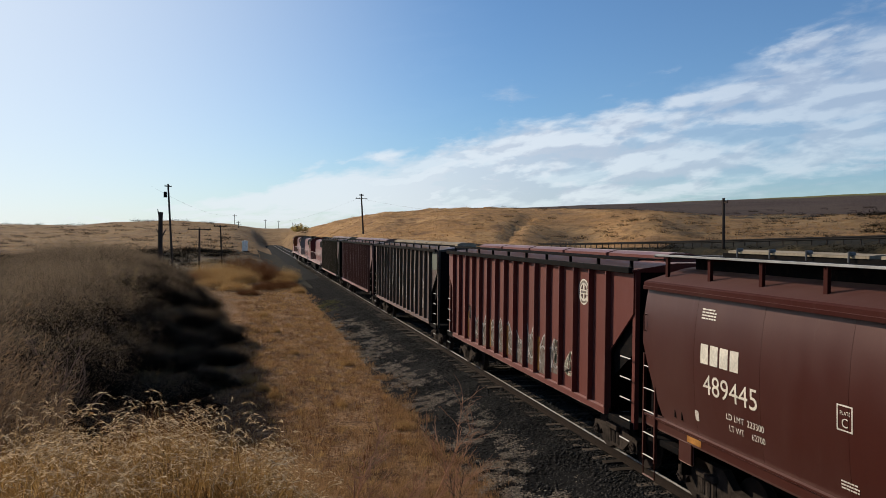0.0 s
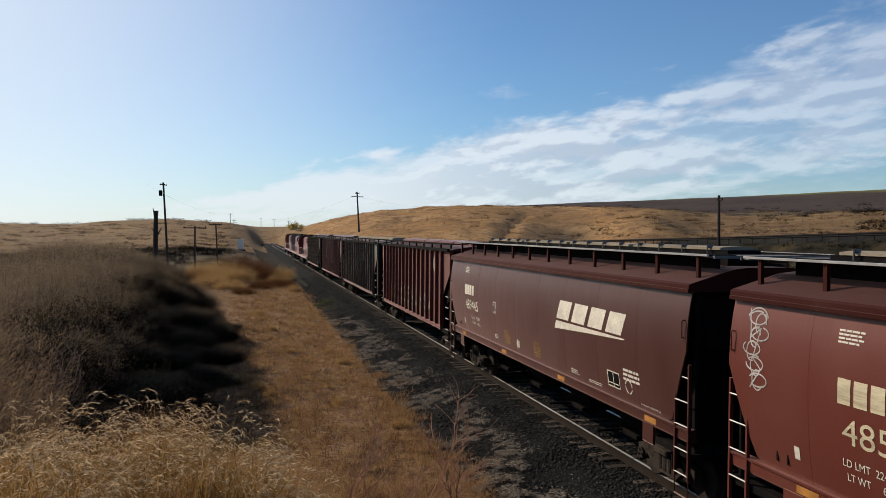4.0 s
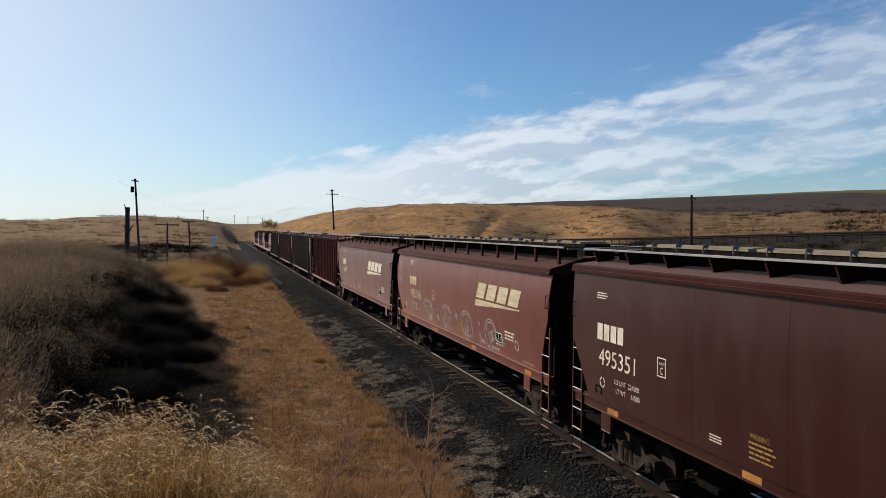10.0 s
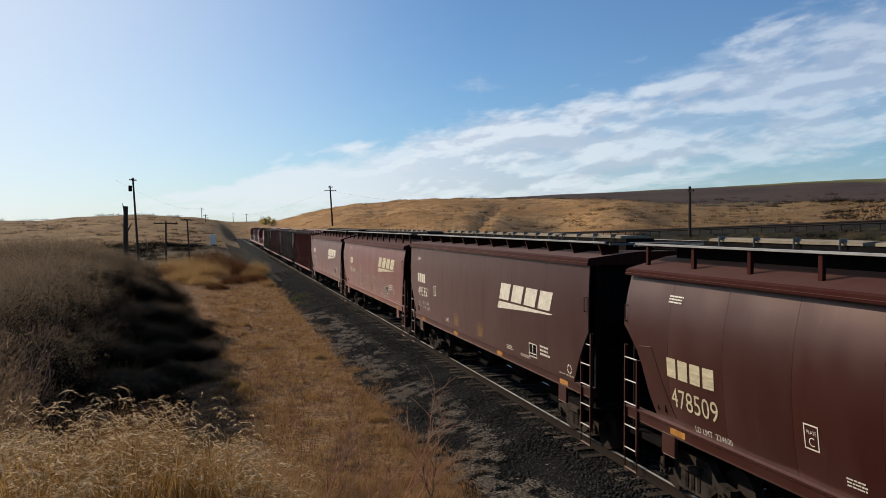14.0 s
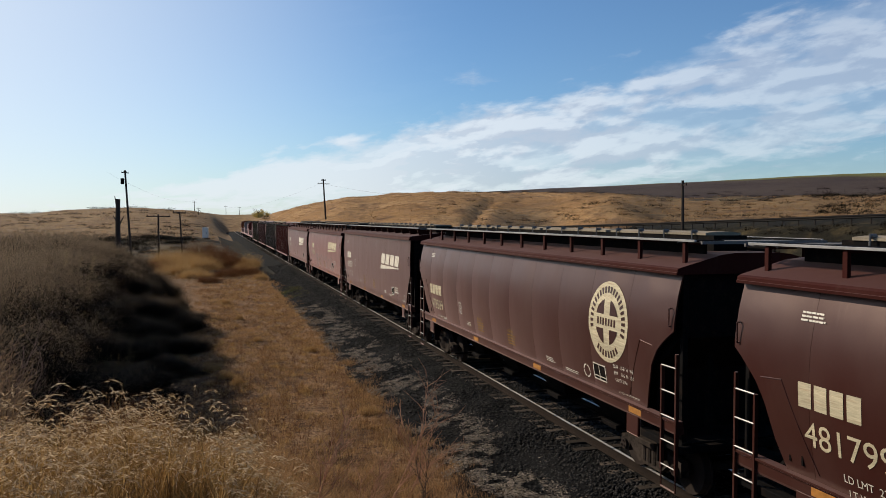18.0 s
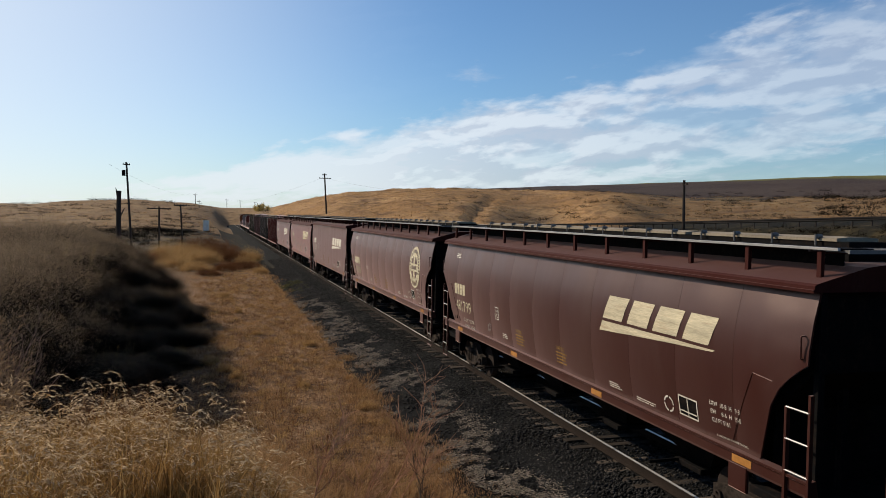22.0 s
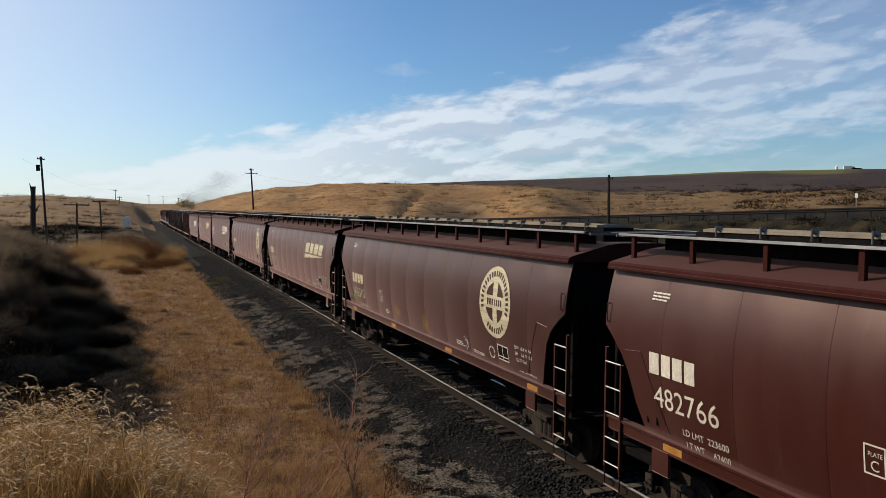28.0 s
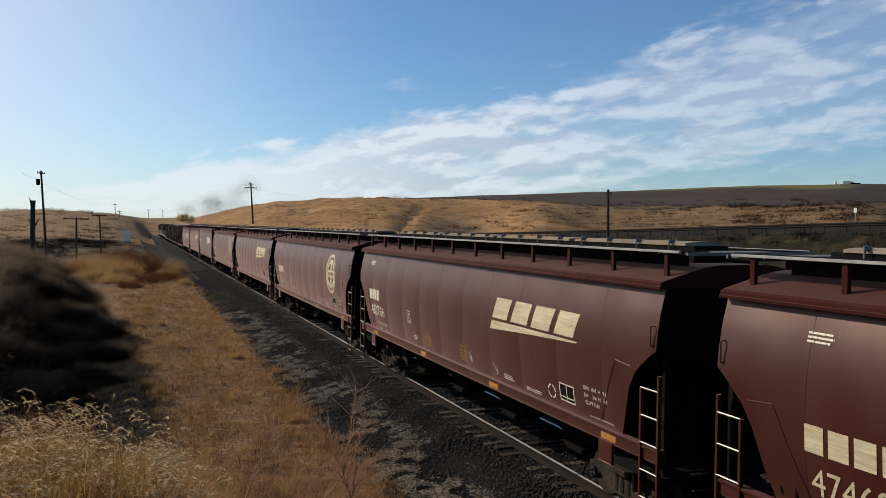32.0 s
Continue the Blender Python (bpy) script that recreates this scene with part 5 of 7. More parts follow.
def train():
    first = place(hopper(OLD_SHAPE, OXIDE_RED, "hopper_car", "red-brown covered grain hopper car with pale lettering", SPIN), 5.8)
    common_marks(first, OLD_SHAPE, "489445", 6.12, 3.13, "223300", "62700", 2.92, BONE)
    big_mark(first, OLD_SHAPE, -2.25, 3.30, BONE)
    data_panel(first, OLD_SHAPE, -5.0, 2.05)
    ring_mark(first, OLD_SHAPE, -5.95, 1.85, 0.15, LETTER)
    scrawl(first, OLD_SHAPE, 0.75, 1.78, 0.10, 5, BONE, 0.05, 2)
    bars(first, OLD_SHAPE, -5.75, 2.2, 3, 0.7, 0.05, 0.09)

    second = place(hopper(OLD_SHAPE, FADED_OXIDE, "hopper_car", "faded red-brown covered hopper car with scrawled graffiti", SPIN), -11.75)
    common_marks(second, OLD_SHAPE, "485586", 5.78, 3.10, "224100", "61900", 2.3, CREAM, 1.70, 0.08)
    big_mark(second, OLD_SHAPE, -2.75, 3.40, CREAM)
    data_panel(second, OLD_SHAPE, -4.4, 2.12)
    ring_mark(second, OLD_SHAPE, -6.05, 1.95, 0.14, LETTER)
    bars(second, OLD_SHAPE, -5.2, 2.25, 3, 0.75, 0.05, 0.09)
    for y, z, w, hgt, k in ((3.05, 1.98, 1.55, 0.80, 21), (0.55, 2.0, 1.30, 0.80, 31), (-1.7, 2.02, 1.25, 0.80, 41), (-4.0, 1.98, 1.10, 0.88, 61)):
        doodle(second, OLD_SHAPE, y, z, w, hgt, k)
    for y, z, s, k in ((1.75, 2.15, 0.12, 53), (1.7, 1.85, 0.12, 52), (-0.62, 2.15, 0.12, 51), (-2.95, 2.2, 0.13, 54), (-3.0, 1.85, 0.12, 62), (-4.95, 1.95, 0.16, 63)):
        scrawl(second, OLD_SHAPE, y, z, s, k, None, 0.022, 3)
    tall = [arc(0.10 * math.sin(i * 2.1), 0.5 - 0.23 * i, 0.20, 0.10, 60 + 40 * i, 400 + 30 * i) for i in range(5)]
    tall.append([(-0.2, 0.62), (-0.12, 0.2), (0.1, 0.35), (-0.05, -0.1), (0.15, -0.25), (-0.1, -0.55)])
    tall.append(arc(0, 0.45, 0.24, 0.2, 160, 20))
    tall += [arc(0.08 * math.cos(i * 1.7), 0.42 - 0.21 * i, 0.12, 0.15, 20 * i, 250 + 20 * i, 12) for i in range(5)]
    stroke_mesh(second, OLD_SHAPE, 7.50, 3.18, tall, 0.022, CHALK)

    third = place(hopper(FLAT_SHAPE, PLUM, "hopper_car", "dark plum-brown flat-sided covered hopper car", SPIN), -29.15)
    common_marks(third, FLAT_SHAPE, "495351", 6.72, 3.10, "224500", "61500", 4.43, BONE)
    big_mark(third, FLAT_SHAPE, -2.45, 3.37, BONE)
    data_panel(third, FLAT_SHAPE, -4.6, 2.02, 0.5, 0.34)
    bars(third, FLAT_SHAPE, -5.3, 2.05, 3, 0.6, 0.05, 0.09)
    ring_mark(third, FLAT_SHAPE, -6.95, 1.75, 0.11, LETTER)
    ring_mark(third, FLAT_SHAPE, 6.5, 1.92, 0.11, LETTER)

    fourth = place(hopper(NEW_SHAPE, OXIDE, "hopper_car", "mineral-brown covered hopper car with a cream roundel on its bulging side", SPIN), -46.95)
    seventh = place(hopper(NEW_SHAPE, OXIDE_RED, "hopper_car", "red-brown covered hopper car with a dented side", SPIN), -101.6)
    more = {}
    for k, src, c, lab in (("fifth", fourth, -65.35, "mineral-brown covered hopper car with large cream marks"),
                           ("sixth", fourth, -83.45, "dark brown covered hopper car with a cream roundel"),
                           ("eighth", seventh, -119.75, "red-brown covered hopper car with serif stencils")):
        more[k] = tagged(copy_thing(src, pose(TRACK_X, c, 0)), lab)
        MOVERS.append((more[k], c))
        SPIN.extend(o for o in more[k].children if o.name.startswith("wheelset"))
    S = NEW_SHAPE
    for car, number, y, top, limit, light, plate, cream in (
            (fourth, "478509", 6.9, 2.66, "224600", "61400", 3.6, CREAM), (more["fifth"], "481799", 7.05, 2.80, "223700", "62300", 3.35, CREAM),
            (more["sixth"], "476310", 6.75, 2.68, "224600", "61400", 3.4, CREAM), (seventh, "482766", 7.15, 2.80, "223600", "62400", 3.3, BONE),
            (more["eighth"], "474680", 6.88, 2.64, "224600", "61400", 3.4, CREAM)):
        serif = number[:2] == "47"
        common_marks(car, S, number, y, top, limit, light, plate, cream, 1.32 if serif else 1.45, 0.72, 1.42 if serif else 1.12)
        data_panel(car, S, -5.4, 2.02)
        ring_mark(car, S, -5.1, 1.78, 0.14, LETTER)
        stencil(car, S, "EXW  10-8  H   9-8", -6.3, 2.13, 0.07, 0.72, LETTER)
        stencil(car, S, "EW     8-6  H  15-0", -6.32, 2.00, 0.07, 0.72, LETTER)
        stencil(car, S, "CU FT 5161", -6.34, 1.87, 0.07, 0.42, LETTER)
    for car, shape, y, z in ((more["sixth"], S, 6.85, 1.86), (first, OLD_SHAPE, 6.35, 1.95), (second, OLD_SHAPE, 6.65, 1.98)):
        bm = bmesh.new()
        flat_poly(bm, [(0, -0.18), (0.11, -0.18), (0.11, 0), (0, 0)])
        part("route_tag", wrap(bm, shape, y, z), TAG_GREEN if shape is S else LETTER, car, "small paper routing tag")
    roundel(fourth, S, -6.1, 2.92, 0.79, CREAM)
    roundel(more["sixth"], S, -5.38, 2.93, 0.79, CREAM)
    big_mark(more["fifth"], S, -2.85, 3.42, CREAM)
    big_mark(seventh, S, -2.55, 3.37, CREAM)
    scrawl(seventh, S, -1.2, 1.8, 0.16, 71, None, 0.014, 3)
    scrawl(seventh, S, -2.6, 1.75, 0.14, 72, None, 0.014, 3)
    scrawl(more["fifth"], S, 4.0, 1.8, 0.14, 73, None, 0.012, 3)
    scrawl(more["sixth"], S, -3.6, 1.75, 0.16, 74, None, 0.014, 3)

    red = place(ribbed(BRICK, 7.66, 16, "ribbed_hopper", "faded red outside-post hopper car with graffiti", SPIN), 22.3)
    skin = Plain(1.463)
    roundel(red, skin, -5.22, 3.62, 0.30, BONE)
    bay_paint(red, skin, 6.61, 0.8813, ((3, 0.9, 0.1), (4, 1.0, 0.0), (5, 0.85, 0.1), (6, 1.0, 0.05), (7, 0.95, 0.1), (8, 0.9, 0.0), (9, 1.15, 0.1), (10, 1.0, 0.0), (11, 0.9, 0.15)))
    scrawl(red, skin, -3.6, 1.9, 0.32, 83, BONE, 0.07, 2)
    scrawl(red, skin, -4.4, 1.8, 0.30, 86, BONE, 0.07, 2)
    scrawl(red, skin, 4.6, 2.2, 0.30, 85, CHALK, 0.06, 3)
    for y in (4.75, 2.1, 0.35, -2.3, -6.5):
        bm = bmesh.new()
        box(bm, -1.472, -1.464, y - 0.07, y + 0.07, 1.3, 2.2)
        part("reflector", bm, REFLECTOR, red)
    dark = place(ribbed(DARK_GREEN, 8.3, 16, "ribbed_hopper", "dark green outside-post hopper car with pale hatch covers", SPIN, HATCH_WHITE), 40.3)
    rng = random.Random(29)
    for k in range(16):
        y = 7.25 - k * 14.5 / 15
        for _ in range(rng.choice((1, 2, 2, 3))):
            z = rng.uniform(1.4, 3.4)
            bm = bmesh.new()
            box(bm, -1.591, -1.586, y - 0.022, y + 0.022, z, min(4.1, z + rng.uniform(0.25, 1.1)))
            part("graffiti", bm, CHALK, dark, "pale sprayed streak")
    bay_paint(dark, Plain(1.463), 7.25, 14.5 / 15, ((2, 1.6, 0.6), (4, 2.0, 0.3), (5, 1.2, 0.9), (8, 1.7, 0.5), (9, 1.0, 0.3), (11, 2.2, 0.4), (13, 1.4, 0.3)))
    bm = bmesh.new()
    box(bm, -1.468, -1.463, -8.25, -7.32, 3.42, 4.15)
    part("patch_panel", bm, SAGE_PAINT, dark, "pale sage repainted panel")
    place(ribbed(RUST_BROWN, 8.4, 17, "ribbed_hopper", "rust-brown outside-post hopper car", []), 58.6)
    place(ribbed(OLIVE, 8.3, 18, "ribbed_hopper", "olive green outside-post hopper car", []), 78.4)
    place(locomotive("locomotive", "red and white diesel locomotive with a dark roof", LOCO_RED, LOCO_RED, []), 98.3)
    place(locomotive("locomotive", "red diesel locomotive with white stripe", LOCO_RED, LOCO_WHITE, []), 118.8)
    place(locomotive("locomotive", "red and orange diesel locomotive leading the train", LOCO_RED, LOCO_ORANGE, []), 139.3)


train()


# ---- poles ----
def on_ground(az, dist):
    a = radians(az)
    x, y = math.sin(a) * dist, math.cos(a) * dist
    return x, y, float(ground_z(x, y))


def utility_pole(az, dist, top, lean, r, arms, label, name="utility_pole", sway=0.0):
    x, y, z = on_ground(az, dist)
    pole = empty(name, label, "utility pole", "poles along the line")
    pole.location = (x, y, z)
    hgt = top - z
    bm = bmesh.new()
    rod(bm, (0, 0, -0.3), (lean * hgt, sway * hgt, hgt), r, r * 0.72, seg=10)
    part("shaft", bm, POLE_WOOD, pole)
    for down, width, yaw in arms:
        bm = bmesh.new()
        h = hgt - down
        box(bm, -width / 2, width / 2, -0.06, 0.06, -0.06, 0.06, 0.01, pose(lean * h, sway * h - r, h, 0, 0, yaw))
        arm = part("crossarm", bm, POLE_WOOD, pole)
        for k in (-0.45, -0.2, 0.2, 0.45):
            bm = bmesh.new()
            p = pose(lean * h, sway * h - r, h, 0, 0, yaw) @ Vector((k * width, 0, 0.05))
            rod(bm, p, p + Vector((0, 0, 0.16)), 0.05, 0.03, seg=6)
            part("insulator", bm, BLACK_STEEL, arm)
    return pole


def build_poles():
    a = utility_pole(-5.21, 118, 11.6, -0.055, 0.17, [(0.35, 1.5, 60)], "tall leaning timber pole with a transformer can")
    bm = bmesh.new()
    top = 11.6 - a.location.z
    rod(bm, (-0.055 * top - 0.35, 0, top - 1.9), (-0.055 * top - 0.35, 0, top - 1.1), 0.24, seg=12)
    part("transformer", bm, BLACK_STEEL, a)
    utility_pole(7.9, 165, 13.1, -0.06, 0.19, [(1.0, 2.6, 15), (0.3, 1.0, 15)], "tall timber pole with crossarms beyond the train")
    utility_pole(33.2, 88, 9.0, -0.012, 0.19, [(0.5, 1.4, 80)], "dark timber pole standing beyond the train")
    b = utility_pole(-6.05, 50, 6.07, 0.012, 0.17, [], "thick broken-topped old timber post in the brush", "timber_post")
    h = 6.07 - b.location.z
    for k, (dx, dz, l, tilt) in enumerate(((-0.12, 0.0, 0.35, 0.25), (0.1, -0.1, 0.22, -0.2), (-0.16, -1.1, 0.30, 0.6), (0.2, -1.15, 0.34, -0.6))):
        bm = bmesh.new()
        p = Vector((0.012 * h + dx, 0, h + dz))
        rod(bm, p - Vector((-tilt * 0.2, 0, 0.3)), p + Vector((-tilt * l * 0.6, 0, l * 0.5)), 0.06, 0.015, seg=5)
        part("splinter", bm, POLE_WOOD, b)
    utility_pole(-3.46, 99, 5.45, 0.0, 0.13, [(0.25, 2.7, 0)], "old telegraph pole with a bare crossarm")
    utility_pole(-1.92, 112, 5.85, -0.05, 0.13, [(0.15, 2.0, 35)], "old leaning telegraph pole with a crossarm")
    for az, d, top in ((-1.1, 330, 12.0), (-0.85, 300, 9.0), (1.0, 420, 11.5), (1.9, 450, 11.5), (2.9, 480, 11.0)):
        utility_pole(az, d, top, -0.02, 0.14, [(0.5, 1.6, 20)], "small far timber pole on the rise")


build_poles()


ROAD_Y = (-60, 20, 42, 57, 80, 118, 180, 320)
ROAD_Z = (5.6, 5.2, 4.75, 4.35, 3.75, 2.9, 2.2, 2.0)

# ---- plants ----
STRAW = island_material("dry_straw", ((0.21, 0.108, 0.034), (0.33, 0.185, 0.060), (0.46, 0.29, 0.115), (0.075, 0.036, 0.013)), 0.9, 0.45, 0.1)
GOLD = island_material("golden_dry_grass", ((0.31, 0.172, 0.077), (0.44, 0.262, 0.122), (0.16, 0.083, 0.040), (0.54, 0.342, 0.170)), 0.9, 0.4, 0.1)
HILL_GRASS = island_material("bunch_grass", ((0.36, 0.206, 0.085), (0.48, 0.29, 0.13), (0.21, 0.116, 0.054)), 0.95, 0.1, 0.0)
SEED = island_material("pale_seed_heads", ((0.46, 0.31, 0.16), (0.68, 0.52, 0.33), (0.20, 0.11, 0.045), (0.56, 0.40, 0.22)), 0.9, 0.45, 0.1)
WEED = island_material("bleached_weeds", ((0.19, 0.122, 0.068), (0.28, 0.19, 0.115), (0.10, 0.058, 0.032)), 0.9, 0.4, 0.1)
# inner sage leaves: the thicket's own shade is put into this near-black
SAGE_SHADED = island_material("grey_sage_leaves", ((0.010, 0.008, 0.0065), (0.015, 0.0115, 0.0085), (0.011, 0.0095, 0.0065), (0.024, 0.018, 0.012)), 0.95, 0.0, 0.0)
PLUME = island_material("olive_straw_plumes", ((0.22, 0.165, 0.075), (0.30, 0.23, 0.115), (0.15, 0.11, 0.05)), 0.95, 0.5, 0.0)
# the same sage as sunlit crowns, with the light put into the colour
SAGE_SUNLIT = island_material("pale_sage_tips", ((0.17, 0.122, 0.086), (0.25, 0.180, 0.126), (0.14, 0.112, 0.062), (0.32, 0.235, 0.16)), 0.95, 0.5, 0.0)
RUSTY = island_material("rusty_dry_brush", ((0.13, 0.055, 0.024), (0.19, 0.085, 0.036), (0.09, 0.042, 0.020)), 0.9, 0.2, 0.0)
PALE_BRUSH = island_material("pale_straw_brush", ((0.38, 0.23, 0.095), (0.54, 0.36, 0.16), (0.24, 0.13, 0.05)), 0.9, 0.35, 0.0)
LITTER = island_material("brown_weed_litter", ((0.070, 0.036, 0.018), (0.11, 0.058, 0.029), (0.045, 0.024, 0.013), (0.16, 0.09, 0.045)), 0.95, 0.1, 0.0)
OLIVE_WEED = island_material("olive_green_weeds", ((0.10, 0.105, 0.035), (0.14, 0.13, 0.05), (0.07, 0.06, 0.025)), 0.9, 0.3, 0.1)
TWIG = material("grey_twig_bark", (0.085, 0.062, 0.045), 0.9, 0.0, 0.3, 5, 60)
# twig bark again, darkened by colour for the shade inside the brush
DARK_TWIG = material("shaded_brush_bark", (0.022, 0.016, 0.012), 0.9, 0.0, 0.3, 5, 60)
PINK_TWIG = material("bleached_pinkish_twigs", (0.26, 0.17, 0.13), 0.9, 0.0, 0.3, 5, 60)
RED_TWIG = material("reddish_dead_stems", (0.46, 0.25, 0.15), 0.85, 0.0, 0.3, 5, 60)
STRAW_CHAFF = island_material("bleached_chaff", ((0.40, 0.33, 0.25), (0.24, 0.19, 0.14), (0.54, 0.46, 0.36)), 0.9)
STONE = island_material("basalt_stones", ((0.008, 0.0078, 0.008), (0.014, 0.0135, 0.013), (0.045, 0.041, 0.037), (0.010, 0.0097, 0.0093)), 0.9, 0.0, 0.12)


def blades(base, height, az, bend, width, rng):
    """Tapered bent blades: five corners and three triangles each."""
    n = len(base)
    d = np.stack([np.sin(az), np.cos(az), np.zeros(n)], -1)
    s = np.stack([np.cos(az + rng.normal(0, 0.8, n)), -np.sin(az), np.zeros(n)], -1) * (width * 0.5)[:, None]
    up = np.array([0, 0, 1.0])
    mid = base + d * (bend * height * 0.25)[:, None] + up * (height * 0.58)[:, None]
    tip = base + d * (bend * height)[:, None] + up * (height * np.clip(1 - 0.35 * bend, 0.2, 1))[:, None]
    v = np.stack([base - s, base + s, mid - s * 0.8, mid + s * 0.8, tip], 1).reshape(-1, 3)
    f = np.array([[0, 1, 3], [0, 3, 2], [2, 3, 4]])
    return v, (np.arange(n)[:, None, None] * 5 + f[None]).reshape(-1, 3)


def darts(centre, way, length, width, rng):
    """Small leaf or seed shapes: a kite of two triangles along way."""
    n = len(centre)
    side = np.cross(way, rng.normal(0, 1, (n, 3)))
    side /= np.linalg.norm(side, axis=1)[:, None] + 1e-9
    a = centre - way * (length * 0.5)[:, None]
    b = centre + way * (length * 0.5)[:, None]
    c = centre + side * (width * 0.5)[:, None]
    e = centre - side * (width * 0.5)[:, None]
    v = np.stack([a, c, b, e], 1).reshape(-1, 3)
    f = np.array([[0, 1, 2], [0, 2, 3]])
    return v, (np.arange(n)[:, None, None] * 4 + f[None]).reshape(-1, 3)


def joined(*pieces):
    vs, fs, k = [], [], 0
    for v, f in pieces:
        vs.append(v)
        fs.append(f + k)
        k += len(v)
    return np.concatenate(vs), np.concatenate(fs)


def tufts(x, y, height, per, spread, mat, name, label, category, rng, width=0.006, bend=0.5, wind=None, z=None):
    """Many small clumps of grass as one piece of ground cover."""
    n = len(x)
    zz = ground_z(x, y) if z is None else z
    k = np.repeat(np.arange(n), per)
    m = len(k)
    off = rng.normal(0, 1, (m, 2)) * np.repeat(spread, per)[:, None]
    bx, by = x[k] + off[:, 0], y[k] + off[:, 1]
    bz = zz[k] - 0.03
    az = np.arctan2(off[:, 0], off[:, 1]) + rng.normal(0, 0.6, m)
    if wind is not None:
        az = np.where(rng.random(m) < 0.5, wind + rng.normal(0, 0.5, m), az)
    h = height[k] * rng.uniform(0.55, 1.1, m)
    v, f = blades(np.stack([bx, by, bz], -1), h, az, rng.uniform(0.1, 1, m) * bend * 2, width * rng.uniform(0.7, 1.4, m), rng)
    ob = sheet(name, v, f, mat)
    return tagged(ob, label, category, kind="stuff")


def field(rng, n, x0, x1, y0, y1, keep):
    x, y = rng.uniform(x0, x1, n), y0 + (y1 - y0) * rng.random(n) ** 1.6
    k = keep(x, y)
    ok = rng.random(n) < k
    return x[ok], y[ok]


def patch(x, y, s, o=0.0):
    """Uneven blotches between 0 and 1, about 3 / s metres across."""
    z = 0
    for i in range(7):
        g = random.Random(i * 31 + int(o * 10))
        a, k, p, q = g.uniform(0, 6.28), s * g.uniform(0.8, 2.6), g.uniform(0, 6.28), g.uniform(0, 6.28)
        u, v = x * math.cos(a) + y * math.sin(a), y * math.cos(a) - x * math.sin(a)
        z = z + np.sin(u * k + p + 1.5 * np.sin(v * k * 0.8 + q))
    return np.clip(0.5 + 0.22 * z, 0, 1)


def verge_grass():
    rng = np.random.default_rng(11)

    def keep(x, y):
        edge = 5.0 + 0.35 * np.sin(y * 0.5) + 0.25 * np.sin(y * 1.37 + 1)
        return np.clip((edge - x) * 1.5, 0, 1) * np.clip(0.22 + (patch(x, y, 7.0) - 0.35) * 2.2, 0.12, 1) * np.clip((66 - y) / 22, 0, 1)

    x, y = field(rng, 44000, -1.5, 5.4, 9, 66, keep)
    h = rng.uniform(0.04, 0.15, len(x)) * (0.6 + 0.9 * patch(x, y, 2.1, 3.0)) * np.where(rng.random(len(x)) < 0.04, 2.4, 1.0) + 0.12 * np.exp(-((x - 4.6) / 0.5) ** 2) * patch(x, y, 0.6)
    tufts(x, y, h, 8, np.full(len(x), 0.07), GOLD, "verge_grass", "short golden dry grass beside the ballast", "dry grass", rng, 0.007, 0.5)
    x, y = field(rng, 12000, -6, 5.3, 40, 120, lambda a, b: np.clip((5.0 - a) * 1.2, 0, 1) * np.clip(0.3 + (patch(a, b, 3.0) - 0.35) * 2, 0.15, 1) * np.clip((b - 40) / 24, 0, 1))
    h = rng.uniform(0.08, 0.24, len(x))
    tufts(x, y, h, 6, np.full(len(x), 0.14), GOLD, "far_verge_grass", "golden dry grass along the line", "dry grass", rng, 0.016, 0.5)
    # thin dark dead stems over the verge
    x, y = rng.uniform(-0.5, 4.6, 1300), 11 + 60 * rng.random(1300) ** 1.4
    tufts(x, y, rng.uniform(0.12, 0.42, 1300), 9, np.full(1300, 0.06), RUSTY, "verge_stems", "thin rusty dead stems among the verge grass", "dry weeds", rng, 0.006, 0.25)
    x, y = rng.uniform(-0.2, 4.8, 900), 11 + 70 * rng.random(900) ** 1.3
    tufts(x, y, rng.uniform(0.10, 0.30, 900), 44, np.full(900, 0.07), PALE_BRUSH, "verge_tufts", "pale golden tufts dotted over the verge", "dry grass", rng, 0.007, 0.6)
    x, y = field(rng, 3600, -1.0, 5.0, 9, 70, lambda a, b: np.clip((patch(a, b, 1.5, 1.0) - 0.40) * 3, 0, 1) * np.clip((5.0 - a) * 1.2, 0, 1))
    tufts(x, y, rng.uniform(0.10, 0.30, len(x)), 26, np.full(len(x), 0.09), GOLD, "verge_clumps", "golden clumps of dry grass in patches on the verge", "dry grass", rng, 0.007, 0.7)
    x, y = field(rng, 4200, -1.0, 4.4, 9, 66, lambda a, b: np.clip((patch(a, b, 1.1, 6.0) - 0.45) * 3, 0, 1))
    tufts(x, y, rng.uniform(0.05, 0.17, len(x)), 16, np.full(len(x), 0.11), LITTER, "weed_litter", "low brown dead weeds and litter on the verge", "dry weeds", rng, 0.008, 0.9)
    x, y = 5.6 + rng.normal(0, 0.45, 60), 59.5 + rng.normal(0, 1.8, 60)
    tufts(x, y, rng.uniform(0.10, 0.28, 60), 20, np.full(60, 0.10), OLIVE_WEED, "green_weeds", "low olive-green weeds on the ballast shoulder", "weeds", rng, 0.014, 0.5, z=bed_z(x))
    # taller tufts along the ballast edge
    y = np.concatenate([rng.uniform(11, 30, 160), rng.uniform(30, 75, 160)])
    x = 4.75 + 0.35 * np.sin(y * 0.5) + 0.25 * np.sin(y * 1.37 + 1) + rng.normal(0, 0.28, len(y))
    tufts(x, y, rng.uniform(0.15, 0.42, len(x)), 26, np.full(len(x), 0.10), GOLD, "edge_tufts", "taller golden tufts along the ballast edge", "dry grass", rng, 0.010, 0.7)


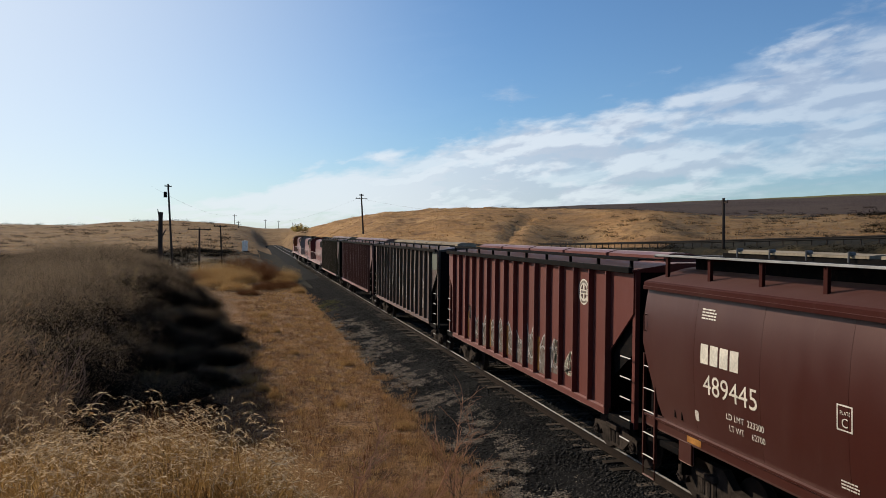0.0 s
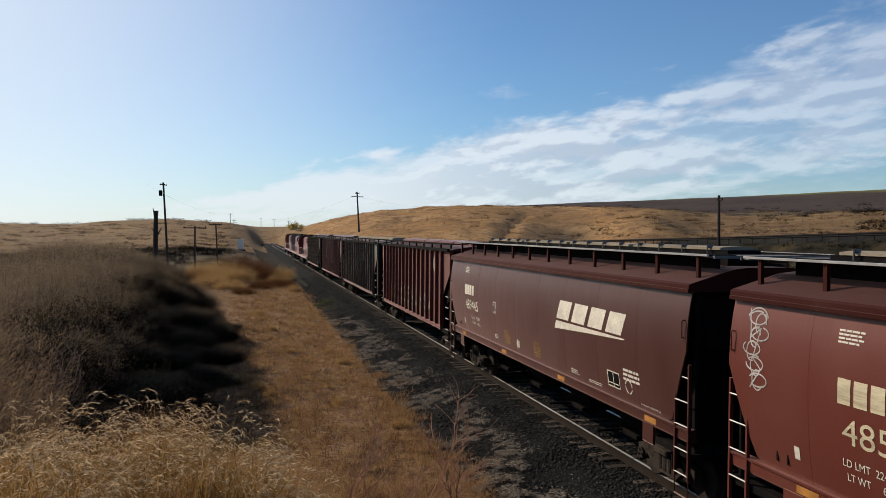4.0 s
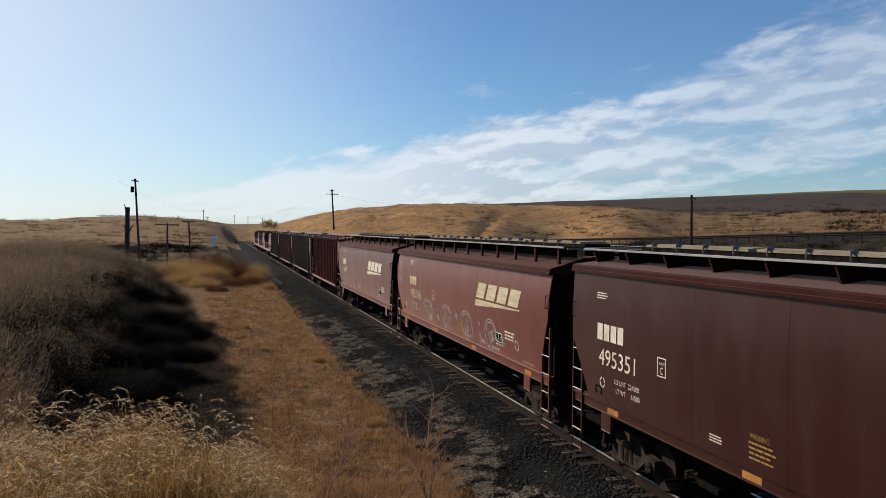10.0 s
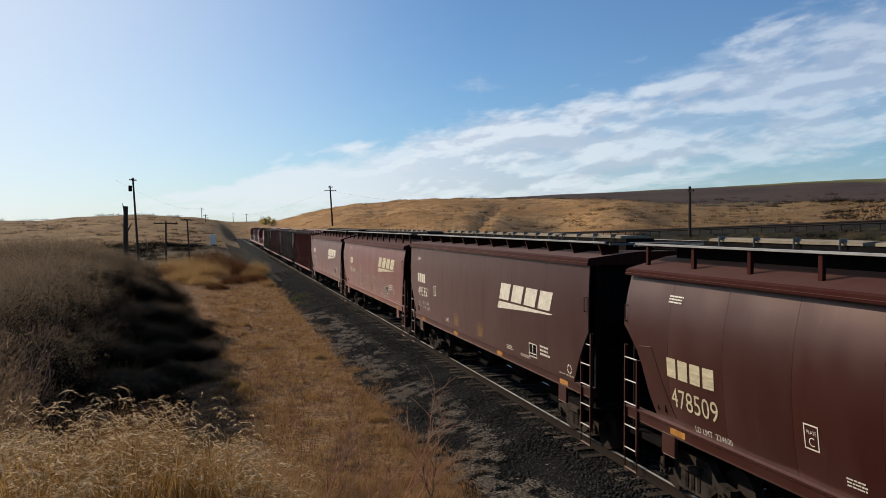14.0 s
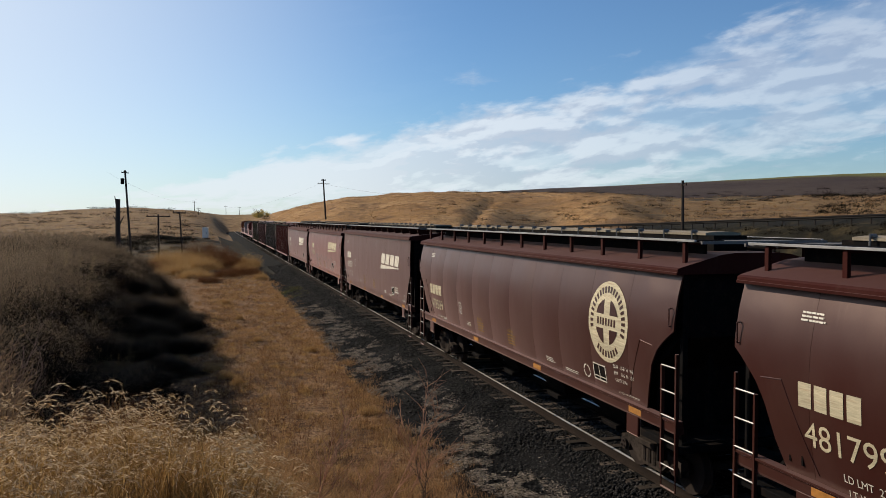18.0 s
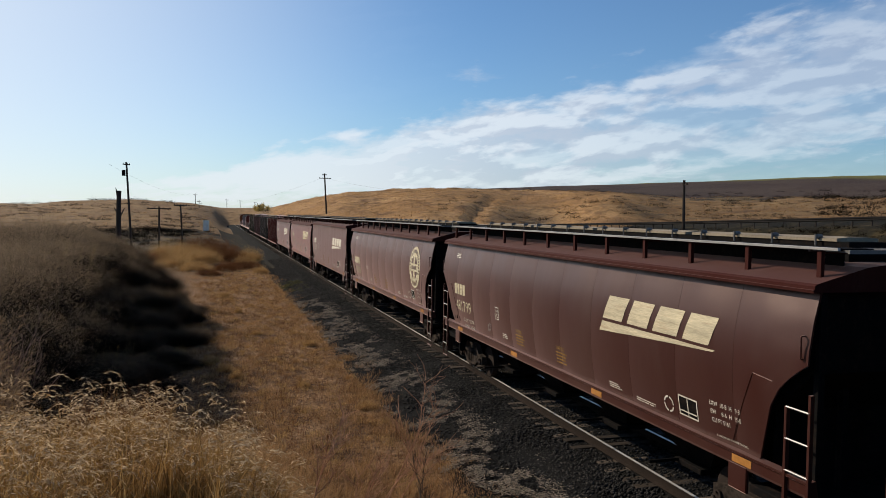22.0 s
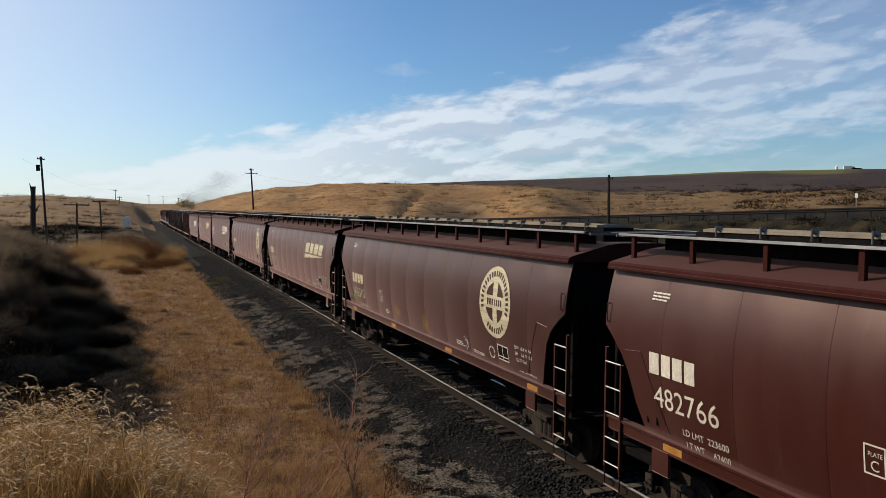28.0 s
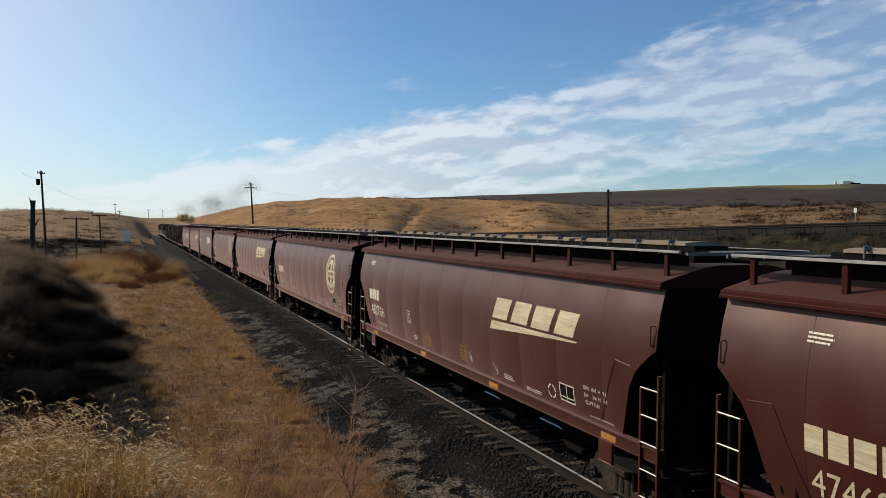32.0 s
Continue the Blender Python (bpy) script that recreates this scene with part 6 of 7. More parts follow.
def bank_grass():
    """Tall dry rye on the bank in front of the camera, with drooping pale heads."""
    rng = np.random.default_rng(12)
    q = 10500
    a = np.radians(rng.uniform(-22, 8.5, q))
    r = 4.6 + 3.5 * rng.random(q) ** 0.8
    deg = np.degrees(a)
    clump = patch(r * np.sin(a), r * np.cos(a), 2.6)
    ok = rng.random(q) < np.clip((6.5 - deg) * 0.14, 0.03, 1) * np.clip(clump * 2.6 - 0.85, 0.02, 1)
    a, r = a[ok], r[ok]
    x, y = r * np.sin(a), r * np.cos(a)
    z = ground_z(x, y)
    n = len(x)
    h = np.clip(rng.normal(0.60, 0.19, n), 0.2, 1.05) * np.where(np.degrees(a) > 1.5, 0.8, 1.0) * (0.8 + 0.3 * clump[ok])
    wind = np.radians(80) + rng.normal(0, 1.1, n)
    bend = rng.uniform(0.04, 0.26, n)
    base = np.stack([x, y, z - 0.03], -1)
    stalk = blades(base, h, wind, bend, np.full(n, 0.0045), rng)
    d = np.stack([np.sin(wind), np.cos(wind), np.zeros(n)], -1)
    tip = base + d * (bend * h)[:, None] + np.array([0, 0, 1.0]) * (h * (1 - 0.35 * bend))[:, None]
    # seed heads: an arching row of spikelets beyond the tip, on most stalks
    per = 10
    some = np.flatnonzero(rng.random(n) < 0.8)
    k = np.repeat(some, per)
    u = np.tile(np.linspace(0, 1, per), len(some))
    m = len(k)
    L = (rng.uniform(0.06, 0.15, n))[k]
    droop = rng.uniform(0.3, 1.3, n)[k]
    c = tip[k] + d[k] * (L * u)[:, None] + np.array([0, 0, 1.0]) * (L * (0.6 * u - droop * u * u))[:, None] + rng.normal(0, 0.006, (m, 3))
    w = d[k] + rng.normal(0, 0.22, (m, 3)) + np.array([0, 0, 1.0]) * (0.45 - 1.6 * droop * u)[:, None]
    w /= np.linalg.norm(w, axis=1)[:, None]
    heads = darts(c, w, rng.uniform(0.028, 0.052, m), rng.uniform(0.005, 0.010, m), rng)
    ob = sheet("rye_stalks", *stalk, STRAW)
    tagged(ob, "tall dry straw-coloured rye on the bank", "dry grass", kind="stuff")
    ob = sheet("rye_heads", *heads, SEED)
    tagged(ob, "pale drooping seed heads of dry rye", "seed heads", kind="stuff")
    # a stand of taller pale weeds
    q = 420
    a2, r2 = np.radians(rng.uniform(-21, -12.5, q)), rng.uniform(8.0, 12.5, q)
    b2 = np.stack([r2 * np.sin(a2), r2 * np.cos(a2), ground_z(r2 * np.sin(a2), r2 * np.cos(a2)) - 0.03], -1)
    h2 = rng.uniform(0.9, 1.75, q) * np.clip(1.25 - (np.degrees(a2) + 17) * 0.09, 0.6, 1.3)
    w2 = np.radians(80) + rng.normal(0, 0.9, q)
    n2 = rng.uniform(0.10, 0.35, q)
    st = blades(b2, h2, w2, n2, np.full(q, 0.010), rng)
    k2 = np.repeat(np.arange(q), 44)
    u2 = rng.uniform(0.35, 1.0, len(k2))
    d2 = np.stack([np.sin(w2), np.cos(w2), np.zeros(q)], -1)
    c2 = b2[k2] + d2[k2] * (n2[k2] * h2[k2] * u2 ** 2)[:, None] + np.array([0, 0, 1.0]) * (h2[k2] * u2 * (1 - 0.3 * n2[k2]))[:, None] + rng.normal(0, 1, (len(k2), 3)) * (0.02 + 0.07 * (1.0 - u2))[:, None]
    y2 = d2[k2] + rng.normal(0, 0.6, (len(k2), 3)) + np.array([0, 0, 0.6])
    y2 /= np.linalg.norm(y2, axis=1)[:, None]
    ob = sheet("tall_weeds", *joined(st, darts(c2, y2, rng.uniform(0.05, 0.12, len(k2)), rng.uniform(0.005, 0.010, len(k2)), rng)), WEED)
    tagged(ob, "tall bleached dry weeds on the bank", "dry weeds", kind="stuff")
    # leaves below
    m = 14
    k = np.repeat(np.arange(n), m)
    b = base[k] + np.concatenate([rng.normal(0, 0.05, (n * m, 2)), np.zeros((n * m, 1))], 1)
    v, f = blades(b, h[k] * rng.uniform(0.3, 0.98, n * m), wind[k] + rng.normal(0, 1.2, n * m), rng.uniform(0.05, 0.5, n * m), rng.uniform(0.004, 0.009, n * m), rng)
    ob = sheet("rye_leaves", v, f, STRAW)
    tagged(ob, "dry curling rye leaves", "dry grass", kind="stuff")
    # upright brown stems before the thicket
    a3, r3 = np.radians(rng.uniform(-9, -3.5, 90)), rng.uniform(9.2, 11.2, 90)
    tufts(r3 * np.sin(a3), r3 * np.cos(a3), rng.uniform(0.5, 1.0, 90), 16, np.full(90, 0.10), RUSTY, "brown_stems", "upright brown dead stems before the thicket", "dry weeds", rng, 0.006, 0.15)
    # low golden grass under and beside it
    a = np.radians(rng.uniform(-24, 22, 16000))
    r = rng.uniform(4.5, 17, 16000)
    x, y = r * np.sin(a), r * np.cos(a)
    ok = (x < 4.6) & (rng.random(16000) < 0.35 + 0.65 * patch(x, y, 2.6)) & ~((x < -0.2) & (r > 10.0))
    x, y = x[ok], y[ok]
    tufts(x, y, rng.uniform(0.12, 0.42, len(x)), 10, np.full(len(x), 0.08), GOLD, "bank_grass", "golden dry grass on the bank", "dry grass", rng, 0.006, 0.5, np.radians(95))


def bush_mesh(rng, shoots, leaves, flat=0.8, big=1.0):
    """Unit bush, one metre high and one in radius: arching shoots in several lobes, and leaves set along them."""
    n = shoots
    a = rng.uniform(0, 2 * np.pi, n)
    t = rng.random(n) ** 0.6
    root = np.stack([np.sin(a) * t * 0.42, np.cos(a) * t * 0.42, rng.uniform(0.0, 0.35, n)], -1)
    out = np.arccos(rng.uniform(0.05, 1.0, n))
    way = np.stack([np.sin(a) * np.sin(out), np.cos(a) * np.sin(out), np.cos(out)], -1)
    lobe = rng.normal(0, 1, (11, 3))
    lobe[:, 2] = np.abs(lobe[:, 2]) + 0.2
    lobe /= np.linalg.norm(lobe, axis=1)[:, None]
    near = np.max(way @ lobe.T, axis=1)
    ln = (0.80 + 0.30 * smooth(0.72, 1.0, near)) * rng.uniform(0.62, 1.08, n)
    ln *= np.where(rng.random(n) < 0.03, 1.16, 1.0)
    tip = way * ln[:, None] * np.array([1, 1, flat]) + np.array([0, 0, 0.12])
    w = tip - root
    ln = np.linalg.norm(w, axis=1)
    w /= ln[:, None]
    s = np.cross(w, rng.normal(0, 1, (n, 3)))
    s /= np.linalg.norm(s, axis=1)[:, None]
    s *= 0.004
    v = np.stack([root - s, root + s, tip], 1).reshape(-1, 3)
    f = np.arange(n * 3).reshape(-1, 3)
    k = np.repeat(np.arange(n), leaves)
    u = rng.uniform(0.30, 1.06, n * leaves)
    c = root[k] + (tip - root)[k] * u[:, None] + rng.normal(0, 1, (n * leaves, 3)) * (0.014 + 0.030 * u ** 3)[:, None]
    c[:, 2] = np.maximum(c[:, 2] - 0.10 * (1 - u) * rng.random(n * leaves), 0.01)
    lw = w[k] * 1.2 + rng.normal(0, 0.4, (n * leaves, 3)) + np.array([0, 0, 0.45])
    lw /= np.linalg.norm(lw, axis=1)[:, None]
    ll, ww = rng.uniform(0.018, 0.044, n * leaves) * big, rng.uniform(0.005, 0.010, n * leaves) * big
    # outer upper leaves kept apart, so the thicket can colour them as sunlit
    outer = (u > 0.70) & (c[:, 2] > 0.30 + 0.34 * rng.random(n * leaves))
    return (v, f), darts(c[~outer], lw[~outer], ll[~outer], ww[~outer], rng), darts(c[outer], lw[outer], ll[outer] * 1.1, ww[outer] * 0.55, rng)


# the thicket's skyline: bearing in degrees, rise over the eye per metre of distance
SKYLINE = ((-24, -0.055), (-17, -0.062), (-14.9, -0.050), (-13.3, -0.028), (-11.5, -0.009), (-9.6, -0.012), (-7.7, -0.022), (-6, -0.028),
           (-4.5, -0.0457), (-3.35, -0.0664), (-2.06, -0.102), (-0.97, -0.137), (0, -0.17))


def thicket():
    """Where the brush stands on the slope: (x, y, height of the crown's top, radius)."""
    rng = random.Random(31)
    out = []
    for k in range(24):
        d = 11.6 * 1.06 ** k
        step = 2.1
        az = -19.5 + (k % 2) * step * 0.5
        while az < -0.8:
            a, dd = az + rng.uniform(-0.45, 0.45), d * rng.uniform(0.95, 1.05)
            x, y = dd * math.sin(radians(a)), dd * math.cos(radians(a))
            g = float(ground_z(x, y))
            line = EYE[2] + dd * float(np.interp(a, [q[0] for q in SKYLINE], [q[1] for q in SKYLINE]))
            wide = min(2.6, max(1.15, 0.092 * dd)) * rng.uniform(0.9, 1.2)
            if -5.6 < x:
                wide = min(wide, 1.35)
            verge = float(np.interp(y, [19, 26, 33, 41, 60], [-1.2, -0.9, -0.1, 0.7, 0.9]))
            top = min(line, g + rng.uniform(1.6, 2.9), max((verge + 0.3 - x - 0.45 * wide) / 1.13 - 0.4, g + 1.25 if x < -3.4 else g + 0.8 if x < -2.2 else -9))
            if top - g > 0.35 and (dd > 12.5 or a > -12):
                out.append((x, y, top, wide))
            az += step
    return out


BUSHES = thicket()


def plumes(rng, bushes):
    """Feathery pale shoots that stand out of some crowns."""
    q = len(bushes) * 7
    b = np.repeat(np.array(bushes), 7, axis=0)
    base = np.stack([b[:, 0] + rng.normal(0, 0.22, q) * b[:, 3], b[:, 1] + rng.normal(0, 0.22, q) * b[:, 3], b[:, 2] - 0.75], -1)
    h = rng.uniform(0.6, 1.15, q)
    k = np.repeat(np.arange(q), 60)
    u = rng.uniform(0.2, 1.0, len(k))
    c = base[k] + np.array([0.18, 0, 1.0]) * (h[k] * u)[:, None] + rng.normal(0, 1, (len(k), 3)) * (0.014 + 0.055 * (1.0 - u))[:, None]
    w = rng.normal(0, 0.35, (len(k), 3)) + np.array([0.2, 0, 1.0])
    w /= np.linalg.norm(w, axis=1)[:, None]
    stalk = blades(base, h, np.full(q, 1.57), np.full(q, 0.18), np.full(q, 0.010), rng)
    ob = sheet("pale_plumes", *joined(stalk, darts(c, w, rng.uniform(0.04, 0.09, len(k)), rng.uniform(0.005, 0.009, len(k)), rng)), PLUME)
    tagged(ob, "feathery pale olive plumes standing out of the thicket", "dry weeds", kind="stuff")


def build_bushes():
    kinds = []
    for i in range(3):
        rng = np.random.default_rng(40 + i)
        kinds.append(bush_mesh(rng, 2600, 18))
    first = []
    rng = random.Random(4)
    tall = [b for b in BUSHES if -9.5 < math.degrees(math.atan2(b[0], b[1])) < -3.0 and 15 < math.hypot(b[0], b[1]) < 26]
    plumes(np.random.default_rng(52), tall)
    for j, (x, y, top, r) in enumerate(BUSHES):
        g = float(ground_z(x, y))
        hgt = max(0.5, top - g + 0.08)
        k = j % 3
        label = ("tall grey-brown sagebrush on the slope", "dense dark sagebrush with feathery tips", "grey-green sagebrush in the thicket")[k]
        b = empty("sagebrush", label, "bush", "sagebrush thicket")
        b.location, b.scale = (x, y, g - 0.08), (r, r, hgt)
        b.rotation_euler = (0, 0, rng.uniform(0, 6.28))
        if j < 3:
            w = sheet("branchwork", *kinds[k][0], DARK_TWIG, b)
            l = sheet("foliage", *kinds[k][1], SAGE_SHADED, b)
            o = sheet("foliage_tip", *kinds[k][2], SAGE_SUNLIT, b)
            first.append((w.data, l.data, o.data))
        else:
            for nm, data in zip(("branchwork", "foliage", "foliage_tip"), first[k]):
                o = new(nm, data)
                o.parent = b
    return kinds


def small_brush(kinds):
    """Rounded dry brush beside the line further on, and single tufts on the verge."""
    rng = np.random.default_rng(77)
    wood, leaf, tips = bush_mesh(rng, 420, 9, 0.9)
    leaf = joined(leaf, tips)
    gold = sheet("foliage", *leaf, GOLD)
    rust = sheet("foliage", *leaf, RUSTY)
    pale = sheet("foliage", *leaf, STRAW)
    wood, leaf, tips = bush_mesh(np.random.default_rng(79), 1100, 9, 0.9, 2.0)
    leaf = joined(leaf, tips)
    heap = sheet("foliage", *leaf, PALE_BRUSH)
    brush = sheet("foliage", *leaf, RUSTY)
    meshes = {"g": gold.data, "r": rust.data, "s": pale.data, "h": heap.data, "b": brush.data}
    bpy.data.objects.remove(heap)
    bpy.data.objects.remove(brush)
    bpy.data.objects.remove(pale)
    bpy.data.objects.remove(gold)
    bpy.data.objects.remove(rust)
    pr = random.Random(8)
    spots = [(-1.1, 31.0, 0.38, 0.30, "g"), (-0.15, 28.9, 0.35, 0.34, "g"), (0.1, 29.4, 0.3, 0.3, "g"), (0.42, 27.3, 0.35, 0.36, "g"), (0.78, 26.3, 0.42, 0.26, "g"), (1.4, 44, 0.4, 0.3, "g"),
             (3.9, 33, 0.35, 0.4, "g"), (2.8, 25, 0.3, 0.3, "g"), (4.2, 22, 0.32, 0.4, "g"), (1.9, 36, 0.3, 0.25, "g"), (0.8, 52, 0.5, 0.4, "g"), (3.0, 58, 0.45, 0.6, "g"),
             (0.9, 101, 2.0, 2.4, "r"), (1.8, 104, 2.2, 2.0, "r"), (-1.2, 104, 2.2, 2.6, "s"), (-0.4, 97, 1.5, 2.2, "s"), (4.1, 98.5, 1.0, 1.9, "s"), (3.2, 95, 0.9, 1.4, "s"), (4.6, 92, 0.6, 1.0, "s"), (-2.4, 98, 1.6, 2.0, "s"), (3.6, 84, 0.5, 1.0, "s"), (2.2, 90, 1.0, 1.6, "r"),
             (-2.6, 88, 2.3, 2.6, "h"), (-0.9, 84, 1.9, 2.4, "h"), (-3.4, 79, 1.6, 2.2, "h"), (-1.6, 76, 1.1, 2.0, "h"), (-4.6, 93, 2.2, 2.6, "h"), (0.5, 92, 2.7, 2.6, "b"), (-1.2, 97, 3.0, 2.6, "b"), (1.8, 88, 1.8, 2.2, "b"),
             (3.9, 90, 1.7, 1.8, "h"), (3.1, 86, 1.0, 1.6, "h"), (2.6, 79, 1.0, 1.8, "b"), (1.2, 76, 0.9, 1.7, "b"), (4.1, 80, 0.8, 1.0, "b"), (4.3, 73, 0.8, 0.9, "h"), (-0.2, 70, 0.7, 1.4, "b"), (-5.2, 86, 1.5, 2.2, "b"),
             (3.9, 73, 1.0, 1.0, "g"), (3.3, 76, 0.8, 1.0, "r"), (-2.5, 88, 1.2, 1.6, "r"), (-3.5, 96, 1.4, 1.8, "g"), (-1.8, 82, 0.9, 1.4, "r"), (0.6, 86, 0.8, 1.4, "g"), (-4.5, 80, 1.2, 1.5, "r"),
             (-6.0, 90, 1.5, 2.0, "g"), (2.5, 118, 1.5, 2.0, "r"), (-3.5, 115, 1.6, 2.2, "r"), (-0.5, 60, 0.6, 0.8, "r"), (-1.5, 66, 0.7, 0.9, "g"), (1.2, 70, 0.6, 0.9, "r")]
    for x, y, h, r, kind in spots:
        kind = "h" if r < 0.5 else kind
        b = new("dry_shrub" if r > 0.5 else "grass_tuft", meshes[kind])
        b.location, b.scale = (x, y, float(ground_z(x, y)) - 0.05), (r, r, h)
        b.rotation_euler = (0, 0, pr.uniform(0, 6.28))
        if r > 0.5:
            tagged(b, "rusty dry brush beside the line" if kind in "rb" else "pale straw-coloured heap of dry brush" if kind == "h" else "rounded golden dry shrub beside the line", "shrub", "dry shrubs by the line")
        else:
            tagged(b, "small round golden grass tuft on the verge", "grass tuft", "tufts on the verge")
    # scrub on the open ground, too many to count
    rng = np.random.default_rng(78)
    n = 3400
    a = np.radians(np.where(rng.random(n) < 0.5, rng.uniform(-24, 4, n), rng.uniform(16, 56, n)))
    r = np.geomspace(55, 430, n)[rng.permutation(n)]
    x, y = r * np.sin(a), r * np.cos(a)
    m2 = 420
    x = np.concatenate([x, rng.uniform(41.5, 48.3, m2)])
    y = np.concatenate([y, rng.uniform(18, 125, m2)])
    r = np.concatenate([r, np.full(m2, 60.0)])
    n += m2
    m3 = 760
    side = rng.random(m3) < 0.30
    a3 = np.radians(np.where(side, rng.uniform(42, 54, m3), rng.uniform(-17, -1.5, m3)))
    r3 = np.where(side, rng.uniform(140, 185, m3), rng.uniform(98, 165, m3))
    x, y, r = np.concatenate([r3 * np.sin(a3), x]), np.concatenate([r3 * np.cos(a3), y]), np.concatenate([np.where(side, 560.0, 380.0), r])
    n += m3
    ok = (np.abs(x - TRACK_X) > 9) & ~((x > -8) & (x < 9) & (y < 120)) & ((rng.random(n) < 0.25 + 0.75 * patch(x, y, 0.05) ** 1.5) | (np.arange(n) >= n - m2))
    x, y, r = x[ok], y[ok], r[ok]
    z = np.where(np.arange(len(x)) >= len(x) - m2, np.interp(x, [41.5, 47.8, 49], [-1, 0, 0]) + np.interp(y, ROAD_Y, ROAD_Z) * np.interp(x, [41.5, 47.8], [0, 1]) - 0.3, ground_z(x, y))
    wood, leaf, tips = bush_mesh(rng, 44, 4, 0.8, 1.5)
    lv, lf = joined(leaf, tips)
    vs, fs = [], []
    for i in range(len(x)):
        s = rng.uniform(0.5, 1.25) * (0.7 + r[i] / 400)
        c, q = math.cos(i), math.sin(i)
        v = lv * np.array([s * 1.3, s * 1.3, s * 0.85])
        cen = v.reshape(-1, 4, 3).mean(1, keepdims=True)
        v = ((v.reshape(-1, 4, 3) - cen) * 3.2 + cen).reshape(-1, 3)
        v = np.stack([v[:, 0] * c - v[:, 1] * q + x[i], v[:, 0] * q + v[:, 1] * c + y[i], v[:, 2] + z[i]], -1)
        vs.append(v)
        fs.append(lf + i * len(lv))
    # the thicket's shade-darkened leaf colour serves the far scrub too
    ob = sheet("far_scrub", np.concatenate(vs), np.concatenate(fs), SAGE_SHADED)
    tagged(ob, "scattered grey sage scrub on the open ground", "scrub", kind="stuff")
    # rough dry grass on the hillside
    n = 16000
    a = np.radians(np.where(rng.random(n) < 0.8, rng.uniform(4, 52, n), rng.uniform(-20, 4, n)))
    r = rng.uniform(70, 330, n)
    x, y = r * np.sin(a), r * np.cos(a)
    ok = np.abs(x - TRACK_X) > 8
    x, y = x[ok], y[ok]
    tufts(x, y, rng.uniform(0.14, 0.42, len(x)), 7, np.full(len(x), 0.40), HILL_GRASS, "hill_grass", "clumps of dry bunch grass on the hillside", "dry grass", rng, 0.07, 0.6)


def dead_stem(x, y, height, lean, seed, mat=None):
    """A bare branching weed: forked stems that thin out to twigs."""
    rng = random.Random(seed)
    z = float(ground_z(x, y))
    plant = empty("dead_weed", "bare reddish branching dead weed on the bank", "weed", "dead weeds by the ballast")
    plant.location = (x, y, z - 0.03)
    bm = bmesh.new()

    def grow(p, d, length, r, depth):
        n = 4
        for i in range(n):
            d = (d + Vector((rng.gauss(0, 0.10), rng.gauss(0, 0.10), rng.gauss(0.03, 0.06)))).normalized()
            q = p + d * (length / n)
            rod(bm, p, q, r * (1 - 0.12 * i), r * (1 - 0.12 * (i + 1)), seg=5)
            p = q
            if depth > 0 and i > 0:
                for _ in range(2 if depth > 1 else 1):
                    side = (d + Vector((rng.gauss(0, 0.6), rng.gauss(0, 0.6), rng.gauss(0.1, 0.3)))).normalized()
                    grow(p, side, length * rng.uniform(0.35, 0.6), r * 0.6, depth - 1)

    grow(Vector((0, 0, 0)), Vector(lean).normalized(), height, 0.009 + 0.003 * height, 3)
    part("stem", bm, mat or RED_TWIG, plant)
    return plant


def build_weeds():
    dead_stem(2.85, 13.7, 1.70, (0.85, 0.10, 1.0), 5)
    dead_stem(2.7, 13.4, 1.25, (0.85, 0.15, 1.0), 45)
    dead_stem(3.3, 14.2, 0.9, (0.7, 0.0, 1.0), 47)
    dead_stem(-2.5, 13.0, 1.25, (-0.1, 0.0, 1.0), 61, PINK_TWIG)
    dead_stem(-2.75, 12.8, 1.15, (0.05, 0.0, 1.0), 62, PINK_TWIG)
    dead_stem(1.5, 9.6, 0.9, (0.5, -0.1, 1.0), 8)
    dead_stem(3.3, 12.5, 0.9, (0.2, 0.1, 1.0), 9, TWIG)
    dead_stem(4.0, 13.2, 0.8, (0.3, 0.2, 1.0), 14, TWIG)
    dead_stem(1.0, 8.8, 0.9, (0.3, 0.0, 1.0), 15)
    dead_stem(5.1, 11.2, 0.7, (0.1, 0.1, 1.0), 19, TWIG)
    dead_stem(6.9, 9.9, 0.55, (0.3, 0.1, 1.0), 23, STRAW)
    dead_stem(7.1, 9.6, 0.5, (-0.3, 0.1, 1.0), 24, STRAW)
    dead_stem(7.0, 10.3, 0.5, (0.1, 0.2, 1.0), 25, STRAW)


# ---- loose stones and chaff ----
def bed_z(x):
    return np.interp(x - TRACK_X, [-4.3, -3.3, -2.35, -1.75, 0, 1.75, 2.35], [-0.62, -0.50, -0.34, -0.22, -0.20, -0.22, -0.34])


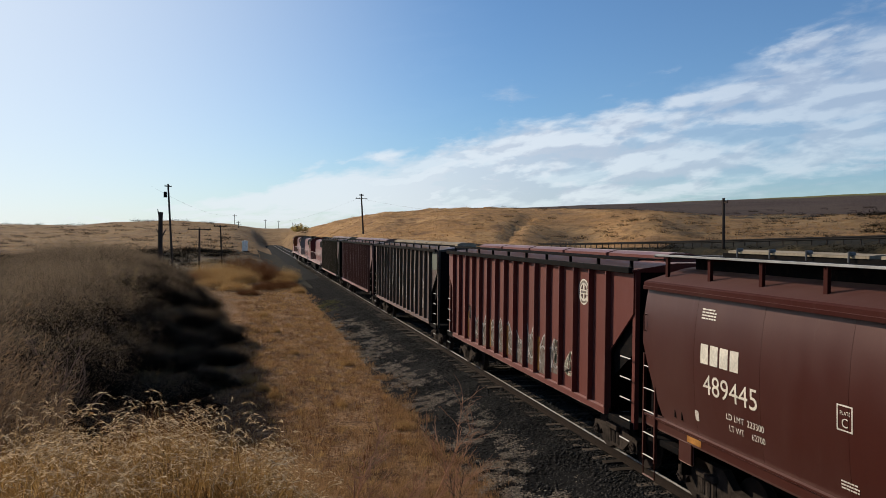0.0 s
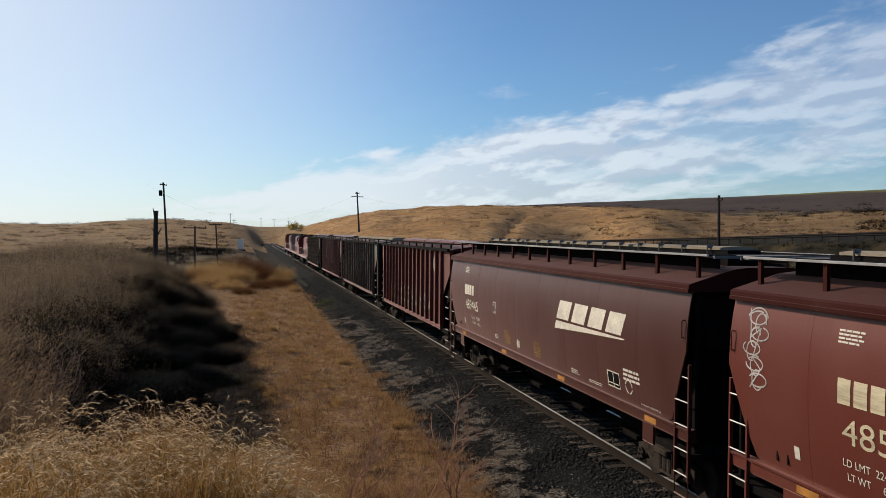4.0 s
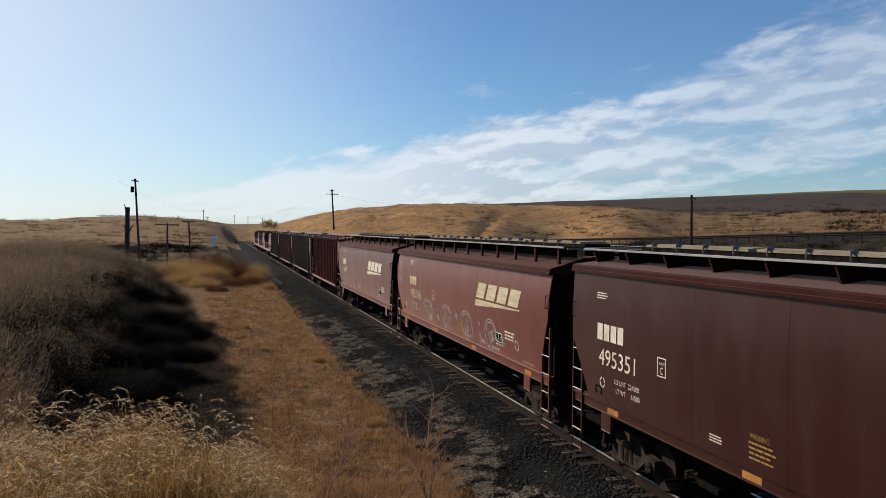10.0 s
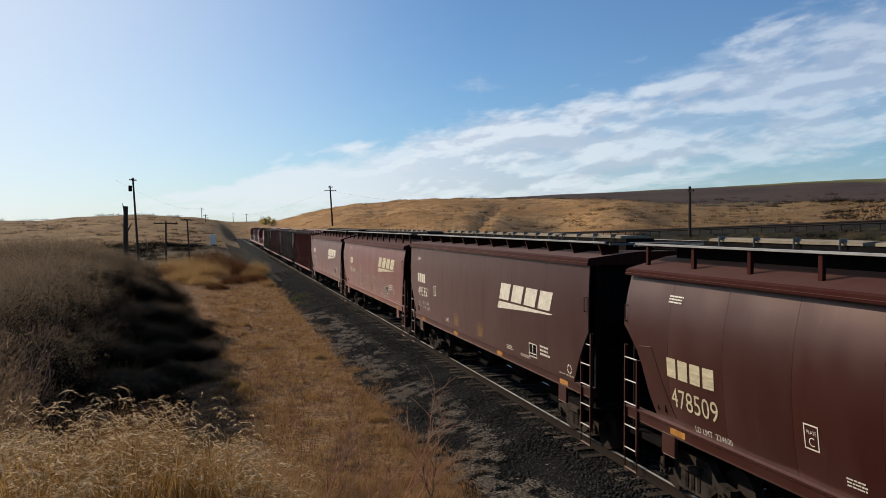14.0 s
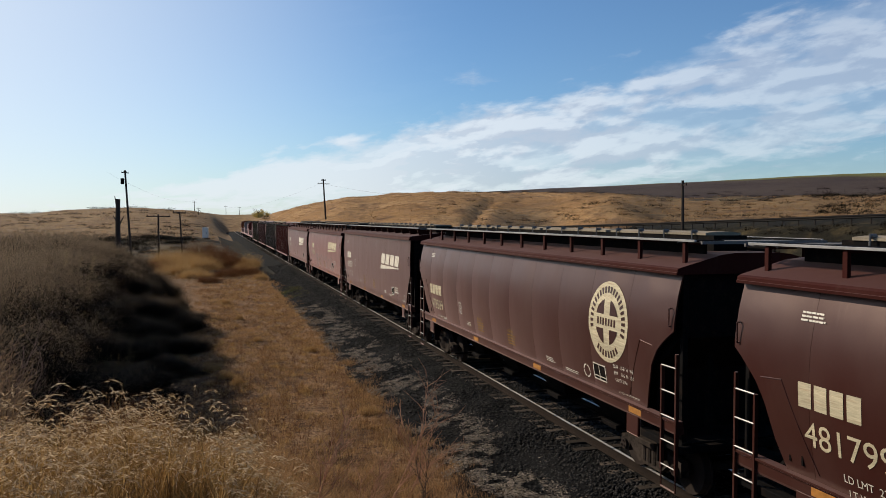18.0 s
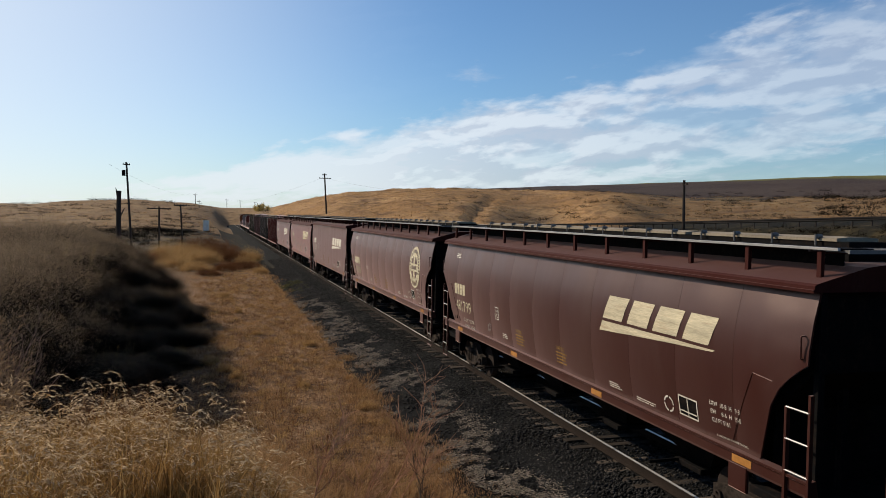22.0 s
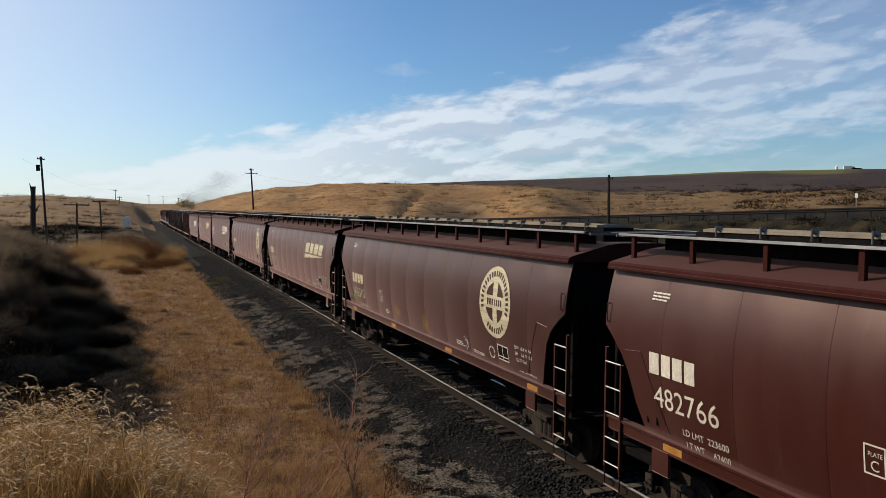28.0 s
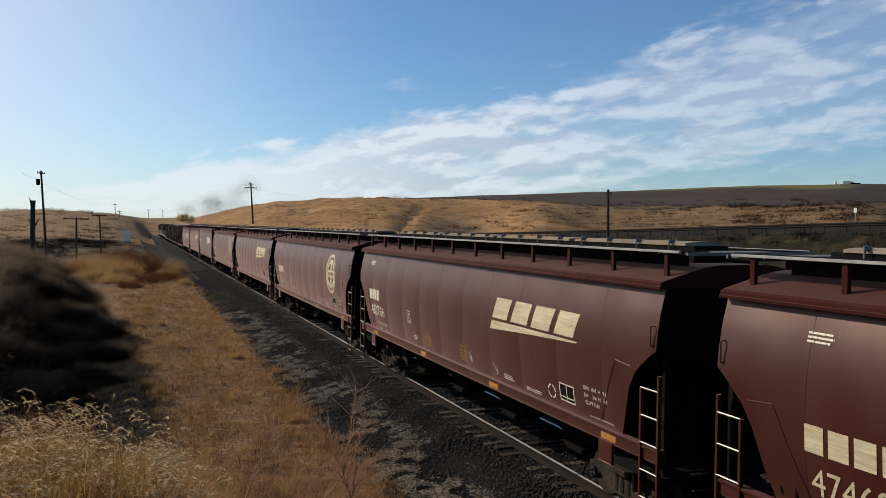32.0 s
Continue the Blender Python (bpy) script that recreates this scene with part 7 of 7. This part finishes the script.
def build_stones():
    rng = np.random.default_rng(21)
    n = 60000
    y = 5.5 + 85 * rng.random(n) ** 2.1
    x = np.where(rng.random(n) < 0.75, rng.uniform(5.1, 8.15, n), rng.uniform(8.3, 10.2, n))
    ok = rng.random(n) < np.clip((x - 4.9) * 0.7, 0.1, 1)
    x, y = x[ok], y[ok]
    n = len(x)
    size = rng.uniform(0.017, 0.036, n) * (1 + y / 90)
    z = bed_z(x) + size * 0.25
    unit = np.array([[1, 0, 0], [-1, 0, 0], [0, 1, 0], [0, -1, 0], [0, 0, 1], [0, 0, -1]], float)
    f = np.array([[0, 2, 4], [2, 1, 4], [1, 3, 4], [3, 0, 4], [2, 0, 5], [1, 2, 5], [3, 1, 5], [0, 3, 5]])
    q = rng.normal(0, 1, (n, 3, 3))
    q, _ = np.linalg.qr(q)
    v = np.einsum("nij,kj->nki", q, unit) * (size[:, None] * rng.uniform(0.7, 1.3, (n, 6)))[:, :, None]
    v *= np.array([1.1, 1.1, 0.8])
    v += np.stack([x, y, z], -1)[:, None, :]
    ob = sheet("ballast_stones", v.reshape(-1, 3), (np.arange(n)[:, None, None] * 6 + f[None]).reshape(-1, 3), STONE)
    tagged(ob, "dark angular basalt ballast stones", "ballast", kind="stuff")
    # bleached straw and chaff blown onto the shoulder
    n = 220000
    y = 7 + 42 * rng.random(n) ** 1.5
    x = rng.uniform(4.7, 6.9, n)
    p = patch(x * 1.2, y * 0.8, 1.3, 2.0) * patch(x, y, 4.2, 5.0)
    ok = rng.random(n) < 0.75 * np.clip((p - 0.11) * 3.0, 0, 1) * np.clip((6.9 - x) * 1.2, 0, 1)
    x, y = x[ok], y[ok]
    n = len(x)
    a = rng.uniform(0, 2 * np.pi, n)
    w = np.stack([np.sin(a), np.cos(a), rng.normal(0.08, 0.15, n)], -1)
    v, f = darts(np.stack([x, y, bed_z(x) + rng.uniform(0.03, 0.09, n)], -1), w, rng.uniform(0.03, 0.11, n), rng.uniform(0.006, 0.012, n), rng)
    ob = sheet("chaff", v, f, STRAW_CHAFF)
    tagged(ob, "bleached straw and chaff on the ballast shoulder", "chaff", kind="stuff")


# ---- far side road, signal box, vehicles ----
ASPHALT = material("dark_road_gravel", (0.020, 0.0175, 0.011), 0.95, 0.0, 0.5, 0.25, 4, 0.10, 3, second=(0.050, 0.038, 0.019))
RUST_RAIL = material("weathered_guard_rail", (0.020, 0.018, 0.017), 0.9, 0.0, 0.3, 2, 20)
SIGN_WHITE = material("white_sign_sheet", (0.85, 0.80, 0.70), 0.6, 0.0, 0.05, 2, 20)
BOX_GREY = material("pale_grey_sheet_metal", (0.88, 0.78, 0.64), 0.6, 0.0, 0.15, 2, 20)
def road_z(y):
    return float(np.interp(y, ROAD_Y, ROAD_Z))


def build_road():
    bm = bmesh.new()
    rows = []
    for y in np.arange(-60, 321, 4.0):
        z = road_z(y)
        k = 0.35 * noise.noise((y * 0.12, 0, 0))
        rows.append([bm.verts.new(p) for p in ((41.5 + k, y, -1.0), (47.8 + k * 0.4, y, z - 0.3), (49.0, y, z), (56.0, y, z), (57.5, y, z + 0.1), (62.0, y, z + 1.0 + k), (74, y, -1.0))])
    for a, b in zip(rows, rows[1:]):
        for i in range(6):
            bm.faces.new((a[i], a[i + 1], b[i + 1], b[i]))
    ob = part("road_embankment", fixed(bm), ASPHALT, smooth=True)
    tagged(ob, "dark gravel road embankment beyond the railway", "road", kind="structure")
    rail = empty("guard_rail", "weathered steel guard rail on timber posts", "guard rail")
    bm = bmesh.new()
    prof = [(0.0, 0.45), (-0.06, 0.50), (-0.06, 0.55), (0.0, 0.60), (-0.06, 0.65), (-0.06, 0.70), (0.0, 0.76), (0.03, 0.76), (0.03, 0.45)]
    ys = np.arange(20, 150, 2.0)
    prev = None
    for y in ys:
        cur = [bm.verts.new((49.4 + a, y, road_z(y) + b)) for a, b in prof]
        if prev:
            for i in range(len(prof)):
                bm.faces.new((prev[i], prev[(i + 1) % len(prof)], cur[(i + 1) % len(prof)], cur[i]))
        prev = cur
    part("beam", fixed(bm), RUST_RAIL, rail)
    bm = bmesh.new()
    box(bm, -0.05, 0.05, -0.05, 0.05, -0.4, 0.78, 0.01)
    post = part("post", bm, POLE_WOOD, rail)
    post.location = (49.55, ys[0], road_z(ys[0]))
    for y in ys[1:]:
        again(post, pose(49.55, y, road_z(y)), rail)


def build_far_things():
    # signal bungalow by a gravel crossing
    x, y = -1.2, 172.0
    z = float(ground_z(x, y))
    s = empty("signal_bungalow", "pale grey sheet-metal signal bungalow", "equipment box")
    s.location = (x, y, z)
    bm = bmesh.new()
    box(bm, -0.62, 0.62, -0.6, 0.6, 0.1, 2.1, 0.03)
    part("body", bm, BOX_GREY, s)
    bm = bmesh.new()
    prism(bm, [(-0.72, 2.1), (-0.72, 2.18), (0, 2.34), (0.72, 2.18), (0.72, 2.1)], -0.7, 0.7)
    part("roof", fixed(bm), BOX_GREY, s)
    bm = bmesh.new()
    box(bm, -0.45, 0.35, -0.64, -0.602, 0.25, 1.95, 0.01)
    door = part("door", bm, BOX_GREY, s)
    bm = bmesh.new()
    box(bm, 0.22, 0.28, -0.68, -0.642, 1.0, 1.2)
    part("handle", bm, BLACK_STEEL, door)
    bm = bmesh.new()
    box(bm, -0.9, 0.9, -0.85, 0.85, -0.2, 0.1, 0.02)
    part("plinth", bm, BLACK_STEEL, s)
    bm = bmesh.new()
    grid = []
    for xx in np.linspace(-10, 1.6, 9):
        grid.append([bm.verts.new((xx, yy, float(ground_z(xx, yy)) + 0.05)) for yy in (160, 163, 166, 169)])
    for a, b in zip(grid, grid[1:]):
        for i in range(3):
            bm.faces.new((a[i], b[i], b[i + 1], a[i + 1]))
    # the gravel spreads out beside the line
    grid = []
    for yy in np.arange(78, 196, 3.0):
        x0 = float(np.interp(yy, [78, 92, 112, 150, 196], [5.3, 4.7, 3.2, 1.9, 1.4])) + 0.5 * noise.noise((yy * 0.15, 4, 0))
        grid.append([bm.verts.new((xx, yy, max(float(ground_z(xx, yy)) + 0.06, -0.60 + 0.05 * k))) for k, xx in enumerate(np.linspace(x0, 5.9, 5))])
    for a, b in zip(grid, grid[1:]):
        for i in range(4):
            bm.faces.new((a[i], a[i + 1], b[i + 1], b[i]))
    tagged(part("service_track", fixed(bm), ASPHALT, smooth=True), "dark gravel service track beside the bungalow", "track", kind="structure")
    # a truck and trailer on the field's crest
    az, d = 48.35, 700.0
    x, y = math.sin(radians(az)) * d, math.cos(radians(az)) * d
    z = float(ground_z(x, y))
    t = empty("farm_truck", "white farm truck parked on the ridge", "truck")
    t.location, t.rotation_euler = (x, y, z), (0, 0, radians(-40))
    bm = bmesh.new()
    box(bm, -3.2, 3.2, -1.2, 1.2, 0.9, 3.9, 0.1)
    part("cargo_body", bm, BOX_GREY, t)
    bm = bmesh.new()
    prism(bm, [(3.4, 0.9), (3.4, 3.2), (4.6, 3.2), (5.2, 2.1), (6.3, 1.9), (6.3, 0.9)], -1.1, 1.1)
    part("cab", fixed(bm), LOCO_WHITE, t)
    for px in (-2.2, -1.0, 5.2):
        for s2 in (-1, 1):
            bm = bmesh.new()
            rod(bm, (px, s2 * 0.9, 0.5), (px, s2 * 1.2, 0.5), 0.5, seg=14)
            part("wheel", bm, BLACK_STEEL, t)
    for az, w, h, lab in ((48.85, 7.0, 2.2, "dark flat trailer on the ridge"), (47.7, 2.2, 3.6, "pale upright tank on the ridge")):
        x, y = math.sin(radians(az)) * d, math.cos(radians(az)) * d
        z = float(ground_z(x, y))
        ob = empty("trailer" if w > 4 else "tank", lab, "trailer" if w > 4 else "tank")
        ob.location, ob.rotation_euler = (x, y, z - 0.1), (0, 0, radians(-45))
        bm = bmesh.new()
        if w > 4:
            box(bm, -w / 2, w / 2, -1.2, 1.2, 0.8, h, 0.05)
            part("bed", bm, BLACK_STEEL, ob)
            bm = bmesh.new()
            for px in (-2.4, 2.4):
                rod(bm, (px, -1.1, 0.45), (px, 1.1, 0.45), 0.45, seg=12)
            part("axle", bm, BLACK_STEEL, ob)
        else:
            rod(bm, (0, 0, 0), (0, 0, h), w / 2, seg=16)
            part("shell", bm, BOX_GREY, ob)
            bm = bmesh.new()
            rod(bm, (0, 0, h), (0, 0, h + 0.5), w / 2, 0.2, seg=16)
            part("lid", bm, BOX_GREY, ob)
    # small white sign on the far slope
    az, d = 48.9, 96.0
    x, y = math.sin(radians(az)) * d, math.cos(radians(az)) * d
    s = empty("road_sign", "small white road sign on a post", "sign")
    s.location = (x, y, max(float(ground_z(x, y)), 5.3))
    bm = bmesh.new()
    rod(bm, (0, 0, -6), (0, 0, 1.9), 0.04, seg=8)
    part("post", bm, GALV, s)
    bm = bmesh.new()
    box(bm, -0.16, 0.16, -0.06, -0.045, 1.45, 1.95, 0.005, pose(0, 0, 0, 0, 0, -75))
    part("panel", bm, SIGN_WHITE, s)


def yellow_tree():
    """A small autumn-yellow tree beyond the line."""
    rng = np.random.default_rng(91)
    az, d = 3.2, 330.0
    x, y = math.sin(radians(az)) * d, math.cos(radians(az)) * d
    z = float(ground_z(x, y))
    t = empty("yellow_tree", "small autumn-yellow tree in the distance", "tree")
    t.location = (x, y, z - 0.4)
    bm = bmesh.new()
    rod(bm, (0, 0, -0.3), (0, 0, 2.6), 0.22, 0.12, seg=8)
    for a in range(6):
        c, s = math.cos(a * 1.05), math.sin(a * 1.05)
        rod(bm, (0, 0, 1.4 + 0.15 * a), (c * 2.0, s * 2.0, 3.4 + 0.3 * (a % 3)), 0.09, 0.03, seg=6)
    part("trunk", bm, TWIG, t)
    n = 1400
    cl = rng.normal(0, 1, (14, 3)) * np.array([2.6, 2.6, 0.6]) + np.array([0, 0, 1.4])
    c = cl[rng.integers(0, 14, n)] + rng.normal(0, 0.5, (n, 3))
    w = rng.normal(0, 1, (n, 3))
    w /= np.linalg.norm(w, axis=1)[:, None]
    v, f = darts(c, w, np.full(n, 0.45), np.full(n, 0.3), rng)
    sheet("crown", v, f, island_material("yellow_leaves", ((0.42, 0.32, 0.10), (0.52, 0.41, 0.15), (0.32, 0.24, 0.08)), 0.8, 0.5), t)


verge_grass()
bank_grass()
small_brush(build_bushes())
build_weeds()
build_stones()
build_road()
build_far_things()
yellow_tree()


# ---- wires, exhaust ----
def build_wires():
    """Slack wires between the poles beyond and beside the line."""
    wire = material("dark_wire", (0.03, 0.03, 0.03), 0.7)
    spans = (((-13.5, 116.8, 11.2), (-5.5, 330, 12.6)), ((21.7, 163.0, 12.2), (47.8, 73.4, 8.6)), ((21.7, 163.0, 12.2), (6.5, 415, 11.0)))
    for a, b in spans:
        bm = bmesh.new()
        pts = []
        for i in range(17):
            u = i / 16
            p = Vector(a).lerp(Vector(b), u)
            p.z -= 4 * u * (1 - u) * 2.2
            pts.append(p)
        rings = [[bm.verts.new((p.x + 0.008 * c, p.y, p.z + 0.008 * d)) for c, d in ((1, 0), (0, 1), (-1, 0), (0, -1))] for p in pts]
        for p, q in zip(rings, rings[1:]):
            for k in range(4):
                bm.faces.new((p[k], p[(k + 1) % 4], q[(k + 1) % 4], q[k]))
        tagged(part("wire", bm, wire), "slack dark overhead wire between poles", "wire", "overhead wires")


PUFFS = []


def build_smoke():
    """Faint exhaust over the locomotives: loose puffs of fine flecks that rise and drift."""
    mat = island_material("grey_exhaust_flecks", ((0.17, 0.17, 0.175), (0.24, 0.24, 0.245)), 1.0, 0.3, 0.0)
    rng = np.random.default_rng(17)
    pr = random.Random(5)
    for i in range(26):
        n = 2200
        c = rng.normal(0, 1, (n, 3))
        c *= (np.minimum(np.linalg.norm(c, axis=1), 2.2) / np.linalg.norm(c, axis=1))[:, None]
        c *= np.array([1.25, 2.2, 0.95])
        w = rng.normal(0, 1, (n, 3))
        w /= np.linalg.norm(w, axis=1)[:, None]
        ob = sheet("exhaust_puff", *darts(c, w, np.full(n, 0.055), np.full(n, 0.042), rng), mat)
        tagged(ob, "faint grey diesel exhaust puff over the locomotives", "smoke", kind="stuff")
        PUFFS.append((ob, pr.uniform(-4, 4), i / 26, pr.uniform(-1, 1), pr.uniform(-1, 1), (98.3, 118.8)[i % 2]))


build_wires()
build_smoke()


# ---- moving things ----
def motions():
    for ob, c in MOVERS:
        walk(ob, [(t, pose(TRACK_X, c + s, 0)) for t, s in TRAIN_ROWS])
    times, dist = [t for t, s in TRAIN_ROWS], [s for t, s in TRAIN_ROWS]
    steps = [i * 0.16 for i in range(200)] + [32.0]
    for ob in SPIN:
        y, z = ob.location.y, ob.location.z
        walk(ob, [(t, pose(0, y, z, -math.degrees(float(np.interp(t, times, dist)) / 0.455))) for t in steps])


    # exhaust: low down among the wheels until the engines work harder, then up and off downwind
    for ob, dy, late, u, v, c in PUFFS:
        go = 22.0 + 7.0 * late
        rows = []
        for t in [i * 0.5 for i in range(65)]:
            s = float(np.interp(t, times, dist))
            old = max(0.0, t - go)
            k = 1 - math.exp(-old / 2.2)
            left = float(np.interp(min(t, go), times, dist))
            y = c + dy + s + (left - s) * 0.5 * min(1.0, old / 2)
            rows.append((t, pose(TRACK_X + k * (1.0 + 1.7 * old + 3.5 * u), y, -3.2 + k * (12.5 + 2.6 * v + 0.35 * old), 0, 0, 25 * k * u)))
        walk(ob, rows)


build_ties()
motions()
